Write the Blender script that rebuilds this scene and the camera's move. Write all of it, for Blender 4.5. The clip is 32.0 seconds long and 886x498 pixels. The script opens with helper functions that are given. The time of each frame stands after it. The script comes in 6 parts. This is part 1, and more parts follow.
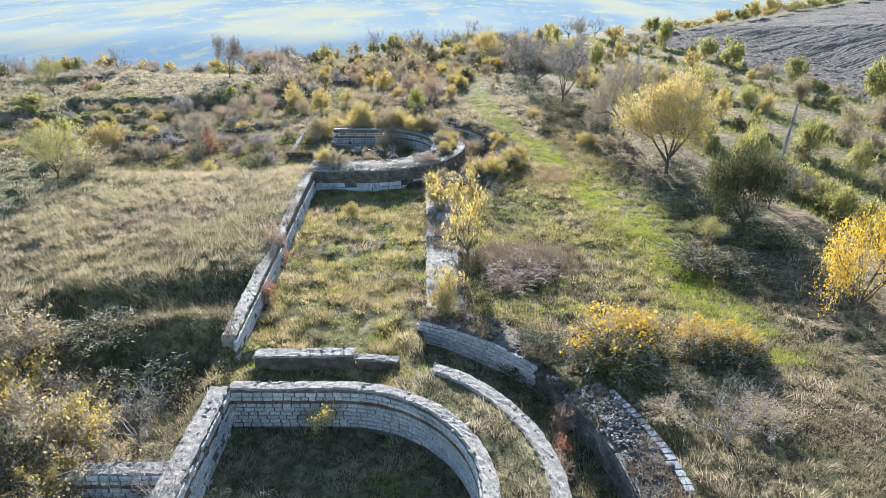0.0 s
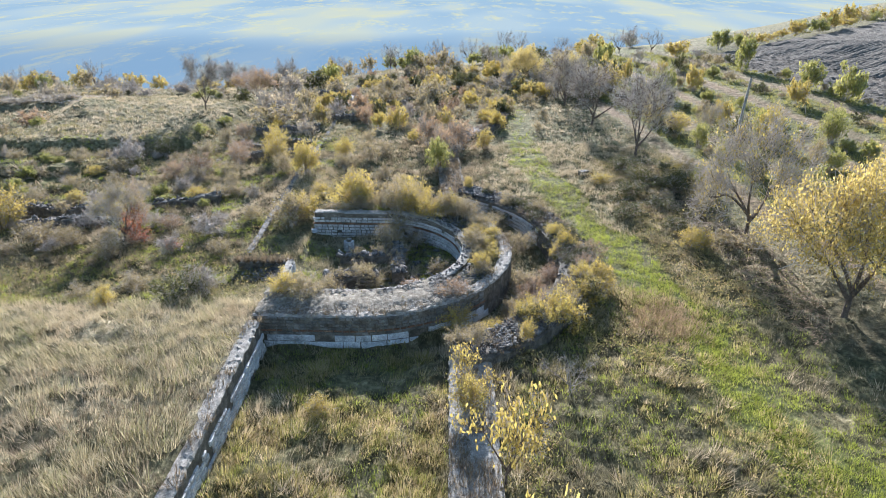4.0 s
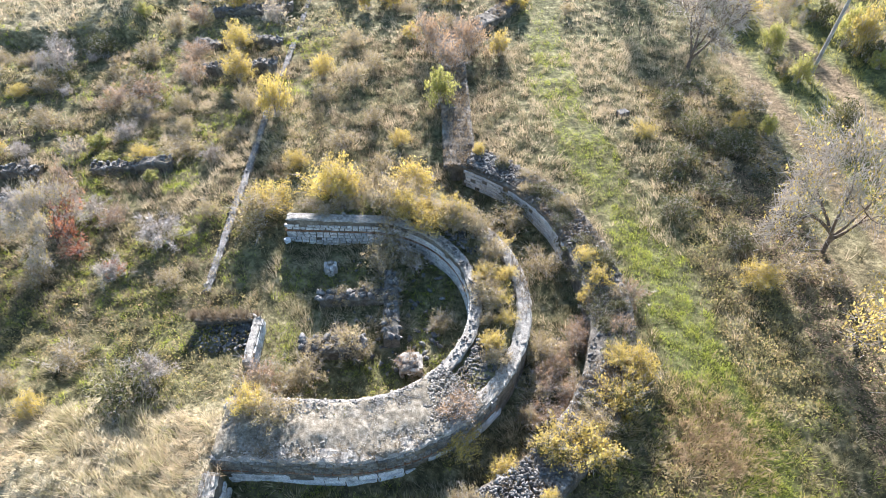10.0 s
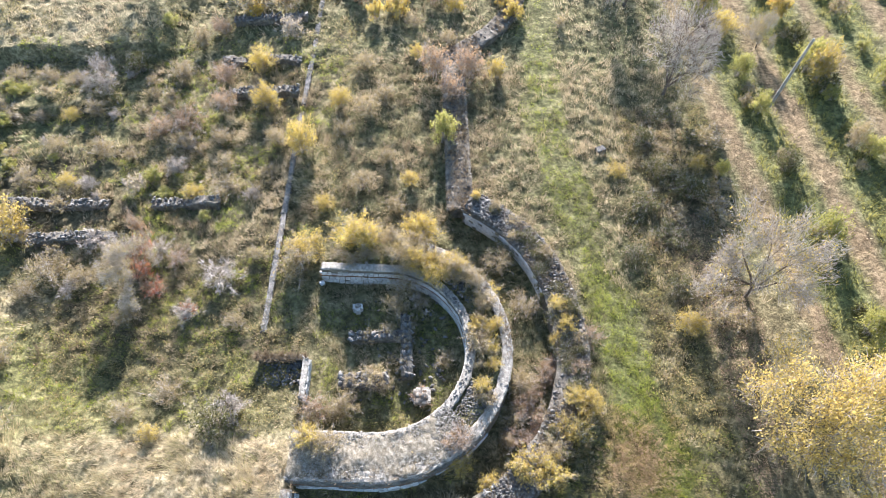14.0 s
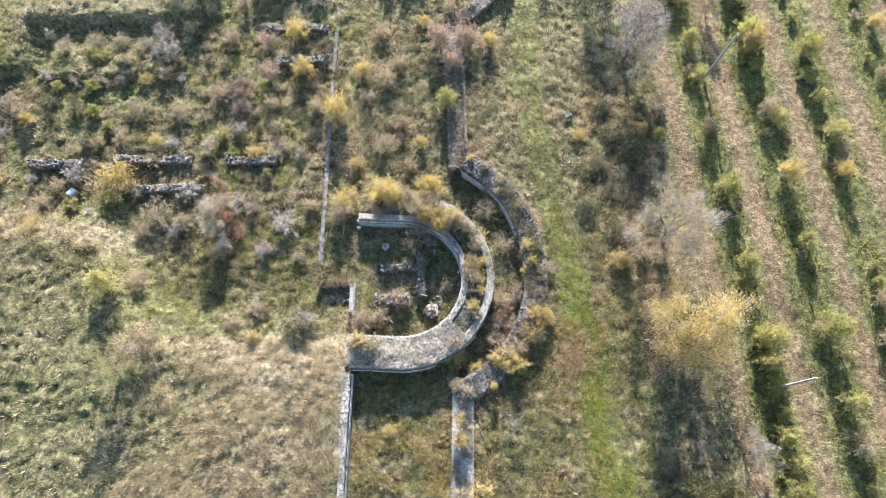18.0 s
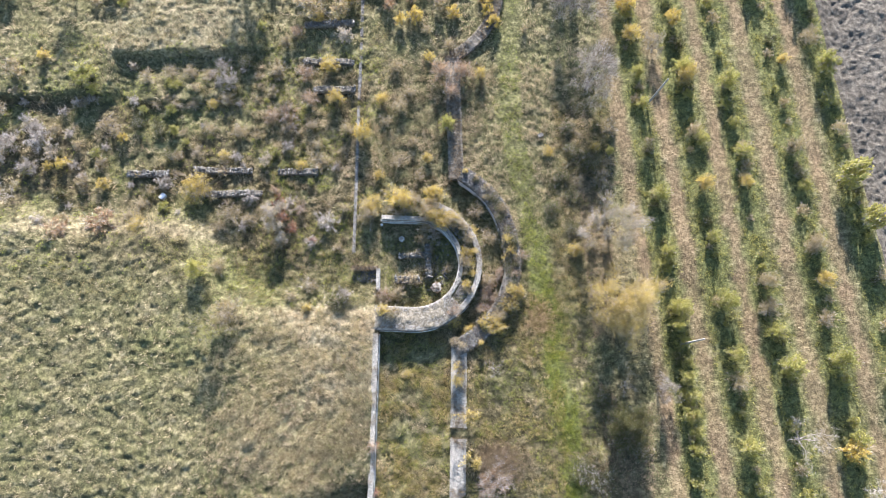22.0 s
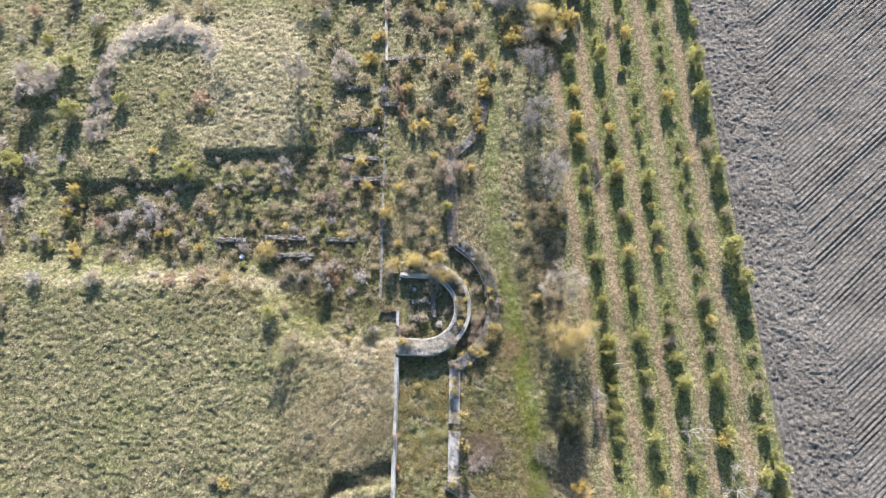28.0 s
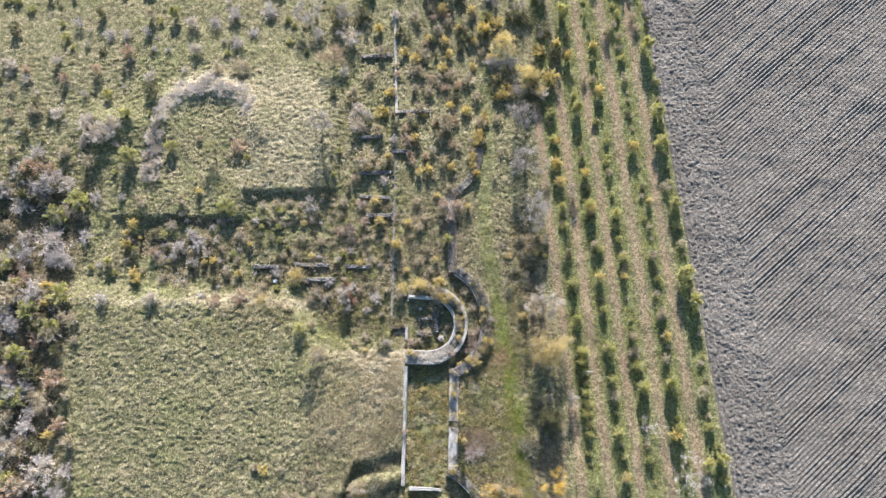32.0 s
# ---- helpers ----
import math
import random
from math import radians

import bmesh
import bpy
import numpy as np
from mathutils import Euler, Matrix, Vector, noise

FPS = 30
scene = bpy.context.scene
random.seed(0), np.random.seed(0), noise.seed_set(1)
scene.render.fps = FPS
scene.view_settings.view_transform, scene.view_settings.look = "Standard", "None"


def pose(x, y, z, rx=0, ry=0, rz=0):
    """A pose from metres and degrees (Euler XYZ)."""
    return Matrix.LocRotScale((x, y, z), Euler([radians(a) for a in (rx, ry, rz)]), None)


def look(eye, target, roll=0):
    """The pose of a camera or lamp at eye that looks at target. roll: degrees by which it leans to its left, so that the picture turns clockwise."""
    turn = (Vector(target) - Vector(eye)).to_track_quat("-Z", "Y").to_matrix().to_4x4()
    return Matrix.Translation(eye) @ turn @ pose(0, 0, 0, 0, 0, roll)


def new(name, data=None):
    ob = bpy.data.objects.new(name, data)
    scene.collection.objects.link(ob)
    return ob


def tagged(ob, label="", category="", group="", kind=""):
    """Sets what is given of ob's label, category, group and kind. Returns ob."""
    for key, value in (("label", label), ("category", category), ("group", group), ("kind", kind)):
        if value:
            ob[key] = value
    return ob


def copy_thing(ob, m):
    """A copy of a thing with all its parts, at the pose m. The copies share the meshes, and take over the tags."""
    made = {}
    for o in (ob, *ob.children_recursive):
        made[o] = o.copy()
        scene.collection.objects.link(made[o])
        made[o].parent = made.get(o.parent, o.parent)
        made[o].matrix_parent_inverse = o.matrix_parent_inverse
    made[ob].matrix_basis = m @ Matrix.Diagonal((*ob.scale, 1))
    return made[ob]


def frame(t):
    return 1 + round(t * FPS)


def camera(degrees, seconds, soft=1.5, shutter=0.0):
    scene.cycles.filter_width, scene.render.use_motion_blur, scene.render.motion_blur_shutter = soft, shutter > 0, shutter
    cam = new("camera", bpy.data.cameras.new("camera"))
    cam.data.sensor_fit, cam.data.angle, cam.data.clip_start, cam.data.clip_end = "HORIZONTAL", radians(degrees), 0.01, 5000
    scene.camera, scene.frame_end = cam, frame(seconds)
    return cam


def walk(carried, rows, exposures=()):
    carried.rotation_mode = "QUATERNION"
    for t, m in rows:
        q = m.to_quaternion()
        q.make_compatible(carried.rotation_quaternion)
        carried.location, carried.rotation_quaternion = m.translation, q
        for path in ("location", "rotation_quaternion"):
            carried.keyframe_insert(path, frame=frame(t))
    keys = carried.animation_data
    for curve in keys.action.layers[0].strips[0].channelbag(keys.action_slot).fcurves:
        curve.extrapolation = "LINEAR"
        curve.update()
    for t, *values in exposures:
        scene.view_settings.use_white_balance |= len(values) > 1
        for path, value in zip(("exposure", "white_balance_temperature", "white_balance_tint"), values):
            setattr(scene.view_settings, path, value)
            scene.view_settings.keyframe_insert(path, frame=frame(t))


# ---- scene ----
cam = camera(68.6, 32.0, soft=0.7)
METRES, EYE, TILT, LEAN, TURN = 115.0, 12.2, -24.0, 0.0, 0.0
ROWS = [
    (0.0, 0.0, 0.0, 0.0, 0.0, 0.0, -0.0),
    (0.5, 0.0001, 0.016, 0.0076, 0.92, 0.04, -0.38),
    (1.0, -0.0004, 0.0329, 0.0154, 1.7, 0.05, -0.75),
    (1.5, -0.0011, 0.0495, 0.023, 1.88, 0.05, -0.85),
    (2.0, -0.0018, 0.0671, 0.0311, 1.88, 0.04, -0.85),
    (2.5, -0.0024, 0.084, 0.0388, 1.88, -0.01, -0.89),
    (3.0, -0.0032, 0.1015, 0.0468, 1.86, -0.03, -0.93),
    (3.5, -0.004, 0.1182, 0.0543, 1.85, -0.05, -0.95),
    (4.0, -0.0049, 0.1348, 0.0616, 1.85, -0.06, -0.98),
    (4.5, -0.0056, 0.1492, 0.0682, 1.86, -0.1, -0.99),
    (6.5, -0.008, 0.1904, 0.1072, 1.95, -5.92, -0.96),
    (7.0, -0.0077, 0.1908, 0.1125, 2.0, -8.9, -0.95),
    (7.5, -0.0075, 0.1905, 0.1168, 2.04, -11.64, -0.95),
    (8.0, -0.0074, 0.1907, 0.121, 2.09, -13.49, -0.95),
    (8.5, -0.0074, 0.1932, 0.1258, 2.12, -14.43, -0.96),
    (9.0, -0.0078, 0.1978, 0.132, 2.16, -15.34, -0.98),
    (9.5, -0.0081, 0.2011, 0.1388, 2.21, -17.79, -0.99),
    (10.0, -0.0083, 0.2023, 0.1471, 2.25, -20.71, -1.0),
    (10.5, -0.0086, 0.2028, 0.1552, 2.29, -23.48, -1.0),
    (11.0, -0.0088, 0.2034, 0.1632, 2.33, -26.29, -0.99),
    (11.5, -0.0091, 0.2041, 0.1711, 2.38, -28.69, -0.99),
    (12.0, -0.0096, 0.2045, 0.1811, 2.42, -29.46, -1.0),
    (12.5, -0.0094, 0.2011, 0.1921, 2.46, -29.52, -1.01),
    (13.0, -0.0091, 0.1948, 0.2061, 2.44, -29.56, -1.03),
    (13.5, -0.0092, 0.1884, 0.2199, 2.44, -30.27, -1.04),
    (14.0, -0.0097, 0.1821, 0.2348, 2.43, -32.19, -1.03),
    (14.5, -0.01, 0.1762, 0.2489, 2.45, -34.06, -1.02),
    (16.5, -0.0108, 0.1519, 0.3061, 2.44, -41.56, -0.94),
    (17.0, -0.0107, 0.1457, 0.3213, 2.43, -43.44, -0.93),
    (17.5, -0.0107, 0.1399, 0.3355, 2.41, -45.1, -0.94),
    (18.0, -0.0112, 0.134, 0.3508, 2.4, -46.78, -0.92),
    (18.5, -0.0117, 0.128, 0.3658, 2.39, -48.35, -0.9),
    (19.0, -0.0115, 0.1214, 0.3814, 2.39, -49.94, -0.88),
    (19.5, -0.0111, 0.1149, 0.3967, 2.4, -51.4, -0.84),
    (20.0, -0.0112, 0.1081, 0.4135, 2.37, -52.67, -0.83),
    (20.5, -0.0114, 0.1013, 0.4308, 2.36, -52.95, -0.82),
    (21.0, -0.0112, 0.0938, 0.4486, 2.38, -52.97, -0.79),
    (21.5, -0.0115, 0.0867, 0.4656, 2.33, -52.98, -0.8),
    (22.0, -0.0114, 0.0795, 0.4834, 2.37, -53.0, -0.78),
    (22.5, -0.0119, 0.0724, 0.5003, 2.32, -53.0, -0.79),
    (23.0, -0.0123, 0.0653, 0.5181, 2.32, -53.0, -0.79),
    (23.5, -0.0124, 0.0584, 0.5351, 2.35, -53.02, -0.8),
    (24.0, -0.0128, 0.0512, 0.5529, 2.34, -53.04, -0.82),
    (24.5, -0.0125, 0.0443, 0.5697, 2.37, -53.04, -0.84),
    (25.0, -0.0122, 0.0368, 0.5874, 2.36, -53.06, -0.88),
    (25.5, -0.0125, 0.0299, 0.6044, 2.35, -53.09, -0.93),
    (27.5, -0.0147, 0.0027, 0.6734, 2.36, -53.23, -1.11),
    (28.0, -0.0162, -0.0038, 0.6908, 2.34, -53.29, -1.18),
    (28.5, -0.0169, -0.011, 0.7087, 2.35, -53.32, -1.21),
    (29.0, -0.0177, -0.0176, 0.726, 2.33, -53.37, -1.23),
    (29.5, -0.0182, -0.025, 0.744, 2.34, -53.4, -1.25),
    (30.0, -0.0185, -0.0317, 0.7612, 2.32, -53.44, -1.28),
    (30.5, -0.0192, -0.0389, 0.779, 2.31, -53.45, -1.3),
    (31.0, -0.0199, -0.0458, 0.7961, 2.31, -53.48, -1.32),
    (31.5, -0.0206, -0.0527, 0.8142, 2.29, -53.51, -1.34),
    (32.0, -0.0212, -0.0594, 0.8313, 2.29, -53.53, -1.35),
]
walk(cam, [(t, pose(0, 0, EYE, TILT, LEAN, TURN) @ pose(METRES * x, METRES * y, METRES * z, 90 + pitch, roll, yaw)) for t, x, y, z, yaw, pitch, roll in ROWS],
     exposures=[(0.0, 1.50, 5930, 10), (4.5, 1.33, 5900, 10), (7.0, 1.76, 6040, 12), (9.0, 1.92, 6150, 12), (13.0, 1.95, 6270, 13), (19.0, 1.80, 6240, 13), (25.0, 1.72, 6140, 13), (32.0, 1.66, 6070, 13)])

# ---- light ----
SUN_UP, SUN_TURN = 22.0, 3.0
world = bpy.data.worlds.new("sky")
scene.world = world
world.use_nodes = True
sky = world.node_tree.nodes.new("ShaderNodeTexSky")
sky.sky_type = "NISHITA"
sky.sun_disc = False
sky.sun_elevation, sky.sun_rotation = radians(SUN_UP), radians(-SUN_TURN)
sky.air_density, sky.dust_density, sky.ozone_density = 1.3, 0.4, 2.5
world.node_tree.nodes["Background"].inputs[1].default_value = 0.104
world.node_tree.links.new(sky.outputs[0], world.node_tree.nodes["Background"].inputs[0])
lamp = bpy.data.lights.new("sun", "SUN")
lamp.energy, lamp.angle, lamp.color = 6.5, radians(0.6), (1.0, 0.925, 0.885)
sun = new("sun", lamp)
sun.matrix_world = look((0, 0, 0), (math.sin(radians(SUN_TURN)) * math.cos(radians(SUN_UP)), -math.cos(radians(SUN_TURN)) * math.cos(radians(SUN_UP)), -math.sin(radians(SUN_UP))))


# ---- materials ----
def material(name, rough=0.9):
    m = bpy.data.materials.new(name)
    m.use_nodes = True
    nt = m.node_tree
    bsdf = nt.nodes["Principled BSDF"]
    bsdf.inputs["Roughness"].default_value = rough
    bsdf.inputs["Specular IOR Level"].default_value = 0.2
    return m, nt, bsdf


def node(nt, kind, **inputs):
    n = nt.nodes.new(kind)
    for key, value in inputs.items():
        n.inputs[key.replace("_", " ")].default_value = value
    return n


def ramp(nt, source, stops):
    n = nt.nodes.new("ShaderNodeValToRGB")
    while len(n.color_ramp.elements) < len(stops):
        n.color_ramp.elements.new(0.5)
    for e, (p, c) in zip(n.color_ramp.elements, stops):
        e.position, e.color = p, (*c, 1)
    nt.links.new(source, n.inputs[0])
    return n.outputs[0]


def mix(nt, factor, a, b, blend="MIX"):
    n = nt.nodes.new("ShaderNodeMix")
    n.data_type, n.blend_type = "RGBA", blend
    for socket, value in ((n.inputs[0], factor), (n.inputs[6], a), (n.inputs[7], b)):
        if isinstance(value, (int, float)):
            socket.default_value = value
        elif isinstance(value, tuple):
            socket.default_value = (*value, 1)
        else:
            nt.links.new(value, socket)
    return n.outputs[2]


def place_of(nt):
    return nt.nodes.new("ShaderNodeNewGeometry").outputs["Position"]


def noise_of(nt, scale, detail=4.0, rough=0.6, where=None):
    n = node(nt, "ShaderNodeTexNoise", Scale=scale, Detail=detail, Roughness=rough)
    nt.links.new(where or place_of(nt), n.inputs["Vector"])
    return n.outputs["Fac"]


def bump(nt, bsdf, height, strength, distance):
    n = node(nt, "ShaderNodeBump", Strength=strength, Distance=distance)
    nt.links.new(height, n.inputs["Height"])
    nt.links.new(n.outputs[0], bsdf.inputs["Normal"])


def leaf_material(name, stops, through_light=0.45, patch=0.25, grain=0.9, single=0.55):
    """Thin leaves or blades: colour by the single leaf, by the plant and by patches, with light passing through."""
    m, nt, bsdf = material(name, 0.75)
    geo = nt.nodes.new("ShaderNodeNewGeometry")
    info = nt.nodes.new("ShaderNodeObjectInfo")
    add = nt.nodes.new("ShaderNodeMath")
    add.operation = "MULTIPLY_ADD"
    add.inputs[1].default_value = single
    nt.links.new(geo.outputs["Random Per Island"], add.inputs[0])
    n2 = nt.nodes.new("ShaderNodeMath")
    n2.operation = "MULTIPLY_ADD"
    n2.inputs[1].default_value = 0.2
    nt.links.new(info.outputs["Random"], n2.inputs[0])
    n3 = nt.nodes.new("ShaderNodeMath")
    n3.operation = "MULTIPLY_ADD"
    n3.inputs[1].default_value, n3.inputs[2].default_value = patch * 2, -patch * 0.6
    nt.links.new(noise_of(nt, grain, 4.0), n3.inputs[0])
    nt.links.new(n3.outputs[0], n2.inputs[2])
    nt.links.new(n2.outputs[0], add.inputs[2])
    colour = ramp(nt, add.outputs[0], stops)
    nt.links.new(colour, bsdf.inputs["Base Color"])
    tr = nt.nodes.new("ShaderNodeBsdfTranslucent")
    nt.links.new(colour, tr.inputs[0])
    both = nt.nodes.new("ShaderNodeMixShader")
    both.inputs[0].default_value = through_light
    nt.links.new(bsdf.outputs[0], both.inputs[1])
    nt.links.new(tr.outputs[0], both.inputs[2])
    nt.links.new(both.outputs[0], nt.nodes["Material Output"].inputs[0])
    return m


YELLOW = leaf_material("yellow_leaves", [(0.0, (0.18, 0.13, 0.055)), (0.35, (0.42, 0.325, 0.09)), (0.7, (0.60, 0.475, 0.14)), (1.0, (0.44, 0.39, 0.13))])
GOLD = leaf_material("golden_leaves", [(0.0, (0.24, 0.14, 0.02)), (0.4, (0.52, 0.34, 0.035)), (0.8, (0.68, 0.48, 0.07)), (1.0, (0.50, 0.42, 0.12))])
PALE_GOLD = leaf_material("pale_golden_leaves", [(0.0, (0.22, 0.155, 0.045)), (0.4, (0.48, 0.37, 0.11)), (0.75, (0.65, 0.52, 0.19)), (1.0, (0.62, 0.49, 0.27))])
RED = leaf_material("red_leaves", [(0.0, (0.16, 0.06, 0.04)), (0.4, (0.34, 0.13, 0.075)), (0.8, (0.50, 0.24, 0.12)), (1.0, (0.52, 0.36, 0.16))])
GREEN = leaf_material("green_leaves", [(0.0, (0.13, 0.135, 0.045)), (0.5, (0.32, 0.315, 0.095)), (0.8, (0.50, 0.45, 0.15)), (1.0, (0.58, 0.49, 0.20))])
DARK = leaf_material("dark_leaves", [(0.0, (0.045, 0.05, 0.022)), (0.5, (0.10, 0.10, 0.042)), (0.85, (0.21, 0.185, 0.07)), (1.0, (0.33, 0.26, 0.09))], 0.3)
RUSSET = leaf_material("russet_leaves", [(0.0, (0.14, 0.095, 0.06)), (0.4, (0.29, 0.195, 0.12)), (0.75, (0.42, 0.29, 0.175)), (1.0, (0.46, 0.38, 0.20))])
TAN = leaf_material("tan_leaves", [(0.0, (0.15, 0.12, 0.065)), (0.4, (0.30, 0.24, 0.125)), (0.8, (0.44, 0.36, 0.20)), (1.0, (0.50, 0.42, 0.16))])
WITHERED = leaf_material("withered_leaves", [(0.0, (0.12, 0.10, 0.08)), (0.4, (0.25, 0.215, 0.175)), (0.8, (0.40, 0.35, 0.29)), (1.0, (0.36, 0.32, 0.17))])
STRAW = leaf_material("straw_blades", [(0.0, (0.25, 0.20, 0.12)), (0.35, (0.42, 0.34, 0.22)), (0.7, (0.53, 0.44, 0.295)), (1.0, (0.36, 0.31, 0.16))], 0.4, 0.75, 0.8, single=0.30)
MEADOW = leaf_material("meadow_blades", [(0.0, (0.075, 0.075, 0.035)), (0.3, (0.165, 0.15, 0.075)), (0.65, (0.31, 0.265, 0.155)), (1.0, (0.47, 0.40, 0.27))], 0.4, 0.6, 2.0, single=0.34)
LUSH = leaf_material("lush_blades", [(0.0, (0.12, 0.15, 0.025)), (0.5, (0.31, 0.345, 0.06)), (1.0, (0.44, 0.44, 0.10))], 0.55)
ORCHARD = leaf_material("orchard_blades", [(0.0, (0.10, 0.11, 0.028)), (0.35, (0.23, 0.225, 0.06)), (0.7, (0.38, 0.34, 0.11)), (1.0, (0.46, 0.38, 0.19))], 0.5, 0.5, 1.2, single=0.4)
WEED = leaf_material("weed_blades", [(0.0, (0.09, 0.075, 0.05)), (0.4, (0.20, 0.155, 0.10)), (0.75, (0.32, 0.25, 0.165)), (1.0, (0.18, 0.18, 0.07))], 0.35)
LITTER = leaf_material("fallen_leaves", [(0.0, (0.11, 0.075, 0.05)), (0.5, (0.26, 0.18, 0.12)), (1.0, (0.42, 0.32, 0.18))], 0.2)
TWIG = leaf_material("fine_twigs", [(0.0, (0.19, 0.168, 0.15)), (0.5, (0.39, 0.352, 0.318)), (1.0, (0.57, 0.52, 0.475))], 0.08)


def bark_material(name, dark, light):
    m, nt, bsdf = material(name, 0.9)
    n = noise_of(nt, 9.0, 6.0)
    nt.links.new(ramp(nt, n, [(0.3, dark), (0.7, light)]), bsdf.inputs["Base Color"])
    bump(nt, bsdf, n, 0.6, 0.03)
    return m


BARK = bark_material("brown_bark", (0.06, 0.045, 0.035), (0.19, 0.15, 0.12))
GREY_BARK = bark_material("grey_bark", (0.13, 0.115, 0.10), (0.36, 0.32, 0.28))


def masonry_material(name, low, mid, high, scale=1.2, spread=0.35):
    """Weathered stone: tone by the single block, lichen and damp stains at two sizes, pitted relief."""
    m, nt, bsdf = material(name, 0.88)
    info = nt.nodes.new("ShaderNodeObjectInfo")
    geo = nt.nodes.new("ShaderNodeNewGeometry")
    blotch = noise_of(nt, scale, 5.0)
    fine = noise_of(nt, scale * 14, 5.0, 0.7)
    colour = ramp(nt, blotch, [(0.28, low), (0.5, mid), (0.72, high)])
    one = nt.nodes.new("ShaderNodeMath")
    one.operation = "ADD"
    nt.links.new(info.outputs["Random"], one.inputs[0])
    nt.links.new(geo.outputs["Random Per Island"], one.inputs[1])
    frac = nt.nodes.new("ShaderNodeMath")
    frac.operation = "FRACT"
    nt.links.new(one.outputs[0], frac.inputs[0])
    tone = ramp(nt, frac.outputs[0], [(0.0, (0.5, 0.5, 0.5)), (1.0, (0.98, 0.96, 0.92))])
    colour = mix(nt, spread * 2, colour, tone, "MULTIPLY")
    speck = ramp(nt, fine, [(0.38, (0.3, 0.3, 0.3)), (0.58, (1, 1, 1))])
    grit = ramp(nt, noise_of(nt, 22.0, 5.0, 0.75), [(0.36, (0.35, 0.34, 0.31)), (0.6, (1.1, 1.1, 1.1))])
    colour = mix(nt, 0.55, colour, speck, "MULTIPLY")
    colour = mix(nt, 0.6, colour, grit, "MULTIPLY")
    bsdf.inputs["Specular IOR Level"].default_value = 0.2
    nt.links.new(colour, bsdf.inputs["Base Color"])
    bump(nt, bsdf, fine, 0.9, 0.03)
    return m


BLOCK = masonry_material("limestone_blocks", (0.46, 0.455, 0.44), (0.70, 0.695, 0.68), (0.84, 0.84, 0.83), 1.2, 0.25)
RED_BRICK = masonry_material("thin_red_bricks", (0.20, 0.11, 0.07), (0.34, 0.20, 0.13), (0.42, 0.30, 0.22))
MORTAR = masonry_material("rubble_and_mortar", (0.09, 0.08, 0.062), (0.18, 0.16, 0.13), (0.32, 0.295, 0.25), 3.2, 0.1)
RUBBLE = masonry_material("grey_rubble", (0.10, 0.098, 0.094), (0.235, 0.232, 0.226), (0.46, 0.455, 0.44), 2.4, 0.5)
CAP = masonry_material("mortared_wall_top", (0.24, 0.225, 0.195), (0.40, 0.38, 0.34), (0.58, 0.555, 0.505), 7.0, 0.25)
PLASTER = masonry_material("pale_plaster", (0.30, 0.32, 0.34), (0.72, 0.75, 0.79), (0.90, 0.92, 0.95), 2.6, 0.12)
CONCRETE = masonry_material("weathered_concrete", (0.22, 0.21, 0.20), (0.38, 0.37, 0.35), (0.5, 0.49, 0.46), 2.0, 0.05)

# the ground: dry grass, green turf, worn tracks, dark leaf litter that also carries painted shade
GROUND, nt, bsdf = material("grassy_ground", 1.0)
zone = nt.nodes.new("ShaderNodeAttribute")
zone.attribute_name = "zone"
parts_of = nt.nodes.new("ShaderNodeSeparateColor")
nt.links.new(zone.outputs["Color"], parts_of.inputs[0])
wide, clump, fine = noise_of(nt, 0.3, 5.0, 0.7), noise_of(nt, 1.6, 5.0, 0.65), noise_of(nt, 7.0, 6.0, 0.7)
dry = ramp(nt, clump, [(0.3, (0.085, 0.08, 0.04)), (0.5, (0.18, 0.155, 0.085)), (0.7, (0.34, 0.29, 0.18))])
olive = ramp(nt, clump, [(0.3, (0.055, 0.06, 0.026)), (0.55, (0.13, 0.13, 0.055)), (0.75, (0.26, 0.24, 0.12))])
soil = mix(nt, ramp(nt, wide, [(0.35, (0.15, 0.15, 0.15)), (0.65, (0.9, 0.9, 0.9))]), dry, olive)
turf = ramp(nt, clump, [(0.3, (0.065, 0.08, 0.024)), (0.7, (0.18, 0.20, 0.06))])
path = ramp(nt, clump, [(0.3, (0.15, 0.108, 0.064)), (0.7, (0.28, 0.205, 0.125))])
straw = ramp(nt, clump, [(0.3, (0.19, 0.155, 0.095)), (0.5, (0.35, 0.295, 0.195)), (0.7, (0.50, 0.43, 0.30))])
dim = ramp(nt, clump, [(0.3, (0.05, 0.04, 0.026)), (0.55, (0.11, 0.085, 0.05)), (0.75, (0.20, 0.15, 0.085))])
colour = mix(nt, zone.outputs["Alpha"], soil, straw)
colour = mix(nt, parts_of.outputs[0], colour, turf)
colour = mix(nt, parts_of.outputs[1], colour, path)
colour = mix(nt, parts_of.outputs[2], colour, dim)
speckle = noise_of(nt, 3.2, 4.0, 0.6)
colour = mix(nt, 0.75, colour, ramp(nt, fine, [(0.32, (0.32, 0.32, 0.30)), (0.62, (1.15, 1.15, 1.15))]), "MULTIPLY")
colour = mix(nt, 0.6, colour, ramp(nt, speckle, [(0.35, (0.45, 0.46, 0.42)), (0.62, (1.2, 1.2, 1.2))]), "MULTIPLY")
nt.links.new(colour, bsdf.inputs["Base Color"])
bump(nt, bsdf, mix(nt, 0.5, clump, fine), 1.0, 0.25)

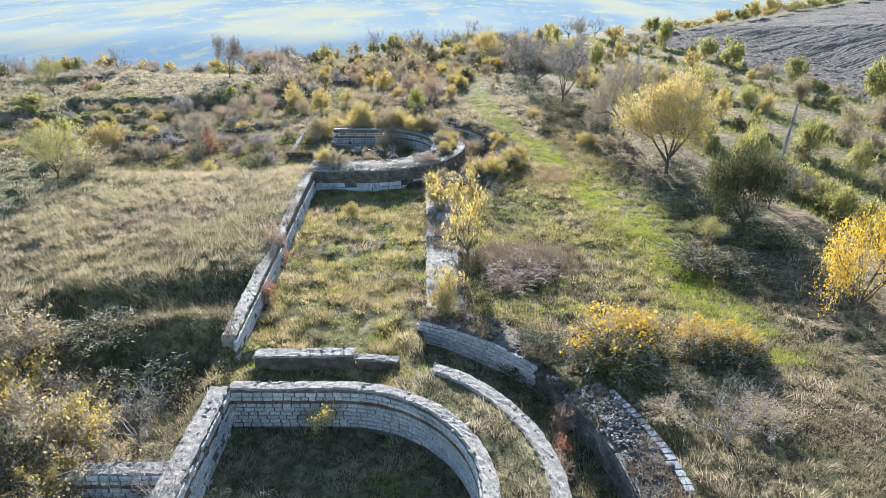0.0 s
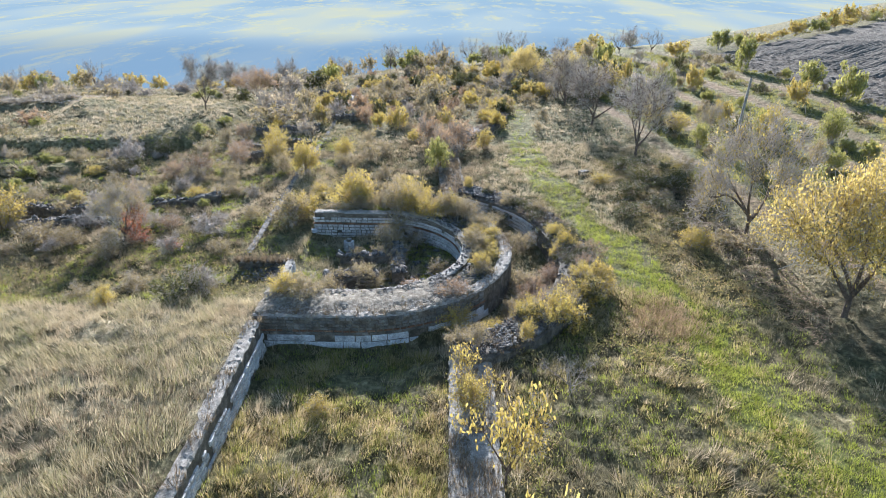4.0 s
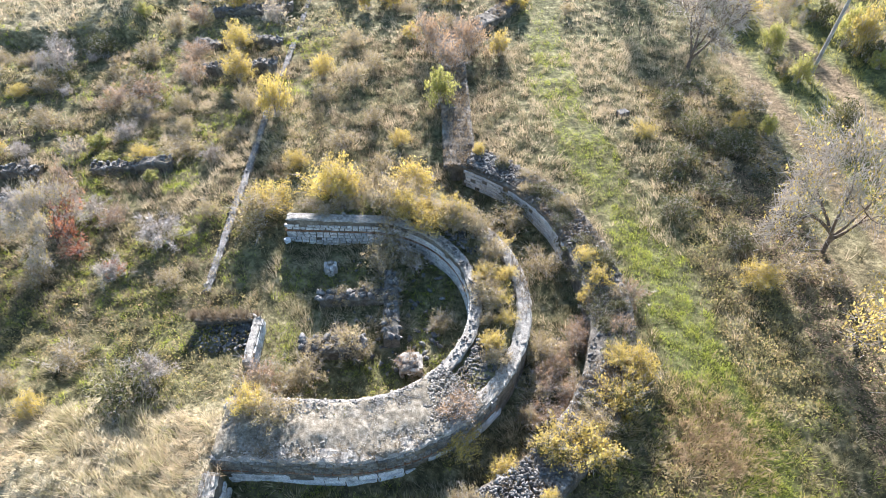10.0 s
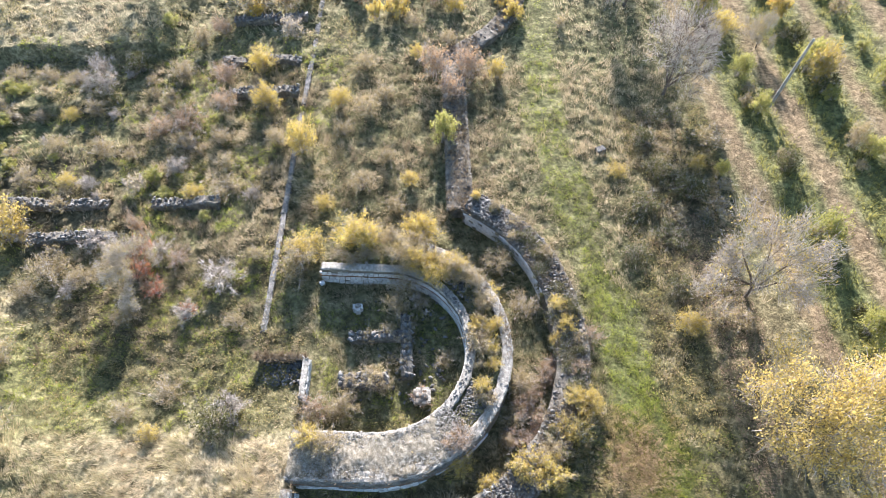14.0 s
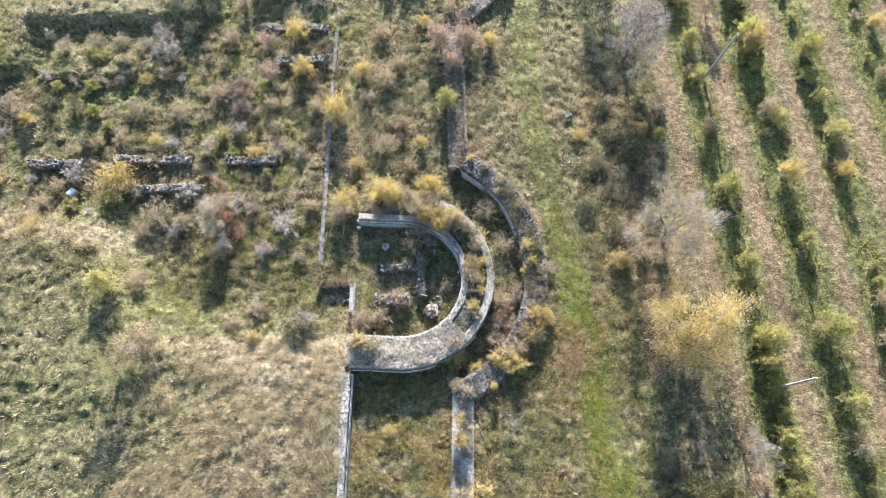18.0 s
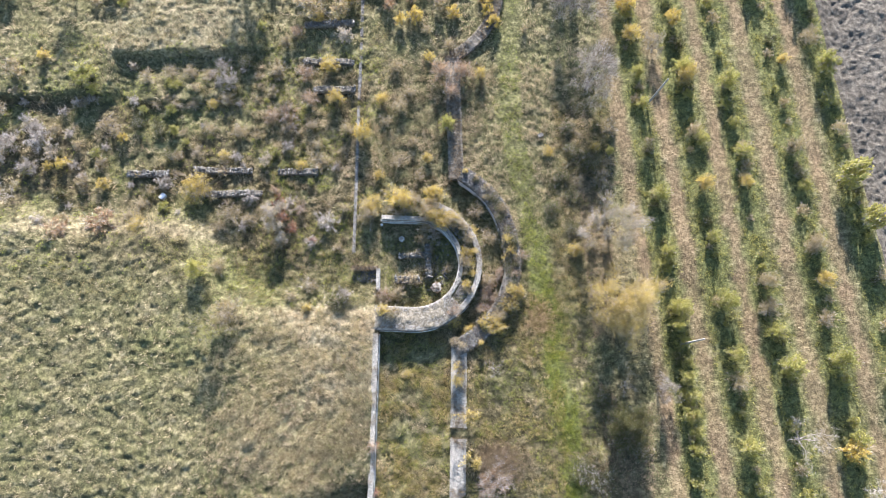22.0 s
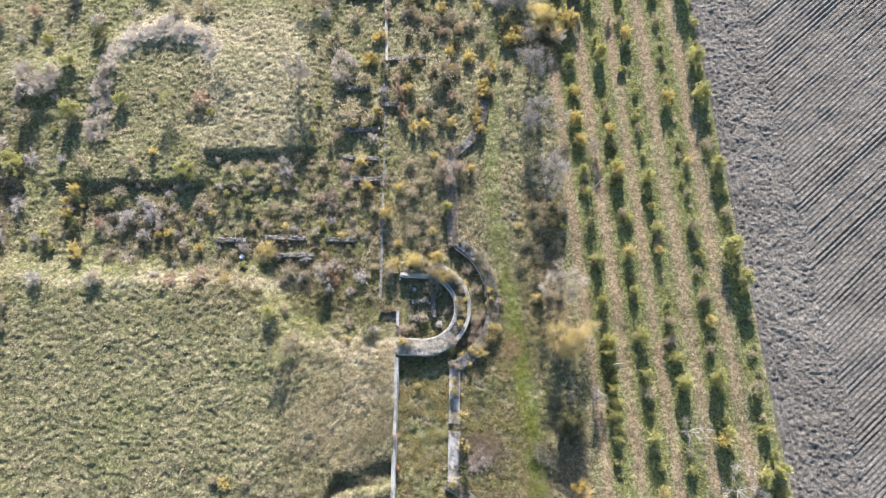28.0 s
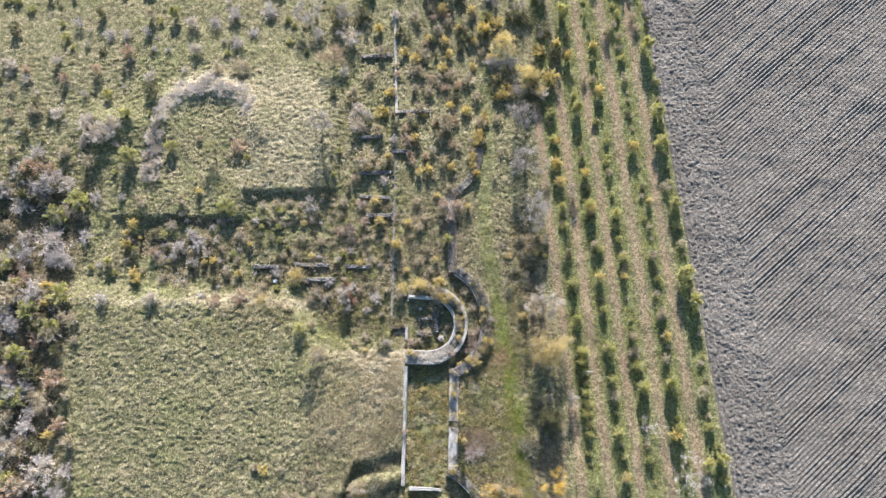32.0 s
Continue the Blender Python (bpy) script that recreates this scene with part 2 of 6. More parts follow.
# the valley floor, hundreds of metres off: glowing, with haze painted into its colour
VALLEY, nt, bsdf = material("hazy_valley", 1.0)
stretch = nt.nodes.new("ShaderNodeMapping")
stretch.inputs["Scale"].default_value = (0.012, 0.0042, 0.008)
stretch.inputs["Rotation"].default_value = (0, 0, 0.25)
nt.links.new(place_of(nt), stretch.inputs[0])
cells = nt.nodes.new("ShaderNodeTexVoronoi")
cells.feature = "SMOOTH_F1"
cells.inputs["Scale"].default_value = 1.0
nt.links.new(stretch.outputs[0], cells.inputs["Vector"])
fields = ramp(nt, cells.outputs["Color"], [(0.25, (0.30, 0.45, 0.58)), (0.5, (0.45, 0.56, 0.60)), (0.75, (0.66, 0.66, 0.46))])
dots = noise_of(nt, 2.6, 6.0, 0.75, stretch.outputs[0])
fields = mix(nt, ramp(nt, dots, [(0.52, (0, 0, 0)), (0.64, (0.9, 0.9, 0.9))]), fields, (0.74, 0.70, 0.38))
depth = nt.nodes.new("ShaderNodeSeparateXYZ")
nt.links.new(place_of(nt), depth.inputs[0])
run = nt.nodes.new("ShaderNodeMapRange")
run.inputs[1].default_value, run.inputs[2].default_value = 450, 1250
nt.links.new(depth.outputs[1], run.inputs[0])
# bluer close by, paler farther off: distance haze mixed into the colour
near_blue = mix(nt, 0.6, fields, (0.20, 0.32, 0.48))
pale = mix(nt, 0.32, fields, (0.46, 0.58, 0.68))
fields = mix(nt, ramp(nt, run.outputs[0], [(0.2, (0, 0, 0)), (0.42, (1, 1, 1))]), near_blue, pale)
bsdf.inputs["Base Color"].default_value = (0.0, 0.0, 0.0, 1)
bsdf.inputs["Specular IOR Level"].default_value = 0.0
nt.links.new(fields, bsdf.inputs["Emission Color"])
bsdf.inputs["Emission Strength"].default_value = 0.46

SOIL, nt, bsdf = material("ploughed_soil", 1.0)
clod, fine = noise_of(nt, 2.4, 6.0, 0.7), noise_of(nt, 0.12, 3.0)
colour = ramp(nt, clod, [(0.32, (0.048, 0.043, 0.037)), (0.52, (0.118, 0.106, 0.086)), (0.7, (0.225, 0.203, 0.165))])
colour = mix(nt, 0.5, colour, ramp(nt, fine, [(0.35, (0.7, 0.68, 0.66)), (0.65, (1, 1, 1))]), "MULTIPLY")
nt.links.new(colour, bsdf.inputs["Base Color"])
bump(nt, bsdf, clod, 1.0, 0.22)


# ---- the lie of the land ----
def ease(a, b, v):
    u = np.clip((v - a) / (b - a), 0, 1)
    return u * u * (3 - 2 * u)


LATTICE = np.random.default_rng(5).random((256, 256))


def rough(x, y, size):
    """Smooth random heights from 0 to 1, with bumps about size metres wide."""
    u, v = np.asarray(x) / size + 1000.0, np.asarray(y) / size + 1000.0
    i, j = np.floor(u).astype(int), np.floor(v).astype(int)
    a, b = u - i, v - j
    a, b = a * a * (3 - 2 * a), b * b * (3 - 2 * b)
    at = lambda p, q: LATTICE[p % 256, q % 256]
    return (at(i, j) * (1 - a) + at(i + 1, j) * a) * (1 - b) + (at(i, j + 1) * (1 - a) + at(i + 1, j + 1) * a) * b


# the three D-shaped rooms: centre, floor, terrace, ditch
ROOMS = [(-3.1, 12.0, -1.0, 0.32, -0.85), (-4.7, 43.0, -0.40, 0.72, -0.55), (-6.5, 72.0, -0.75, -0.55, -1.1)]
R_IN, R_OUT = 4.05, 6.2
RING_WIDE = (1.35, 1.55)


def ring_mid(room, a):
    """Radius of the middle line of an outer ring wall at an angle in degrees."""
    if room == 0:
        return np.interp(a, (0, 27, 46, 58, 75), (8.63, 8.66, 9.17, 9.32, 9.70))
    return np.interp(a, (-62, -42, -4, 15, 40, 66), (8.55, 8.72, 9.05, 9.12, 9.60, 9.85))


def mown(y):
    """Middle line of the mown strip."""
    return np.interp(y, (20, 25.3, 29.7, 36, 42.6, 47.4, 52.2, 58, 70, 90), (10.9, 10.06, 9.23, 8.21, 6.9, 6.1, 4.75, 3.6, 3.7, 2.8))


def left_wall(y):
    return -7.3 - 0.030 * (y - 19.0)


def right_wall(y):
    return -0.58 - 0.0277 * (y - 20.2)


def orchard(x, y):
    return x + 0.125 * (y - 40.0)


ROW_LINES = (18.9, 23.3, 27.4, 32.2, 37.3)
LANES = (16.9, 21.0, 25.6, 29.9, 34.5)


def nearest(lines, u):
    """How far u is from the nearest of the lines."""
    return np.min([np.abs(u - c) for c in lines], axis=0)


def brow(x):
    return 80.0 + 26.0 * ease(-42, 20, x) + 1.05 * np.clip(x - 32, 0, 160)


def land(x, y):
    x, y = np.asarray(x, float), np.asarray(y, float)
    z = 1.3 * ease(13, 34, x) + 0.02 * np.clip(x - 36, 0, 80) - 1.15 * ease(8.5, 24, -x) - 0.012 * np.clip(-x - 24, 0, 80)
    z = z - 1.0 * ease(66, 95, y) * ease(20, -5, x)
    z = z + 0.30 * (rough(x, y, 5.0) - 0.5) + 0.14 * (rough(x, y, 1.7) - 0.5) + 0.9 * (rough(x, y, 19.0) - 0.5) * ease(10, 26, -x)
    # the grassy bank west of the passage, and the hummock at its southern foot
    crest = 20.0 + 0.25 * (x + 7.6)
    near_side = ease(-21, -13, x) * ease(-7.2, -7.9, x)
    z = z - 0.45 * near_side * ease(1.5, -1.5, y - crest) - 0.3 * near_side * ease(0.2, 1.6, y - crest) * ease(5.0, 3.4, y - crest)
    north = 38.3 + 7.5 * ease(20, 27, -x) + 1.2 * (rough(x, y * 0, 4.0) - 0.5)
    bank = ease(north + 2.8, north - 2.0, y) * ease(2.5, 4.9, y - crest + 16 * ease(-14, -20, x) + 1.2 * (rough(x, y, 3.0) - 0.5)) * ease(left_wall(y) + 0.12, left_wall(y) - 0.12, x)
    top = 0.78 - 0.020 * (-x - 8) + 0.25 * (rough(x, y, 2.5) - 0.5) + 0.10 * (rough(x, y, 0.9) - 0.5)
    z = z * (1 - bank) + top * bank
    z = z + near_side * 0.85 * np.exp(-((y - crest) / 1.1) ** 2) * (0.6 + 0.8 * rough(x, y, 2.5))
    # terraces among the far rooms and the curved spoil heaps
    z = z + 0.85 * ease(-0.25, 0.25, y - 63.8 - 0.065 * (x + 35) - 0.5 * (rough(x, y, 2.5) - 0.5)) * ease(-37.5, -35.5, x) * ease(-20.6, -22.0, x) * ease(92, 76, y)
    z = z + 0.55 * ease(-0.2, 0.2, y - 58.7 - 0.08 * (x + 33) - 0.3 * (rough(x, y, 2.0) - 0.5)) * ease(63.5, 60.0, y) * ease(-35, -33.6, x) * ease(-24, -25.2, x)
    z = z + 0.8 * ease(-0.5, 0.4, y - 58.8 - 0.03 * (x + 56) - 0.8 * (rough(x, y, 4.0) - 0.5)) * ease(70, 62, y) * ease(-59, -56, x) * ease(-34.5, -37, x)
    r = np.hypot(x + 44.0, y - 75.0)
    z = z + 0.9 * np.exp(-((r - 8.0) / 2.4) ** 2) * ease(70, 76, y)
    z = z + 1.4 * np.exp(-((x + 61) ** 2 + ((y - 74.5) * 2) ** 2) / 40)
    open_ground = ease(38.6, 37.8, orchard(x, y)) * ease(0.2, 2.0, np.abs(x - left_wall(y)))
    z = z + open_ground * (0.25 * (rough(x * 0.8, y * 1.15, 0.38) - 0.5) + 0.16 * (rough(x + 40, y, 0.27) - 0.5)) * (0.75 + 0.25 * ease(-6, -12, x)) * (1 - 0.7 * ease(2.2, 1.0, np.abs(x - mown(y)))) * (1 - 0.93 * ease(15.0, 16.5, orchard(x, y)))
    # the passage between the long walls
    hall = ease(left_wall(y) + 0.02, left_wall(y) + 0.22, x) * ease(right_wall(y) + 0.5, right_wall(y) + 0.2, x) * (y > 16) * ease(37.4, 37.0, y)
    z = z * (1 - hall) + (-0.38 + 0.12 * (rough(x, y, 1.5) - 0.5) + 0.30 * (rough(x, y, 0.75) - 0.5) + 0.18 * (rough(x + 40, y, 0.4) - 0.5)) * hall
    for k, (cx, cy, floor_z, terrace_z, ditch_z) in enumerate(ROOMS[:2]):
        r = np.where(x > cx, np.hypot(x - cx, y - cy), np.abs(y - cy))
        west = ease(cx - 3.5, cx - 3.25, x)
        shelf = terrace_z if cy > 20 else terrace_z - 0.95 * ease(-0.4, -2.2, x)
        z = np.where(west > 0, z * (1 - west * ease(R_OUT - 0.1, R_OUT - 0.3, r)) + west * ease(R_OUT - 0.1, R_OUT - 0.3, r) * (shelf + 0.2 * (rough(x, y, 1.3) - 0.5)), z)
        inside = west * ease(R_IN + 0.3, R_IN + 0.1, r)
        z = z * (1 - inside) + (floor_z + 0.25 * (rough(x, y, 1.6) - 0.5)) * inside
        ring = ease(R_OUT - 0.3, R_OUT - 0.1, r) * ease(0.4, 0.2, r - ring_mid(k, np.degrees(np.arctan2(y - cy, x - cx))) + RING_WIDE[k] / 2) * (x > right_wall(y) + 0.4 - 0.6 * ease(cy, cy + 5, y)) * (np.abs(y - cy) < 8.9)
        z = z * (1 - ring) + (ditch_z + 0.25 * (rough(x, y, 1.5) - 0.5)) * ring
    # the hill falls away to the valley
    z = z - 60.0 * ease(0, 240, y - brow(x)) + 6.0 * (rough(x, y, 160.0) - 0.5) * ease(60, 400, np.hypot(x, y - 50))
    return z


def height(x, y):
    return float(land(x, y))


def level(x, y):
    """The lie of the ground round a place, without its small humps."""
    gx, gy = np.meshgrid(np.linspace(-0.8, 0.8, 5), np.linspace(-1.4, 1.4, 7))
    return float(np.mean(land(x + gx, y + gy)))


# ---- builders ----
def mesh_of(name, verts, faces, mat, smooth=False):
    me = bpy.data.meshes.new(name)
    me.from_pydata(verts, [], faces)
    me.materials.append(mat)
    if smooth:
        me.shade_smooth()
    me.update()
    return me


def quick_mesh(name, verts, loops, corners, mat):
    """A mesh of many faces with the same number of corners, from arrays."""
    me = bpy.data.meshes.new(name)
    me.vertices.add(len(verts))
    me.vertices.foreach_set("co", np.asarray(verts, np.float32).ravel())
    me.loops.add(len(loops))
    me.loops.foreach_set("vertex_index", np.asarray(loops, np.int32))
    me.polygons.add(len(loops) // corners)
    me.polygons.foreach_set("loop_start", np.arange(0, len(loops), corners, dtype=np.int32))
    me.materials.append(mat)
    me.update(calc_edges=True)
    return me


def child(name, me, parent, label=""):
    ob = new(name, me)
    ob.parent = parent
    return tagged(ob, label)


def part(name, bm, mat, parent, label=""):
    me = bpy.data.meshes.new(name)
    bm.to_mesh(me)
    bm.free()
    me.materials.append(mat)
    return child(name, me, parent, label)


def grid_sheet(name, xs, ys, zs, mat):
    nx, ny = len(xs), len(ys)
    gx, gy = np.meshgrid(xs, ys)
    verts = np.stack([gx, gy, zs], -1).reshape(-1, 3)
    i = (np.arange(ny - 1)[:, None] * nx + np.arange(nx - 1)[None]).ravel()
    me = quick_mesh(name, verts, np.stack([i, i + 1, i + nx + 1, i + nx], -1).ravel(), 4, mat)
    me.shade_smooth()
    return me


# ---- ground ----
def graded(a, b, c, d, fine, coarse, far):
    """Grid lines, close together from b to c, wider to a and d, then ever wider."""
    inner = np.concatenate([np.arange(a, b, coarse), np.arange(b, c, fine), np.arange(c, d + coarse / 2, coarse)])
    out = np.cumsum(coarse * 1.22 ** np.arange(1, 44))
    out = out[out < far]
    return np.concatenate([a - out[::-1], inner, d + out])


xs, ys = graded(-86, -62, 13, 40, 0.2, 0.4, 2600), graded(3, 8, 88, 108, 0.2, 0.4, 2600)
gx, gy = np.meshgrid(xs, ys)
sheet = grid_sheet("ground", xs, ys, land(gx, gy) - 0.6 * ease(38.9, 40.4, orchard(gx, gy) + 0.024 * (gy - 22)) * ease(6, 2, gy - 74 - 0.98 * gx), GROUND)
px, py = gx.ravel(), gy.ravel()
u = orchard(px, py)
strip = mown(py)
wob = 1.6 * (rough(px, py, 3.0) - 0.5)
turf_mask = (0.35 + 0.65 * ease(50, 38, py)) * ease(1.7, 0.6, np.abs(px + 0.7 * wob - strip)) * ease(92, 84, py) * ease(17, 21, py) * 0.9 + 0.25 * ease(0.55, 0.75, rough(px, py, 7.0)) * ease(-8, -16, px)
lane = nearest(LANES, u)
path_mask = 0.9 * ease(0.9, 0.35, lane + 0.8 * (rough(px, py, 1.1) - 0.5)) * (0.55 + 0.6 * rough(px, py, 3.0)) * ease(112, 100, py) * (1 - 0.7 * ease(82, 90, py) * ease(25, 22, u))
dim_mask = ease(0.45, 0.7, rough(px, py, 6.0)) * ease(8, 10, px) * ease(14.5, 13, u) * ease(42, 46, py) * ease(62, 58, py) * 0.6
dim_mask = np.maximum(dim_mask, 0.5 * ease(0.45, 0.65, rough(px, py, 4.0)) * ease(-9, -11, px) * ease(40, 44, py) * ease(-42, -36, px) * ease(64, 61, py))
row = nearest(ROW_LINES, u)
turf_mask = np.maximum(turf_mask, 0.55 * ease(1.8, 0.9, row + 0.8 * (rough(px, py, 1.2) - 0.5)) * ease(17.2, 18.0, u) * ease(38.3, 38.0, u))
zone = sheet.color_attributes.new("zone", "FLOAT_COLOR", "POINT")
path_mask = np.maximum(path_mask, 0.35 * ease(9.6, 12.0, px + 2 * wob) * ease(16.5, 14.5, px) * ease(37, 41, py) * ease(50, 46, py))
# dark litter; its northern part also paints in the shade beneath the trees
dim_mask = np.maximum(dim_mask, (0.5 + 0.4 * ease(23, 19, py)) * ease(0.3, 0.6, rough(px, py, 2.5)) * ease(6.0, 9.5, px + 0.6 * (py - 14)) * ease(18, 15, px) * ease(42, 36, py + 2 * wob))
straw_mask = ease(-24, -12, px) * ease(left_wall(py) + 0.2, left_wall(py) - 0.2, px) * ease(23, 27, py + wob) * (1 - 0.6 * ease(-15, -9, px) * ease(33, 28, py)) * ease(39.5, 38.0, py + wob) * (0.40 + 0.9 * (rough(px, py, 3.2) - 0.3) + 0.45 * ease(32, 37, py))
straw_mask = np.maximum(straw_mask, 0.45 * ease(1.3, 0.4, np.abs(py - 45.2 + wob - 0.03 * (px + 35))) * ease(-58, -52, px) * ease(-20, -25, px))
mound = np.hypot(px + 44.0, py - 75.0)
straw_mask = np.maximum(straw_mask, 1.0 * np.exp(-((mound - 8.0) / 2.0) ** 2) * ease(75, 78, py + wob))
straw_mask = np.maximum(straw_mask, 0.7 * np.exp(-((px + 52.5 + wob) / 1.3) ** 2) * ease(64, 66, py) * ease(78, 75, py))
straw_mask = np.maximum(straw_mask, 0.35 * ease(-40, -36, px + 2 * wob) * ease(-21, -25, px + 2 * wob) * ease(62.5, 65, py) * ease(88, 83, py + 2 * wob))
# ground darkened along the western hedge, for the deep shade under it
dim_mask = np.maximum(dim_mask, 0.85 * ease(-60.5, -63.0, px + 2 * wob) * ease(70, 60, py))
# dark scrub floor, with the band of bush shadow painted in too
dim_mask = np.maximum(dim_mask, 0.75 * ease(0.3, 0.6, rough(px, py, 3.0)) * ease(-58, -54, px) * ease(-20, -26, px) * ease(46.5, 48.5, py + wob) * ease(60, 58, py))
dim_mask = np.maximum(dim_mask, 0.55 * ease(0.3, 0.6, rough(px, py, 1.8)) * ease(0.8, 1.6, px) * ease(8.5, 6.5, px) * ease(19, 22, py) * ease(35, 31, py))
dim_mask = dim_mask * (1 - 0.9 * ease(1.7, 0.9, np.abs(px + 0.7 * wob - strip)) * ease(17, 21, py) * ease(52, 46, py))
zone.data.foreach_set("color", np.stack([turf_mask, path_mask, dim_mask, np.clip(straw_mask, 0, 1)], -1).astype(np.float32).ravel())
# the far faces take the glowing valley colour with its painted haze
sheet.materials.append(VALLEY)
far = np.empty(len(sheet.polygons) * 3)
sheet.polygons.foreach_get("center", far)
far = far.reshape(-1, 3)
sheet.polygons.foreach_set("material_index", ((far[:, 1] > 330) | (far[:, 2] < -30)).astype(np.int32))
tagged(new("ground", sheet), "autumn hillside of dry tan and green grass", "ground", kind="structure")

# the ploughed field: a cloddy headland along its edge, then long furrows askew to it
def field_edge(y):
    return 39.1 - 0.024 * (y - 22)


def soil_sheet(name, gx, gy, gz, keep, label):
    ny, nx = gx.shape
    i = (np.arange(ny - 1)[:, None] * nx + np.arange(nx - 1)[None])
    i = i[(keep[:-1, :-1] & keep[1:, 1:] & keep[:-1, 1:] & keep[1:, :-1])]
    me = quick_mesh(name, np.stack([gx, gy, gz], -1).reshape(-1, 3), np.stack([i, i + 1, i + nx + 1, i + nx], -1).ravel(), 4, SOIL)
    me.shade_smooth()
    tagged(new(name, me), label, "field", kind="structure")


gu, gy2 = np.meshgrid(np.arange(0, 10.4, 0.16), np.arange(4, 116, 0.16))
gx2 = gu + field_edge(gy2) - 0.125 * (gy2 - 40)
clods = 0.20 * (rough(gx2, gy2, 0.34) - 0.5) + 0.16 * (rough(gx2 + 5, gy2, 0.2) - 0.5) + 0.14 * (rough(gx2, gy2, 1.1) - 0.5)
soil_z = land(gx2, gy2) - 0.06 + ease(0, 0.5, gu) * (0.10 + clods + 0.07 * np.sin(gu * 2 * math.pi / 0.95) * ease(3.0, 1.2, gu)) - 0.10 * ease(9.2, 10.0, gu)
soil_sheet("ploughed_headland", gx2, gy2, soil_z, gy2 < 74 + 0.98 * gx2, "cloddy grey-brown headland of a ploughed field")
WAY = radians(43)
gs, gw = np.meshgrid(np.arange(-30, 150, 0.36), np.arange(-60, 78, 0.15))
gx2, gy2 = 42 + gs * math.cos(WAY) - gw * math.sin(WAY), 10 + gs * math.sin(WAY) + gw * math.cos(WAY)
drift = gw + 0.10 * (rough(gs, gw, 9.0) - 0.5)
furrow = np.floor(drift / 0.60)
depth_of = 0.55 + 0.9 * LATTICE[(furrow.astype(int) * 7) % 256, (furrow.astype(int) * 13) % 256] ** 2
ridge = 0.085 * np.cos((drift / 0.60 - furrow) * 2 * math.pi) * depth_of * (0.75 + 0.5 * rough(gs * 0.35, gw, 1.0))
ridge = ridge + 0.09 * (rough(gx2, gy2, 0.4) - 0.5) + 0.06 * (rough(gx2, gy2, 1.3) - 0.5)
inset = gx2 + 0.125 * (gy2 - 40) - field_edge(gy2)
soil_sheet("ploughed_field", gx2, gy2, land(gx2, gy2) + 0.05 + ridge, (inset > 7.7 + 1.2 * rough(gx2, gy2, 1.5)) & (inset < 50) & (gy2 > 4) & (gy2 < np.minimum(118, 74 + 0.98 * gx2)), "bare grey-brown ploughed field with slanting furrows")
gx2, gy2 = np.meshgrid(np.arange(20, 190, 1.0), np.arange(4, 240, 1.0))
inset = gx2 + 0.125 * (gy2 - 40) - field_edge(gy2)
soil_sheet("ploughed_field_far", gx2, gy2, land(gx2, gy2) - 0.02 + (0.5 * (rough(gx2, gy2, 2.2) - 0.5) + 0.3 * (rough(gx2, gy2, 1.2) - 0.5)) * ease(117, 121, gy2), (inset > 9.5) & (gy2 < 74 + 0.98 * gx2), "far part of a bare ploughed field")


# ---- walls ----
def dense(points, step=0.35):
    out = []
    for a, b in zip(points, points[1:]):
        n = max(1, round(math.dist(a, b) / step))
        out += [(a[0] + (b[0] - a[0]) * k / n, a[1] + (b[1] - a[1]) * k / n) for k in range(n)]
    return out + [points[-1]]


def arc(cx, cy, r, a0, a1, step=0.35):
    n = max(2, round(abs(radians(a1 - a0)) * r / step))
    return [(cx + r * math.cos(radians(a0 + (a1 - a0) * k / n)), cy + r * math.sin(radians(a0 + (a1 - a0) * k / n))) for k in range(n + 1)]


def sides(line):
    """The unit normal to the left of each point of a line."""
    p = np.array(line)
    d = np.gradient(p, axis=0)
    d /= np.linalg.norm(d, axis=1)[:, None]
    return np.stack([-d[:, 1], d[:, 0]], 1)


def wall_core(name, line, thick, bottom, top, mat, parent, seed=0, ragged=0.06, label=""):
    """The body of a wall along a line: upright faces and an uneven top."""
    rng = np.random.default_rng(seed)
    line = dense(line, 0.16)
    p, n = np.array(line), sides(line)
    cross = np.array([-0.5, -0.5, -0.40, -0.24, -0.08, 0.08, 0.24, 0.40, 0.5, 0.5])
    last = len(cross) - 1
    verts = []
    for k in range(len(p)):
        tz = top(p[k]) if callable(top) else top
        bz = bottom(p[k]) if callable(bottom) else bottom
        for j, c in enumerate(cross):
            low = j in (0, last)
            edge = j in (1, last - 1)
            q = p[k] + n[k] * thick * c + (0 if low else rng.uniform(-0.025, 0.025, 2))
            lump = 0.8 * float(rough(q[0], q[1], 0.8)) + 0.35 * float(rough(q[0] + 9, q[1], 0.25)) - 0.57
            verts.append((q[0], q[1], bz if low else tz + ragged * 1.3 * lump - (0.05 if edge else 0) + rng.uniform(-0.016, 0.016)))
    w = len(cross)
    faces = [(k * w + j, k * w + j + 1, (k + 1) * w + j + 1, (k + 1) * w + j) for k in range(len(p) - 1) for j in range(w - 1)]
    faces += [tuple(range(w)), tuple(range((len(p) - 1) * w, len(p) * w))[::-1]]
    me = mesh_of(name, verts, faces, mat)
    me.materials.append(MORTAR)
    for k in range(len(p) - 1):
        me.polygons[k * (w - 1)].material_index = me.polygons[k * (w - 1) + w - 2].material_index = 1
    return child(name, me, parent, label)


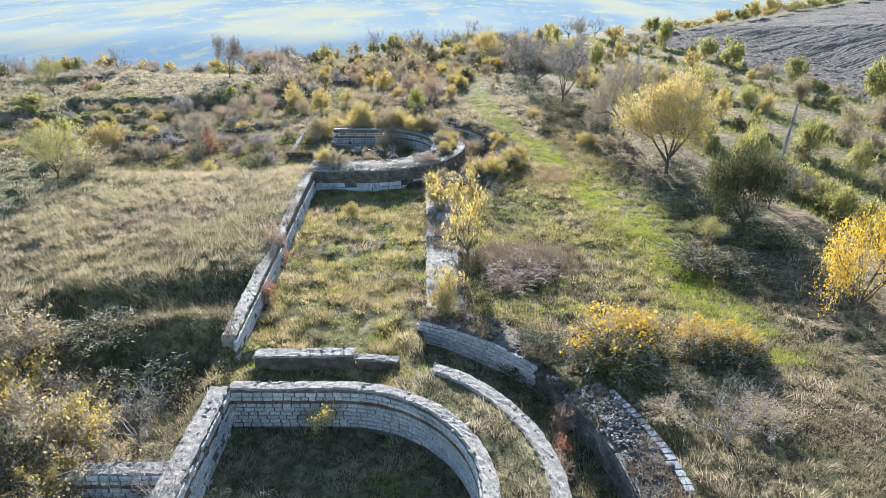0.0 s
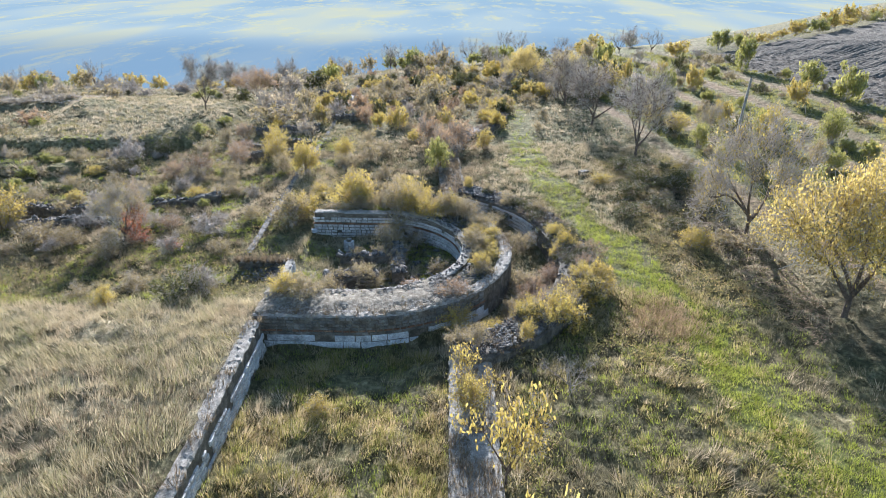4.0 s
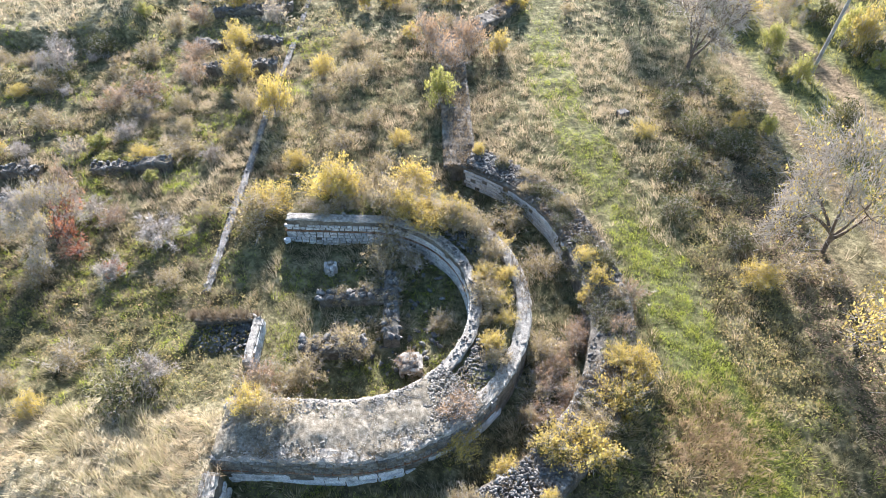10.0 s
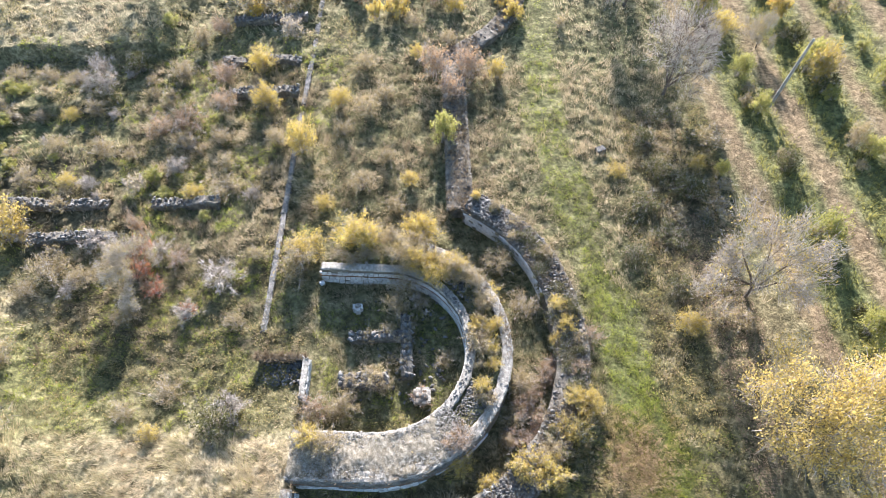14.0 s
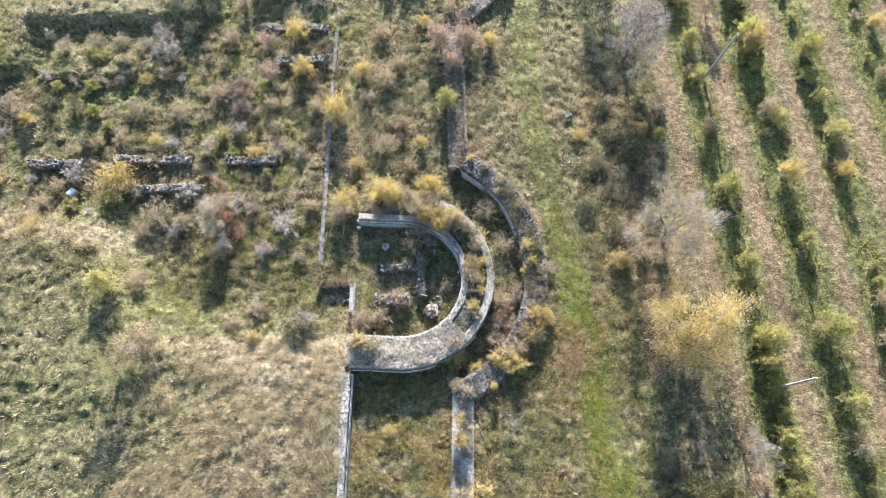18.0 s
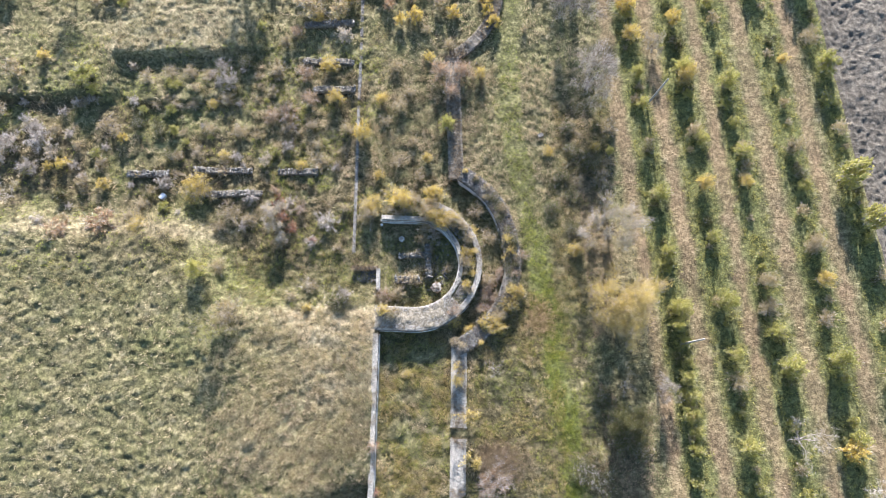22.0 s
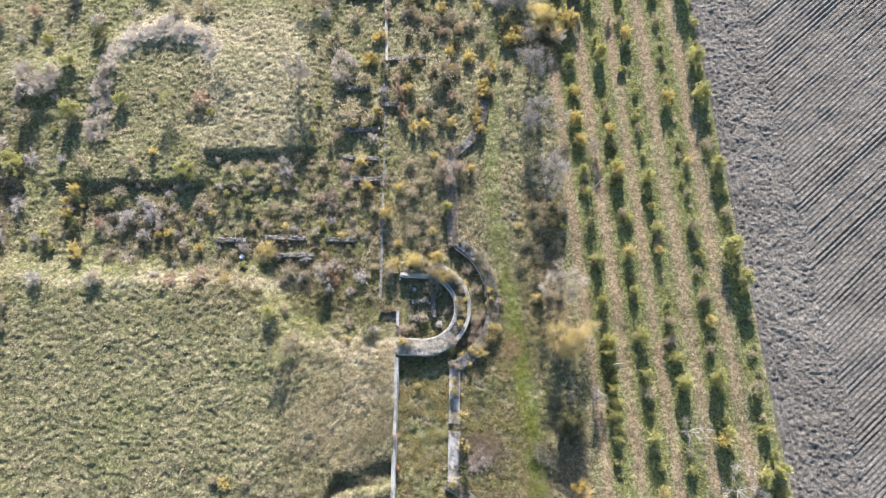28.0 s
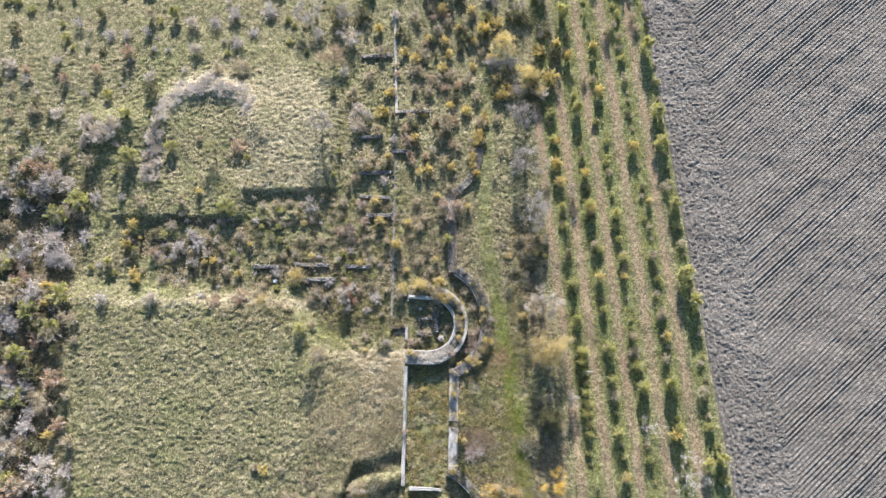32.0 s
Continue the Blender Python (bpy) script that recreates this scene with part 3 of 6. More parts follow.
def stone_shape(rng, flat=0.7):
    """One broken, angular stone about one unit wide."""
    bm = bmesh.new()
    bmesh.ops.create_icosphere(bm, subdivisions=1, radius=0.5)
    cut = [(Vector((rng.uniform(-1, 1), rng.uniform(-1, 1), rng.uniform(-1, 1))).normalized(), rng.uniform(0.12, 0.28)) for _ in range(8)]
    for v in bm.verts:
        v.co *= rng.uniform(0.8, 1.25)
        for way, reach in cut:
            over = v.co.dot(way) - reach
            if over > 0:
                v.co -= way * over
        v.co.z *= flat
    v = [tuple(q.co) for q in bm.verts]
    f = [tuple(q.index for q in g.verts) for g in bm.faces]
    bm.free()
    return np.array(v), np.array(f)


STONES = [stone_shape(random.Random(k), 0.5 + 0.12 * (k % 4)) for k in range(9)]


def rubble(name, spots, sizes, mat, parent=None, seed=0, label=""):
    """Loose stones lying at the spots, in one mesh."""
    rng = np.random.default_rng(seed)
    verts, faces, at = [], [], 0
    for (x, y, z), s in zip(spots, sizes):
        v, f = STONES[rng.integers(len(STONES))]
        a = rng.uniform(0, 2 * math.pi)
        c, d = math.cos(a), math.sin(a)
        sx, sy, sz = s * rng.uniform(0.7, 1.3), s * rng.uniform(0.7, 1.2), s * rng.uniform(0.7, 1.1)
        w = v * (sx, sy, sz)
        tip = rng.normal(size=2) * 0.25
        w = np.stack([w[:, 0], w[:, 1] * math.cos(tip[0]) - w[:, 2] * math.sin(tip[0]), w[:, 1] * math.sin(tip[0]) + w[:, 2] * math.cos(tip[0])], 1)
        w = np.stack([w[:, 0] * c - w[:, 1] * d + x, w[:, 0] * d + w[:, 1] * c + y, w[:, 2] + z + 0.2 * sz], 1)
        verts.append(w)
        faces.append(f + at)
        at += len(v)
    me = quick_mesh(name, np.concatenate(verts), np.concatenate(faces).ravel(), 3, mat)
    ob = new(name, me)
    if parent:
        ob.parent = parent
    return tagged(ob, label, kind="stuff")


def on_line(line, offsets, count, seed, z):
    rng = np.random.default_rng(seed)
    line = dense(line)
    p, n = np.array(line), sides(line)
    k = rng.integers(len(p), size=count)
    q = p[k] + n[k] * rng.uniform(min(offsets), max(offsets), count)[:, None] + rng.uniform(-0.06, 0.06, (count, 2))
    return [(a, b, z(np.array((a, b))) if callable(z) else z) for a, b in q]


def empty(name, label, category, group="", kind=""):
    return tagged(new(name), label, category, group, kind)


def ring_line(room, a0, a1):
    """Middle line of an outer ring wall."""
    cx, cy = ROOMS[room][:2]
    return [(cx + float(ring_mid(room, a)) * math.cos(radians(a)), cy + float(ring_mid(room, a)) * math.sin(radians(a))) for a in np.arange(a0, a1 + 1, 2.0)]


def ring_top(room):
    """Height of its top, with the breach in the first one."""
    if room:
        return 0.45
    return lambda p: 0.10 - 0.32 * float(ease(29, 33, (a := math.degrees(math.atan2(p[1] - 12.0, p[0] + 3.1)))) * ease(45, 39, a))


def d_line(room, r, north=True, south=True, a0=-90, a1=90, west=3.3):
    cx, cy = ROOMS[room][:2]
    line = arc(cx, cy, r, a0, a1)
    if south and a0 == -90:
        line = [(cx - west, cy - r)] + line
    if north and a1 == 90:
        line = line + [(cx - west, cy + r)]
    return line


WALLS = {}


def wall(name, label, line, thick, bottom, top, seed, mat=MORTAR, stones=0, size=0.10, ragged=0.05, rubble_mat=None):
    root = empty(name, label, "wall", "ruined walls", "structure")
    wall_core("core", line, thick, bottom, top, mat, root, seed, ragged)
    if stones:
        run = sum(math.dist(a, b) for a, b in zip(line, line[1:]))
        chips = on_line(line, (-thick * 0.46, thick * 0.46), round(run * thick * 42), seed + 51, top)
        rubble("mortar_chips", [(x, y, z - 0.025) for x, y, z in chips], np.random.default_rng(seed).uniform(0.03, 0.11, len(chips)), mat, root, seed + 52)
        spots = on_line(line, (-thick * 0.42, thick * 0.42), stones, seed + 50, top)
        spots = [(x, y, z - 0.03) for x, y, z in spots]
        rng = np.random.default_rng(seed)
        for side in (-1, 1):
            edge = on_line(line, (side * (thick / 2 - 0.10), side * (thick / 2 - 0.05)), round(run * 2.6), seed + 70 + side, top)
            rim = [(x, y, z - 0.09) for x, y, z in edge]
            rubble("edge_stones", rim, rng.uniform(0.07, 0.30, len(rim)), rubble_mat or mat, root, seed + 90 + side)
        rubble("top_stones", spots, (0.3 + 1.5 * rng.random(stones) ** 2) * size, rubble_mat or CAP, root, seed)
    WALLS[name] = (root, line, thick, bottom, top)
    return root


wall("wall_left", "low stone retaining wall with ragged pale top", [(left_wall(36.4) - 0.02, 36.4), (left_wall(19.0), 19.0)], 0.5, -0.9, lambda p: 0.88 - 0.02 * (36 - p[1]), 1, CAP, 260)
wall("wall_right_north", "broad ruined wall with pale mortared top", [(right_wall(35.9) + 0.7, 35.9), (right_wall(28.6) + 0.7, 28.6)], 1.4, -0.9, lambda p: 0.14 + 0.02 * (p[1] - 28), 2, CAP, 160)
wall("wall_right_south", "broad ruined wall with pale mortared top", [(right_wall(27.6) + 0.7, 27.6), (right_wall(20.9) + 0.7, 20.9)], 1.4, -0.9, 0.13, 3, CAP, 160)
wall("wall_right_far", "broad ruined wall beside rusty shrubs", [(-1.2, 51.6), (-2.1, 64.4)], 1.45, -1.2, 0.35, 4, MORTAR, 520, 0.17, 0.1, RUBBLE)
wall("wall_left_far", "low pale wall line among scrub", [(-10.5, 43.9), (-10.75, 51.0), (-11.1, 58.7)], 0.30, lambda p: level(*p) - 0.8, lambda p: level(*p) + 0.10 + 0.14 * float(rough(p[0], p[1], 1.8)), 5, RUBBLE, 420, 0.10, 0.05)
wall("wall_left_middle", "pale wall line half hidden by scrub", [(-11.1, 59.5), (-11.5, 69.0), (-11.9, 78.0)], 0.32, lambda p: level(*p) - 0.8, lambda p: level(*p) - 0.06 + 0.32 * float(rough(p[0], p[1], 3.1)), 7, RUBBLE, 300, 0.12, 0.05)
wall("wall_left_farthest", "broken pale wall line among scrub", [(-11.9, 78.6), (-12.9, 90.7), (-13.4, 98.0)], 0.4, lambda p: level(*p) - 0.8, lambda p: level(*p) + 0.05 + 0.35 * float(rough(p[0], p[1], 2.4)), 6, CAP, 160)
for k, (cx, cy, floor_z, terrace_z, ditch_z) in enumerate(ROOMS[:2]):
    count = (500, 700)[k]
    low, high = floor_z - 0.4, terrace_z + 0.14
    wall("room_wall_inner_%d" % (k + 1), "curved wall of pale stone blocks with red brick courses", d_line(k, R_IN + 0.22), 0.44, low, high, 10 + k, CAP, count // 3, 0.10)
    wall("room_wall_outer_%d" % (k + 1), "curved outer wall of weathered stone courses", arc(cx, cy, R_OUT - 0.26, -60, 62) if k == 0 else d_line(k, R_OUT - 0.26, a1=78), 0.52, ditch_z - 0.4, high, 20 + k, CAP, count // 3, 0.10)
    ring = ring_line(k, (-55, -62)[k], (75, 66)[k])
    wall("ring_wall_%d" % (k + 1), "broad curved outer wall of collapsed grey rubble", ring, RING_WIDE[k], ditch_z - 0.4, ring_top(k), 30 + k, MORTAR, (900, 1900)[k], (0.25, 0.21)[k], 0.12, RUBBLE)
wall("ring_wall_3", "curved ruined wall half buried in scrub", d_line(2, 8.8, a0=-60, a1=14), 1.2, lambda p: height(*p) - 0.5, lambda p: height(*p) + 0.4, 33, MORTAR, 420, 0.18, 0.1, RUBBLE)
wall("room_wall_west", "short cross wall closing the sunken room", [(-6.75, 16.2), (-6.75, 7.9)], 0.6, -1.4, 0.45, 40, CAP, 120)
wall("room_wall_side", "low side wall of pale blocks among bushes", [(-9.4, 12.85), (-7.06, 12.85)], 0.5, -1.4, 0.38, 45, CAP, 40)
wall("cross_wall_low", "low ruined wall crossing the grassy passage", [(-6.3, 18.5), (-3.0, 18.6)], 0.55, -0.8, 0.15, 41, CAP, 60)
wall("cross_wall_stub", "low broken wall foundation in grass", [(-2.9, 18.6), (-1.5, 18.45)], 0.4, -0.8, -0.05, 42, CAP, 30)
wall("stub_wall_north", "short pale wall beside a rubble pit", [(-10.4, 42.45), (-8.2, 42.55)], 0.28, -1.2, 0.30, 43, CAP, 40)
wall("stub_wall_east", "short pale wall beside a rubble pit", [(-8.1, 42.4), (-8.0, 40.5)], 0.28, -1.2, 0.42, 44, CAP, 40)
for k, (a, b) in enumerate([((-33.4, 51.2), (-29.4, 51.3)), ((-26.8, 51.8), (-21.2, 51.9)), ((-24.8, 49.4), (-20.0, 49.6)), ((-18.4, 51.8), (-14.6, 51.8)), ((-15.6, 60.4), (-11.6, 60.4)), ((-17.0, 63.6), (-12.0, 63.4)), ((-11.5, 78.8), (-6.3, 79.1)), ((-18.8, 89.4), (-13.4, 89.6)), ((-17.6, 74.0), (-14.0, 74.2)), ((-12.4, 71.5), (-9.6, 71.6)), ((-17.2, 67.6), (-12.2, 67.8))]):
    wall("room_wall_far_%d" % (k + 1), "low overgrown wall of dark rubble", dense([a, b], 0.6), 0.6, lambda p: height(*p) - 0.5, lambda p: height(*p) + 0.25 + 0.4 * float(rough(p[0], p[1], 1.5)), 60 + k, MORTAR, 280, 0.24, 0.12, RUBBLE)


# ---- plants ----
def unit_rows(v):
    return v / (np.linalg.norm(v, axis=1)[:, None] + 1e-9)


def lobes_of(rng, lobes, size):
    """Centres and radii of the uneven tufts that make up a bush one wide and one high."""
    a, d = rng.uniform(0, 2 * math.pi, lobes), np.sqrt(rng.uniform(0, 1, lobes)) * 0.74
    z = rng.uniform(0.22, 0.95, lobes) * (1 - 0.62 * d * d)
    return np.stack([d * np.cos(a), d * np.sin(a), z, size * rng.uniform(0.5, 1.3, lobes)], 1)


def leaf_quads(rng, p, way, size):
    """Small pointed leaves at the places p, turned roughly along way."""
    n = len(p)
    up = way * 0.5 + rng.normal(size=(n, 3)) * 0.6
    side = unit_rows(np.cross(up, rng.normal(size=(n, 3))))
    other = unit_rows(np.cross(up, side))
    s = size * rng.uniform(0.55, 1.45, n)[:, None]
    return np.stack([p - side * s, p + other * s * 0.55, p + side * s, p - other * s * 0.55], 1).reshape(-1, 3)


def leaf_cloud(rng, count, size, c):
    pick = rng.integers(len(c), size=count)
    way = unit_rows(rng.normal(size=(count, 3)))
    p = c[pick, :3] + way * (c[pick, 3] * rng.uniform(0.2, 1.2, count) ** 0.6)[:, None] * (1, 1, 0.85)
    p[:, 2] = np.abs(p[:, 2])
    return leaf_quads(rng, p, way, size)


def arching(rng, stems):
    """Long stems that rise from the root and arch outwards: a function from stem and share of length to a place."""
    a, d = rng.uniform(0, 2 * math.pi, stems), rng.uniform(0.1, 1.0, stems) ** 0.8
    h = rng.uniform(0.4, 1.1, stems) * (1 - 0.45 * d * d)
    foot = rng.normal(size=(stems, 2)) * 0.12

    def at(k, u):
        flat = foot[k] + np.stack([np.cos(a[k]), np.sin(a[k])], 1) * (d[k] * u ** 1.3)[:, None]
        return np.concatenate([flat, (h[k] * (1 - np.abs(1 - u) ** 1.8))[:, None]], 1)
    return at


def stem_leaves(rng, at, stems, count, size):
    k, u = rng.integers(stems, size=count), rng.uniform(0.25, 1.0, count) ** 0.7
    p = at(k, u) + rng.normal(size=(count, 3)) * 0.055
    p[:, 2] = np.abs(p[:, 2])
    return leaf_quads(rng, p, unit_rows(rng.normal(size=(count, 3))), size)


def stem_blades(rng, at, stems, wide):
    k = np.repeat(np.arange(stems), 4)
    u = np.tile(np.arange(4) / 4, stems)
    p, q = at(k, u), at(k, u + 0.27)
    side = unit_rows(np.cross(q - p, rng.normal(size=p.shape))) * wide * (1.4 - u)[:, None]
    return np.stack([p - side, p + side, q], 1).reshape(-1, 3)


def sprays(rng, starts, count, length, wide, lift=0.35):
    """Fine twigs, each a thin blade from near a start outwards and up."""
    p = starts[rng.integers(len(starts), size=count)] + rng.normal(size=(count, 3)) * 0.05
    out = p * (1, 1, 0) * 1.1 + rng.normal(size=(count, 3)) * 0.55
    out[:, 2] += lift
    tip = p + unit_rows(out) * (length * rng.uniform(0.5, 1.3, count))[:, None]
    side = unit_rows(np.cross(out, rng.normal(size=(count, 3)))) * wide
    p[:, 2] = np.maximum(p[:, 2], 0.0)
    return np.stack([p - side, p + side, tip], 1).reshape(-1, 3)


def leaf_mesh(name, quads, mat):
    return quick_mesh(name, quads, np.arange(len(quads)), 4, mat)


def spray_mesh(name, blades):
    return quick_mesh(name, blades, np.arange(len(blades)), 3, TWIG)


def tubes(name, pieces, mat):
    """Tapered sticks: each piece has two ends and two radii."""
    verts, faces = [], []
    for a, b, ra, rb in pieces:
        a, b = np.array(a, float), np.array(b, float)
        d = b - a
        d /= np.linalg.norm(d) + 1e-9
        s = np.cross(d, (0.3, 0.5, 0.81))
        s /= np.linalg.norm(s) + 1e-9
        t = np.cross(d, s)
        n = 6 if ra > 0.02 else 3
        k0 = len(verts)
        for p, r in ((a, ra), (b, rb)):
            verts += [tuple(p + r * (s * math.cos(2 * math.pi * j / n) + t * math.sin(2 * math.pi * j / n))) for j in range(n)]
        faces += [(k0 + j, k0 + (j + 1) % n, k0 + n + (j + 1) % n, k0 + n + j) for j in range(n)]
    return mesh_of(name, verts, faces, mat, True)


def branching(rng, start, way, length, radius, depth, out, tips, fork=3):
    p, d = np.array(start, float), np.array(way, float)
    steps = 3
    for k in range(steps):
        d = d + rng.normal(size=3) * 0.16
        d[2] += 0.06
        d /= np.linalg.norm(d)
        q = p + d * length / steps
        r0, r1 = radius * (1 - 0.5 * k / steps), radius * (1 - 0.5 * (k + 1) / steps)
        out.append((p, q, r0, r1))
        if depth and k:
            for _ in range(fork - 1 if k < steps - 1 else fork):
                side = rng.normal(size=3)
                side -= d * side.dot(d)
                side /= np.linalg.norm(side)
                new_way = d * rng.uniform(0.5, 0.9) + side * rng.uniform(0.5, 0.9) + np.array((0, 0, 0.15))
                branching(rng, q, new_way / np.linalg.norm(new_way), length * rng.uniform(0.5, 0.72), r1 * 0.62, depth - 1, out, tips, fork)
        p = q
    tips.append(p)


# kind: leaves, name, label, leaf count, leaf size, tufts, size of a tuft, fine twigs
KINDS = {
    "yellow_bush": (YELLOW, "yellow_bush", "bushy shrub with sparse yellow autumn leaves", 3000, 0.032, 26, 0.22, 800),
    "gold_bush": (GOLD, "golden_bush", "bramble-grown shrub with golden orange autumn leaves", 1500, 0.030, 24, 0.22, 700),
    "green_bush": (GREEN, "green_bush", "leafy green shrub turning yellow", 2800, 0.038, 20, 0.25, 350),
    "dark_bush": (DARK, "bramble_thicket", "low dark green bramble thicket", 1600, 0.040, 22, 0.24, 400),
    "russet_bush": (RUSSET, "russet_bush", "shrub with rusty brown autumn leaves", 1200, 0.036, 20, 0.23, 900),
    "tan_bush": (TAN, "brown_bush", "half-bare brown shrub with dry leaves", 1700, 0.034, 20, 0.24, 650),
    "red_creeper": (RED, "red_creeper", "creeper with orange-red autumn leaves", 420, 0.055, 12, 0.28, 260),
    "small_thorn": (WITHERED, "thorn_bush", "low leafless thorn bush of grey-brown twigs", 260, 0.055, 14, 0.25, 900),
    "small_tan": (TAN, "scrub_bush", "low brown scrub bush with withered leaves", 620, 0.06, 14, 0.27, 420),
    "small_pale": (STRAW, "pale_bush", "pale straw-grey bush of dry twigs", 420, 0.055, 14, 0.25, 1000),
    "small_dark": (DARK, "bramble_bush", "low dark green bramble bush", 900, 0.062, 14, 0.25, 140),
    "small_russet": (RUSSET, "russet_scrub", "low scrub bush with rusty leaves", 800, 0.058, 13, 0.24, 320),
    "small_yellow": (YELLOW, "yellow_scrub", "low scrub bush with yellow leaves", 1700, 0.052, 14, 0.23, 420),
    "small_green": (GREEN, "green_scrub", "low green-yellow scrub bush", 2000, 0.054, 14, 0.24, 420),
}
TREES = {
    "yellow_tree": ("yellow_tree", "small tree with pale golden autumn leaves", PALE_GOLD, 19000),
    "green_tree": ("green_tree", "small spreading tree with green and yellow leaves", GREEN, 7000),
    "bare_tree": ("bare_tree", "leafless pinkish-grey tree with dense fine twigs", TAN, 420),
    "bare_shrub": ("bare_shrub", "leafless shrub of crooked pale branches", TAN, 60),
    "young_tree": ("young_tree", "slim young tree with sparse yellow leaves", YELLOW, 850),
    "thin_tree": ("bare_sapling", "slim leafless tree with grey twigs", TAN, 90),
    "gold_tree": ("golden_tree", "small tree with bright golden orange leaves", GOLD, 11000),
    "dark_tree": ("dark_tree", "dense tree with dark green leaves", DARK, 12000),
    "russet_tree": ("russet_tree", "spreading tree with rusty orange leaves", RUSSET, 7000),
    "half_bare_tree": ("half_bare_tree", "thin tree with a few last yellow leaves", YELLOW, 2600),
}
VARIANTS = {}


def hash_of(text):
    return sum(ord(c) * (i + 3) for i, c in enumerate(text))


def bush_meshes(kind, v):
    mat, _, _, count, size, lobes, tuft, twigs = KINDS[kind]
    rng = np.random.default_rng(hash_of(kind) + v)
    c = lobes_of(rng, lobes, tuft)
    out, tips = [], []
    for k in range(5):
        a = rng.uniform(0, 2 * math.pi)
        branching(rng, (0.05 * math.cos(a), 0.05 * math.sin(a), -0.08), (0.5 * math.cos(a), 0.5 * math.sin(a), 0.8), 0.5, 0.016, 1, out, tips, 2)
    stems = 18 if kind.startswith("small") else 42
    at = arching(rng, stems)
    starts = np.concatenate([at(np.arange(stems), np.full(stems, 0.55)), at(np.arange(stems), np.full(stems, 0.9)), c[:, :3] * (0.75, 0.75, 0.7)])
    leaves = np.concatenate([stem_leaves(rng, at, stems, round(count * 0.65), size), leaf_cloud(rng, round(count * 0.35), size, c)])
    foliage = leaf_mesh("foliage", leaves, mat)
    if kind.startswith("small"):
        return foliage, spray_mesh("twig_spray", np.concatenate([stem_blades(rng, at, stems, 0.014), sprays(rng, starts, twigs, 0.30, 0.008)]))
    return foliage, tubes("stem", out, BARK), spray_mesh("twig_spray", np.concatenate([stem_blades(rng, at, stems, 0.010), sprays(rng, starts, twigs, 0.26, 0.005)]))


def tree_meshes(kind, v):
    _, _, mat, leaves = TREES[kind]
    deep, fork = {"thin_tree": (1, 3), "young_tree": (1, 3), "bare_tree": (4, 2), "half_bare_tree": (3, 2), "bare_shrub": (2, 2)}.get(kind, (2, 3))
    rng = np.random.default_rng(hash_of(kind) + v)
    out, tips = [((0, 0, -0.06), (0.01, 0.01, 0.14), 0.040, 0.032)], []
    for k in range(4):
        a = 2 * math.pi * (k + rng.uniform(-0.25, 0.25)) / 4
        branching(rng, (0.01, 0.01, 0.12 + 0.02 * k), (0.62 * math.cos(a), 0.62 * math.sin(a), 0.75), 0.46, 0.021, deep, out, tips, fork)
    branching(rng, (0.01, 0.01, 0.13), (0.05, 0.05, 1), 0.5, 0.025, deep, out, tips, fork)
    spread = np.array(tips)
    reach = np.percentile(np.hypot(spread[:, 0], spread[:, 1]), 82)
    scale = np.array((1 / reach, 1 / reach, 1 / np.percentile(spread[:, 2], 96))) * 0.9
    thin = 0.0044 if kind == "bare_tree" else 0.0026
    limbs = [(np.array(a) * scale, np.array(b) * scale, max(ra, thin), max(rb, thin * 0.85)) for a, b, ra, rb in out]
    t = np.array(tips) * scale
    perch = np.concatenate([t, np.array([b for _, b, _, _ in limbs if b[2] > 0.24])])
    p = perch[rng.integers(len(perch), size=leaves)] + rng.normal(size=(leaves, 3)) * (0.085, 0.085, 0.055)
    made = [tubes("trunk", limbs, GREY_BARK if kind == "bare_shrub" else BARK), leaf_mesh("crown", leaf_quads(rng, p, unit_rows(rng.normal(size=(leaves, 3))), {"young_tree": 0.038, "dark_tree": 0.021, "russet_tree": 0.016, "half_bare_tree": 0.013}.get(kind, 0.0118)), mat)]
    starts = np.concatenate([t * 0.93, np.array([b for _, b, _, _ in limbs])[::3]]) if kind.startswith(("bare", "half")) else t * 0.93
    made.append(spray_mesh("twig_spray", sprays(rng, starts, {"bare_tree": 3600, "thin_tree": 900, "bare_shrub": 800, "half_bare_tree": 5200, "yellow_tree": 2500}.get(kind, 700), 0.15, 0.0036, 0.2)))
    return made


def plant(kind, x, y, r, h, label="", group="", lift=0.0):
    rng = random.Random(round(x * 31 + y * 17))
    v = rng.randrange(5 if kind in KINDS else 4)
    m = Matrix.Translation((x, y, height(x, y) + lift)) @ pose(0, 0, 0, rng.uniform(-5, 5), rng.uniform(-5, 5), rng.uniform(0, 360)) @ Matrix.Diagonal((r, r, h, 1))
    if (kind, v) not in VARIANTS:
        tree = kind in TREES
        name, text = TREES[kind][:2] if tree else KINDS[kind][1:3]
        root = empty(name, text, "tree" if tree else "bush", group or "plants")
        for me in (tree_meshes if tree else bush_meshes)(kind, v):
            tagged(child(me.name.split(".")[0], me, root), kind="" if me.name.startswith("trunk") else "stuff")
        VARIANTS[kind, v] = root
    else:
        root = copy_thing(VARIANTS[kind, v], Matrix())
        root["group"] = group or "plants"
    if label:
        root["label"] = label
    root.matrix_basis = m
    return root


SCRUB = []
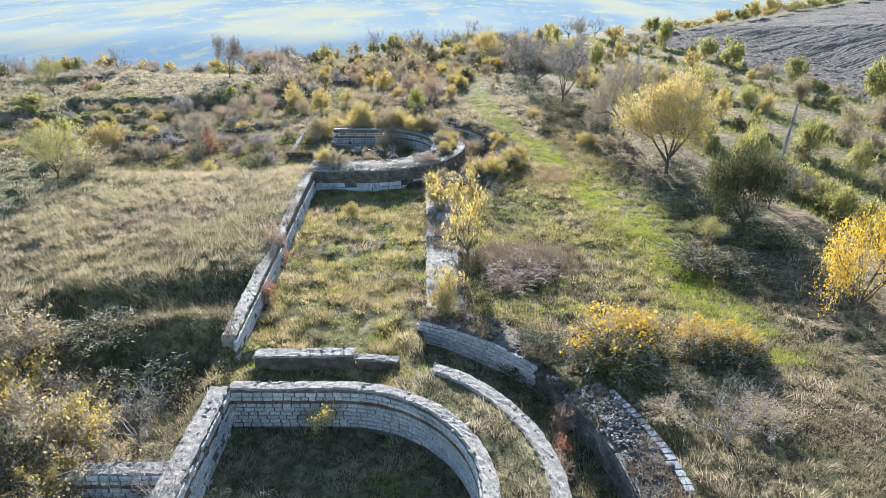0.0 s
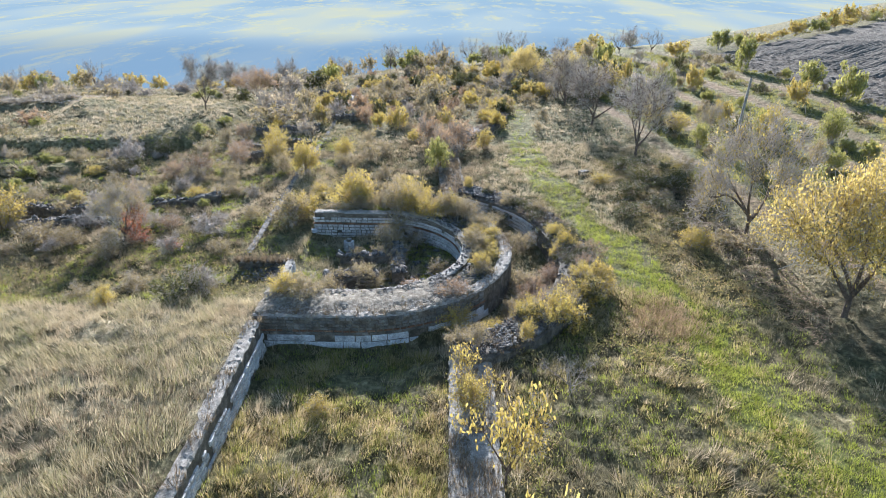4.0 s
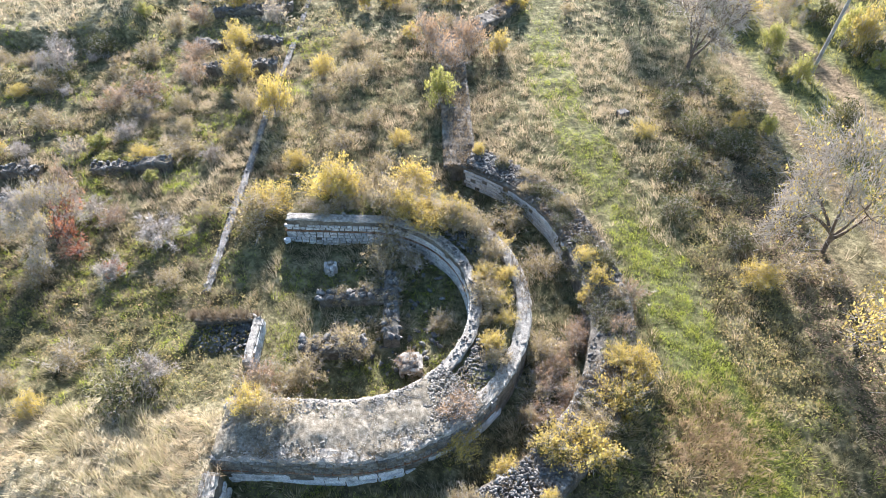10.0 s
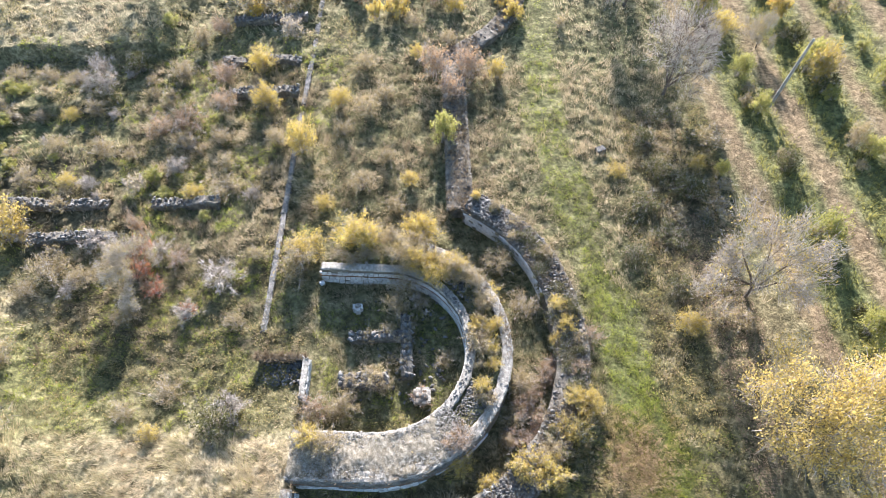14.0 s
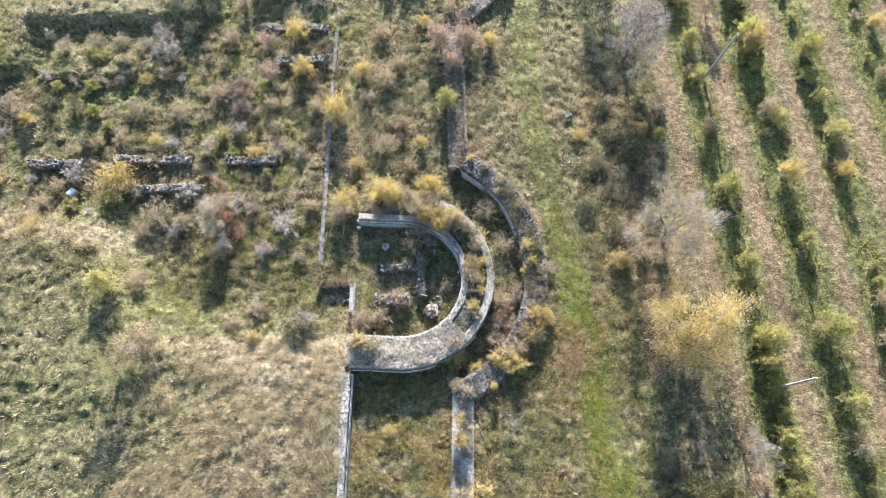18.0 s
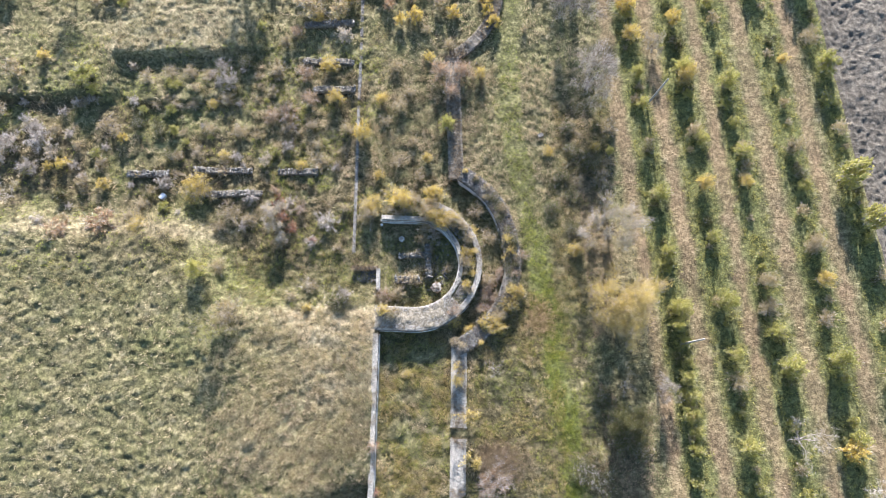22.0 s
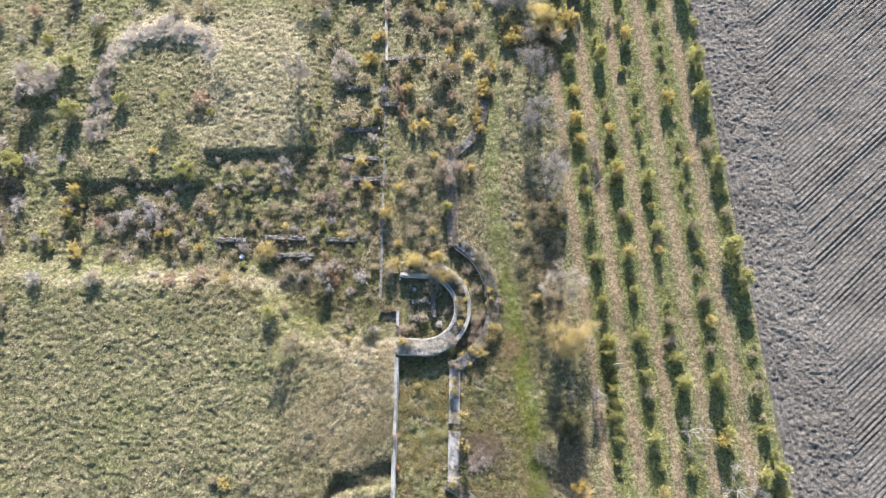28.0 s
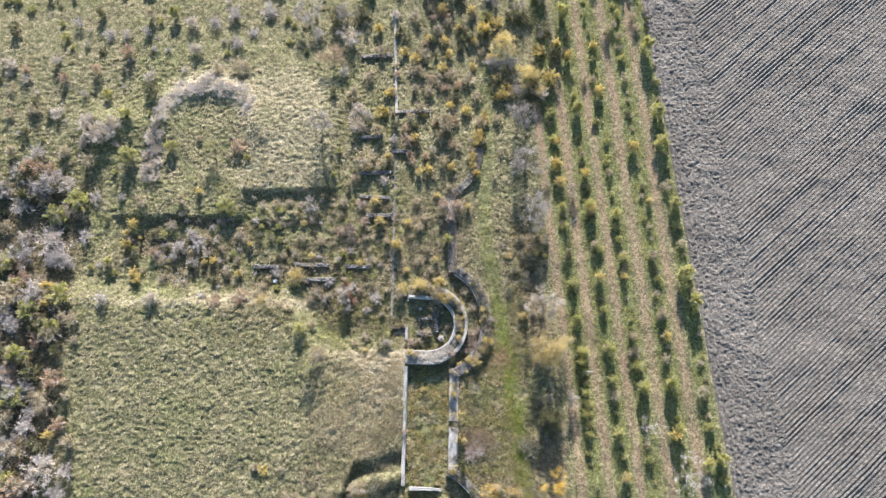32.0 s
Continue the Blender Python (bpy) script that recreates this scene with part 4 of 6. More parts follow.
SCRUB.append(("yellow", [(-10.0, 12.6, 1.1, 1.2), (-10.2, 14.6, 1.2, 1.7), (-13.2, 16.6, 1.3, 2), (-0.0, 21.2, 0.7, 1.4), (25.8, 21.8, 0.9, 1.6), (-60.8, 23.8, 0.8, 2.4), (33.0, 28.2, 1.0, 2.1), (20.1, 30.4, 0.5, 1.2), (-0.3, 32.6, 0.7, 1.3), (-4.9, 33.0, 0.5, 0.6), (0.5, 37.2, 0.7, 1.1), (2.9, 37.6, 1.0, 1.5), (2.1, 37.8, 0.9, 1.2), (-0.9, 38.0, 0.8, 0.9), (-7.3, 38.5, 0.7, 1.1), (-14.4, 38.6, 0.5, 0.9), (4.2, 39.6, 0.9, 1.5), (4.8, 40.8, 0.8, 1.5), (31.9, 42.8, 0.9, 1.7), (-64.9, 43.6, 0.7, 2.6), (4.1, 44.7, 0.7, 1.2)]))
SCRUB.append(("yellow", [(10.5, 44.9, 0.5, 0.9), (10.0, 45.0, 0.8, 1), (-31.2, 45.8, 1.0, 0.6), (-65.2, 46.4, 0.8, 3), (-1.4, 47.4, 0.8, 1.2), (-51.9, 48.4, 1.1, 2), (-9.1, 48.5, 1.2, 1.4), (-6.3, 48.9, 1.2, 1.8), (-6.6, 49.3, 1.4, 1.6), (-52.7, 49.5, 1.0, 1.6), (-3.2, 49.6, 1.2, 1.9), (-26.2, 49.7, 1.8, 2.2), (-3.1, 50.0, 0.9, 1.6), (-35.7, 50.0, 0.8, 0.9), (-8.6, 51.6, 0.7, 0.9), (-41.4, 51.6, 0.6, 0.8), (22.0, 51.7, 1.0, 1.9), (25.8, 51.8, 0.7, 1.4), (-40.0, 51.9, 0.8, 1), (-16.2, 52.4, 0.7, 0.9), (-24.1, 53.4, 0.7, 0.7), (-4.1, 53.5, 0.6, 0.9), (-54.5, 54.0, 0.9, 2), (7.6, 54.7, 0.7, 0.7)]))
SCRUB.append(("yellow", [(-34.4, 54.7, 0.6, 1.2), (-52.4, 55.2, 0.3, 1.4), (12.1, 55.2, 0.5, 1.2), (-10.4, 55.6, 1.0, 2.5), (-54.7, 55.9, 0.6, 2), (-53.9, 57.5, 0.9, 2), (-25.9, 58.8, 0.8, 0.7), (-8.8, 59.3, 0.7, 1.6), (-13.4, 59.3, 1.0, 1.8), (0.8, 62.4, 0.7, 1.4), (20.7, 62.5, 1.1, 2.3), (-14.3, 62.9, 1.0, 1.7), (-43.5, 63.2, 0.7, 1.2), (30.0, 64.5, 0.6, 1.2), (15.6, 67.3, 1.1, 1.6), (-7.4, 68.1, 0.7, 1.6), (1.9, 68.2, 0.8, 1.4), (-15.9, 68.4, 0.7, 1.3), (-6.1, 68.5, 0.9, 2), (19.7, 69.0, 0.9, 1.8), (-2.2, 69.1, 0.8, 1.6), (1.2, 69.6, 0.8, 1.2), (-12.8, 70.2, 0.7, 2), (15.1, 70.5, 1.1, 1.8)]))
SCRUB.append(("yellow", [(1.8, 73.5, 0.7, 1.2), (27.4, 73.7, 1.0, 1.9), (2.4, 73.9, 0.8, 1.2), (15.1, 74.4, 0.8, 1.6), (1.9, 74.9, 1.2, 1.3), (2.4, 75.6, 0.7, 1.2), (3.3, 77.6, 0.8, 0.9), (-14.5, 78.5, 1.4, 1.5), (-13.9, 78.8, 0.8, 1.5), (-0.1, 79.6, 1.0, 1.6), (-13.7, 82.2, 0.8, 1.4), (6.0, 82.4, 1.0, 1.8), (22.0, 83.3, 1.1, 2), (4.9, 85.3, 0.9, 2), (13.9, 85.8, 1.6, 2.8), (16.8, 90.0, 0.8, 2), (-3.5, 90.0, 0.9, 1.4), (-11.3, 90.3, 1.0, 1.3), (14.9, 91.9, 0.9, 3), (21.2, 92.2, 0.8, 1.4), (-4.4, 92.6, 1.0, 1.5), (-16.1, 94.8, 1.0, 1.6), (0.1, 98.9, 0.9, 1.8)]))
SCRUB.append(("gold", [(5.7, 18.5, 1.7, 1.8), (6.6, 19.2, 1.0, 1.5), (8.7, 18.7, 1.0, 1.4), (9.8, 18.7, 1.0, 1.2)]))
SCRUB.append(("green", [(40.1, 22.1, 1.0, 1.5), (37.7, 24.2, 1.2, 2), (39.5, 25.1, 1.2, 2.4), (38.3, 29.6, 0.9, 1.7), (28.4, 34.9, 1.3, 2.5), (-67.5, 35.6, 1.8, 3.4), (32.4, 35.7, 1.3, 2.6), (19.6, 39.7, 1.1, 2.2), (23.5, 40.7, 1.1, 2.1), (-24.5, 41.6, 1.2, 2.2), (18.4, 44.9, 0.9, 1.6), (36.5, 48.6, 1.3, 2.6), (17.9, 50.7, 1.1, 1.8), (-57.0, 51.0, 0.8, 2), (34.8, 52.5, 1.5, 3), (13.4, 54.9, 0.5, 1.2), (22.0, 56.3, 0.9, 1), (-2.3, 56.8, 0.9, 2.2), (16.6, 59.9, 0.8, 1.2), (34.0, 60.5, 0.9, 1), (-38.6, 60.9, 1.6, 1.4), (16.1, 63.2, 0.8, 1.5), (33.8, 64.1, 1.2, 2.2)]))
SCRUB.append(("green", [(-21.6, 67.2, 0.7, 0.8), (-56.1, 69.1, 1.5, 3.2), (-36.2, 69.4, 0.7, 1), (-49.5, 70.9, 1.2, 2), (-21.1, 71.3, 0.7, 0.8), (32.0, 74.4, 1.5, 2.8), (-57.9, 76.4, 1.1, 2), (21.6, 78.2, 0.7, 1), (14.1, 79.4, 1.1, 1.6), (31.3, 80.0, 1.3, 2.2), (-61.9, 80.3, 1.0, 1.8), (18.3, 80.4, 1.0, 2.5), (10.6, 86.3, 1.7, 3), (25.9, 89.6, 0.8, 1), (-71.5, 91.1, 0.9, 1.2), (29.9, 91.9, 1.3, 3), (-52.7, 96.7, 1.1, 2.5), (2.7, 97.4, 1.6, 1.2), (15.5, 98.1, 1.3, 3.2)]))
SCRUB.append(("dark", [(7.4, 16.4, 1.1, 0.5), (-9.5, 17.3, 1.6, 0.9), (5.6, 17.8, 1.5, 0.9), (3.2, 17.8, 0.9, 0.7), (9.9, 18.1, 0.9, 0.7), (8.6, 18.3, 1.2, 0.8), (-11.5, 18.6, 1.6, 0.9), (2.4, 18.6, 0.7, 0.6), (-62.7, 22.1, 1.6, 2.6), (12.4, 24.6, 1.6, 1), (10.8, 25.6, 1.5, 0.9), (-65.4, 32.7, 1.8, 2.6), (-62.0, 36.4, 1.3, 2), (-11.6, 39.3, 1.2, 1.2), (-66.0, 40.5, 1.7, 2.4), (4.2, 44.0, 0.8, 0.8), (3.6, 46.6, 0.9, 0.8), (8.0, 49.0, 0.9, 0.8), (1.2, 49.4, 1.0, 0.8), (-53.0, 52.3, 1.2, 1.2), (8.9, 52.4, 1.0, 0.9), (30.7, 52.9, 0.8, 1), (11.4, 53.1, 1.0, 1.4), (-29.5, 53.4, 0.8, 0.9)]))
SCRUB.append(("dark", [(9.8, 54.7, 0.9, 1.3), (17.0, 55.2, 0.8, 1.4), (30.3, 55.6, 0.8, 1.2), (-50.2, 55.9, 1.1, 1.4), (-30.9, 56.0, 0.9, 0.9), (-33.2, 56.5, 0.9, 0.9), (9.2, 57.1, 1.0, 1.2), (-18.5, 58.7, 1.0, 1.2), (-22.8, 63.4, 1.1, 1.5), (-74.5, 72.4, 1.0, 1.5), (26.8, 79.8, 0.7, 0.9), (-54.1, 80.9, 1.8, 2.5), (-22.9, 81.8, 1.2, 1.5), (-2.2, 82.1, 1.2, 1.2), (5.4, 84.5, 2.0, 2), (-64.6, 88.7, 1.0, 0.9), (14.8, 90.8, 1.9, 3), (-1.6, 91.2, 0.9, 1.3), (-80.6, 92.3, 1.4, 2), (-11.0, 93.1, 1.2, 1.2), (23.5, 94.1, 0.9, 1.6), (-1.2, 95.1, 1.4, 1.4), (12.5, 95.2, 2.0, 2), (-66.0, 96.3, 1.0, 2.4)]))
SCRUB.append(("dark", [(-23.3, 96.9, 2.0, 2.5), (9.5, 97.4, 2.0, 1.5), (-19.4, 98.0, 2.2, 2.5), (-4.3, 98.4, 1.2, 1.2)]))
SCRUB.append(("russet", [(3.0, 13.6, 0.5, 1), (3.6, 15.6, 0.5, 0.9), (0.7, 17.2, 0.4, 0.8), (-7.1, 22.8, 0.4, 0.8), (2.6, 23.6, 1.2, 0.6), (3.5, 24.8, 1.8, 0.7), (-59.7, 25.5, 1.4, 2.2), (-7.5, 26.6, 0.7, 1.1), (-61.7, 32.1, 1.8, 3), (-0.9, 38.8, 0.8, 0.8), (-7.5, 40.2, 0.9, 1), (-2.7, 41.0, 0.6, 0.8), (4.5, 42.5, 0.6, 1), (5.2, 44.2, 0.8, 0.9), (-38.8, 45.1, 1.3, 0.8), (-34.7, 45.9, 1.8, 1.8), (-15.9, 48.1, 0.8, 0.8), (-18.2, 49.6, 0.5, 2.5), (-50.0, 52.7, 1.1, 1.7), (-19.7, 57.6, 1.0, 1.3), (-18.0, 57.9, 1.4, 1.5), (-15.9, 59.3, 1.0, 1.5), (-2.1, 60.3, 1.1, 2), (-16.7, 62.1, 1.1, 1.2)]))
SCRUB.append(("russet", [(-3.2, 62.3, 1.4, 2.3), (-0.9, 62.5, 1.3, 2.2), (-69.2, 66.1, 1.2, 1.5), (-17.9, 66.7, 0.8, 1.5), (-8.7, 69.8, 0.8, 1.6), (-6.6, 70.8, 0.8, 1.3), (-38.0, 71.5, 1.6, 1.6), (-2.3, 73.3, 0.9, 1.4), (-9.8, 73.5, 1.4, 1.8), (-10.1, 75.6, 1.0, 1.3), (-70.0, 82.9, 1.0, 2), (-77.1, 84.2, 1.0, 1.8), (-64.5, 84.7, 1.1, 2.2), (-59.8, 88.5, 1.4, 2.5)]))
SCRUB.append(("tan", [(-63.2, 11.8, 2.1, 3), (-9.3, 13.3, 1.2, 1.3), (-10.6, 14.0, 1.3, 1.8), (-12.0, 14.9, 1.6, 1.9), (-15.5, 15.0, 1.8, 1.8), (9.2, 15.0, 1.0, 0.5), (6.4, 15.2, 0.9, 0.5), (-11.4, 16.2, 1.4, 1.6), (-63.9, 16.5, 2.0, 3), (-13.8, 18.2, 1.6, 1.6), (-65.7, 21.1, 2.5, 3), (-58.1, 23.1, 1.3, 2), (-67.6, 25.9, 1.8, 3), (-62.3, 28.3, 2.1, 2.8), (-59.4, 29.6, 0.9, 1.6), (37.4, 34.9, 1.2, 1.4), (-21.4, 37.7, 1.8, 1.8), (-59.7, 38.2, 0.9, 1), (-6.5, 38.4, 0.9, 1), (-63.4, 38.9, 2.1, 2.6), (32.0, 39.3, 1.0, 1.3), (-7.6, 39.6, 0.8, 1), (-16.0, 39.6, 0.7, 0.8), (27.0, 40.0, 1.0, 1.2)]))
SCRUB.append(("tan", [(-6.0, 40.4, 0.8, 1), (-14.3, 40.7, 1.0, 0.9), (-60.5, 41.2, 1.4, 1.8), (-62.0, 41.6, 1.1, 2), (-5.0, 41.6, 0.9, 1), (1.9, 42.0, 0.9, 1), (-23.0, 42.2, 1.0, 1.5), (-1.7, 42.8, 0.6, 0.7), (-0.1, 43.4, 0.8, 0.9), (37.4, 43.5, 0.7, 0.8), (-39.2, 44.2, 0.7, 0.6), (-12.0, 44.3, 0.6, 0.8), (-17.6, 44.8, 0.8, 0.9), (-4.1, 45.4, 0.8, 1.4), (-70.7, 45.7, 1.9, 2.6), (31.4, 45.8, 0.9, 1), (2.2, 46.0, 0.9, 1), (-23.7, 46.2, 0.8, 0.8), (31.8, 46.7, 0.7, 1), (-20.8, 46.9, 0.8, 1), (-3.8, 47.0, 1.1, 1.5), (-22.7, 47.3, 1.3, 1.2), (-9.4, 47.6, 1.3, 1.8), (-3.8, 47.9, 1.1, 1.8)]))
SCRUB.append(("tan", [(-31.5, 48.0, 0.9, 0.8), (-11.6, 48.2, 0.6, 0.8), (1.0, 48.6, 0.9, 0.9), (-47.9, 48.7, 1.4, 1), (-37.6, 50.0, 0.8, 0.9), (-48.5, 51.4, 1.1, 1), (-4.7, 51.8, 0.7, 0.8), (-36.3, 52.1, 0.9, 0.9), (-14.6, 52.8, 1.2, 0.8), (-6.7, 53.0, 0.8, 1), (-26.8, 53.6, 1.0, 0.8), (-38.8, 53.8, 0.7, 1), (-14.8, 54.6, 0.7, 1), (-5.5, 55.1, 0.7, 0.9), (25.9, 55.5, 0.8, 1), (-35.1, 55.5, 0.8, 1), (-22.8, 55.8, 1.0, 1.2), (-25.7, 56.1, 0.8, 0.9), (-74.7, 56.1, 1.4, 1.5), (-12.0, 56.1, 0.7, 1.5), (-17.9, 56.2, 0.8, 1.2), (-36.2, 56.4, 1.3, 1), (-15.6, 56.6, 0.7, 1), (-8.3, 57.1, 0.7, 1)]))
SCRUB.append(("tan", [(-47.6, 57.5, 1.2, 1.2), (34.9, 57.7, 1.0, 1), (-63.2, 58.6, 1.1, 1), (-31.7, 58.7, 0.8, 0.7), (-7.0, 58.8, 0.9, 1.2), (-29.7, 58.8, 1.0, 0.7), (-27.9, 58.8, 0.8, 0.7), (-24.5, 59.3, 1.0, 1), (-6.1, 60.3, 0.7, 1), (-52.7, 61.1, 1.4, 2.2), (-32.9, 61.5, 0.9, 0.8), (-46.4, 61.5, 1.4, 1.6), (-26.5, 61.7, 0.9, 0.8), (-75.3, 61.8, 1.3, 1), (-30.6, 62.0, 0.9, 0.8), (-28.6, 62.1, 0.9, 0.8), (-19.5, 62.5, 1.2, 1.3), (-7.6, 63.0, 0.8, 1.2), (-71.5, 63.1, 1.0, 0.9), (-2.4, 65.6, 0.7, 1), (-19.0, 65.7, 0.9, 1.2), (32.8, 67.0, 1.1, 1.2), (-4.8, 67.3, 0.7, 1), (5.0, 67.7, 0.5, 0.8)]))
SCRUB.append(("tan", [(-62.9, 67.7, 1.6, 2.3), (-76.1, 69.1, 1.2, 2), (-66.9, 69.2, 1.3, 2), (-13.7, 69.3, 1.3, 2), (-16.5, 69.6, 2.4, 2.2), (-39.5, 69.8, 0.7, 1), (-3.6, 70.2, 1.1, 1.8), (0.8, 71.2, 0.7, 1), (19.3, 72.1, 0.7, 1.1), (5.9, 72.2, 0.7, 0.9), (1.1, 72.3, 0.8, 1), (-44.9, 72.7, 0.8, 1), (3.2, 74.0, 0.7, 1), (-4.5, 74.7, 1.0, 2), (-14.9, 75.1, 1.4, 2.4), (-78.2, 75.9, 1.1, 1.2), (-73.8, 76.5, 1.6, 1.8), (-3.8, 76.8, 2.1, 3), (2.3, 77.6, 1.2, 1.2), (-9.5, 77.6, 1.0, 1.6), (5.1, 78.1, 1.1, 1.4), (-7.8, 79.5, 1.3, 1.6), (-78.9, 80.3, 1.0, 0.9), (-19.6, 82.0, 1.8, 1.8)]))
SCRUB.append(("tan", [(1.7, 82.2, 1.2, 1.4), (-6.5, 83.0, 1.2, 1.2), (-5.2, 85.1, 1.4, 1.5), (0.1, 85.2, 1.4, 1.4), (-16.9, 85.5, 1.4, 1.5), (-81.4, 85.6, 0.8, 1.5), (-43.4, 85.7, 1.3, 1.6), (26.3, 85.9, 0.8, 1), (19.8, 85.9, 0.7, 1.2), (21.2, 85.9, 0.8, 1), (-2.8, 86.2, 1.4, 1.5), (-39.4, 86.3, 2.3, 1.8), (-9.6, 86.5, 1.4, 1.3), (-7.9, 89.9, 1.2, 1.3), (-15.3, 90.3, 1.6, 1.8), (-5.7, 94.8, 1.0, 1.5), (28.4, 95.4, 0.9, 1), (24.5, 95.9, 0.8, 1.3), (-57.1, 96.3, 1.2, 3), (-9.7, 97.0, 1.4, 1), (27.9, 97.6, 0.9, 1), (-6.8, 98.8, 1.2, 1.4)]))
SCRUB.append(("thorn", [(-58.5, 13.5, 2.1, 2.6), (-58.1, 15.9, 1.8, 2.6), (-57.6, 18.7, 1.4, 2.4), (-64.2, 24.9, 1.6, 2.8), (-67.1, 30.1, 2.3, 3), (-68.8, 32.6, 1.8, 3), (-11.0, 39.8, 0.9, 1.2), (-69.4, 39.9, 1.9, 2.6), (-56.3, 44.6, 1.3, 1.7), (-14.6, 44.8, 0.8, 1), (-66.9, 45.4, 2.4, 2.6), (-13.3, 46.8, 1.2, 1.2), (-20.9, 49.2, 0.9, 1), (-63.4, 50.0, 1.2, 1.6), (-29.4, 50.3, 1.0, 1.5), (-73.2, 50.3, 1.4, 2.4), (-65.6, 51.2, 2.2, 2.2), (-43.1, 51.3, 1.1, 1.5), (-70.8, 51.4, 2.4, 2.4), (-46.4, 52.3, 0.9, 1.4), (-45.6, 53.8, 1.5, 1.8), (-42.6, 54.3, 1.6, 1.5), (-17.8, 54.4, 0.8, 1.1), (-61.7, 54.9, 1.6, 1.3)]))
SCRUB.append(("thorn", [(-44.0, 56.1, 1.0, 1.1), (-39.6, 58.4, 0.6, 1), (-38.1, 58.9, 0.7, 1), (-72.5, 59.5, 2.0, 1.8), (-24.2, 61.2, 1.1, 1.4), (-60.9, 61.7, 1.4, 1), (-25.2, 62.7, 0.9, 1.4), (-52.6, 65.3, 1.0, 1.2), (-71.7, 68.8, 1.8, 1.8), (-5.4, 72.1, 0.7, 1.4), (-12.0, 73.6, 1.0, 1.5), (-16.6, 77.8, 1.1, 2), (-65.9, 80.2, 0.8, 1.2), (8.3, 83.3, 1.4, 2.4), (3.9, 88.5, 1.8, 2), (7.3, 88.5, 1.6, 2.4), (-67.5, 90.0, 0.6, 1), (-40.7, 91.0, 1.5, 1.6), (-60.7, 92.1, 1.2, 1.4), (-63.9, 92.2, 1.4, 1.3), (-57.3, 92.9, 1.0, 1.5), (-38.3, 93.4, 1.4, 1), (-26.6, 93.5, 1.4, 2), (-69.7, 94.1, 1.2, 1.8)]))
SCRUB.append(("thorn", [(-45.5, 95.2, 1.6, 1.6), (-42.1, 96.9, 1.8, 2), (-35.8, 98.1, 2.0, 1.6)]))
SCRUB.append(("pale", [(-61.1, 18.9, 3.1, 2.8), (-48.7, 44.9, 1.4, 1.6), (-48.7, 45.1, 1.0, 1.8), (-19.8, 52.9, 0.8, 1.2), (-41.2, 53.2, 1.0, 1.2), (-71.0, 54.3, 1.5, 1.8), (-67.4, 54.5, 2.6, 2), (-65.4, 58.9, 1.6, 1.5), (-34.5, 62.6, 0.6, 1), (-65.3, 63.7, 1.9, 1.8), (-74.8, 65.4, 1.7, 1.2), (-12.9, 66.3, 1.1, 1.3), (-52.4, 67.3, 1.1, 1), (-52.1, 70.3, 1.1, 0.9), (-62.3, 72.5, 2.1, 2.4), (-60.1, 72.7, 1.3, 1.4), (-51.6, 73.1, 1.0, 0.9), (-64.2, 73.8, 1.7, 1.6), (-18.5, 75.7, 1.6, 2.6), (-17.6, 75.7, 1.3, 1.6), (-51.4, 76.2, 1.2, 0.9), (-69.9, 76.2, 1.6, 1.5), (-18.6, 78.8, 1.8, 2), (-74.3, 79.9, 0.7, 0.8)]))
SCRUB.append(("pale", [(12.6, 82.8, 1.5, 2.5), (-55.2, 83.9, 1.5, 1.5), (-21.5, 86.1, 1.2, 1), (-71.9, 86.2, 0.9, 2.2), (-48.0, 89.6, 1.6, 2), (-20.9, 92.4, 2.2, 3), (-49.4, 94.9, 1.4, 2), (-13.3, 97.5, 1.2, 1.4)]))
WOODS = {
    "gold_tree": [(15.0, 20.4, 2.1, 5.0)],
    "bare_tree": [(-24.2, 75.2, 1.9, 5.0), (-28.7, 97.0, 2.4, 4.0), (8.5, 77.7, 2.2, 5.0), (9.7, 70.3, 2.7, 5.0), (11.2, 61.4, 2.7, 6.0), (17.4, 32.6, 1.2, 2.8), (-22.0, 97.3, 1.8, 3.5)],
    "russet_tree": [(-23.4, 88.6, 2.4, 3.6)],
    "green_tree": [(-56.4, 68.2, 2.0, 3.4), (-41.8, 70.7, 1.6, 4.2), (-22.6, 36.6, 1.7, 3.4), (12.0, 27.0, 0.9, 1.6)],
    "yellow_tree": [(5.6, 91.4, 2.2, 4.2), (14.0, 39.2, 3.3, 6.2), (9.6, 85.5, 2.2, 4.0)],
    "half_bare_tree": [(13.2, 46.9, 2.7, 5.8), (-17.8, 46.8, 1.7, 3.0), (17.9, 66.0, 1.1, 2.6)],
    "dark_tree": [(14.8, 29.6, 1.9, 4.4)],
    "bare_shrub": [(28.8, 29.0, 2.2, 3.6), (34.6, 22.4, 3.0, 4.0), (-44.4, 48.4, 1.4, 2.2), (35.0, 25.1, 1.3, 3.0), (7.8, 14.1, 1.3, 1.9), (-6.3, 11.6, 1.5, 2.2), (2.8, 33.8, 0.9, 1.2), (-8.6, 14.6, 1.2, 1.8), (14.5, 33.2, 1.1, 2.6)],
    "young_tree": [(0.6, 29.8, 1.1, 2.9), (1.1, 26.0, 0.95, 3.5), (0.1, 22.0, 0.7, 1.7), (-0.3, 33.8, 0.8, 1.8), (-3.6, 15.5, 0.6, 1.4)],
}
for kind, spots in SCRUB:
    for x, y, r, h in spots:
        close = kind not in ("thorn", "pale") and y < 68 and -34 < x < 33
        plant({"dark": "dark_bush"}.get(kind, kind + "_bush") if close else "small_" + kind, x, y, r * 1.08, h * (1.25 if x > 15 else 1.0))
for kind, spots in WOODS.items():
    for x, y, r, h in spots:
        plant(kind, x, y, r, h)
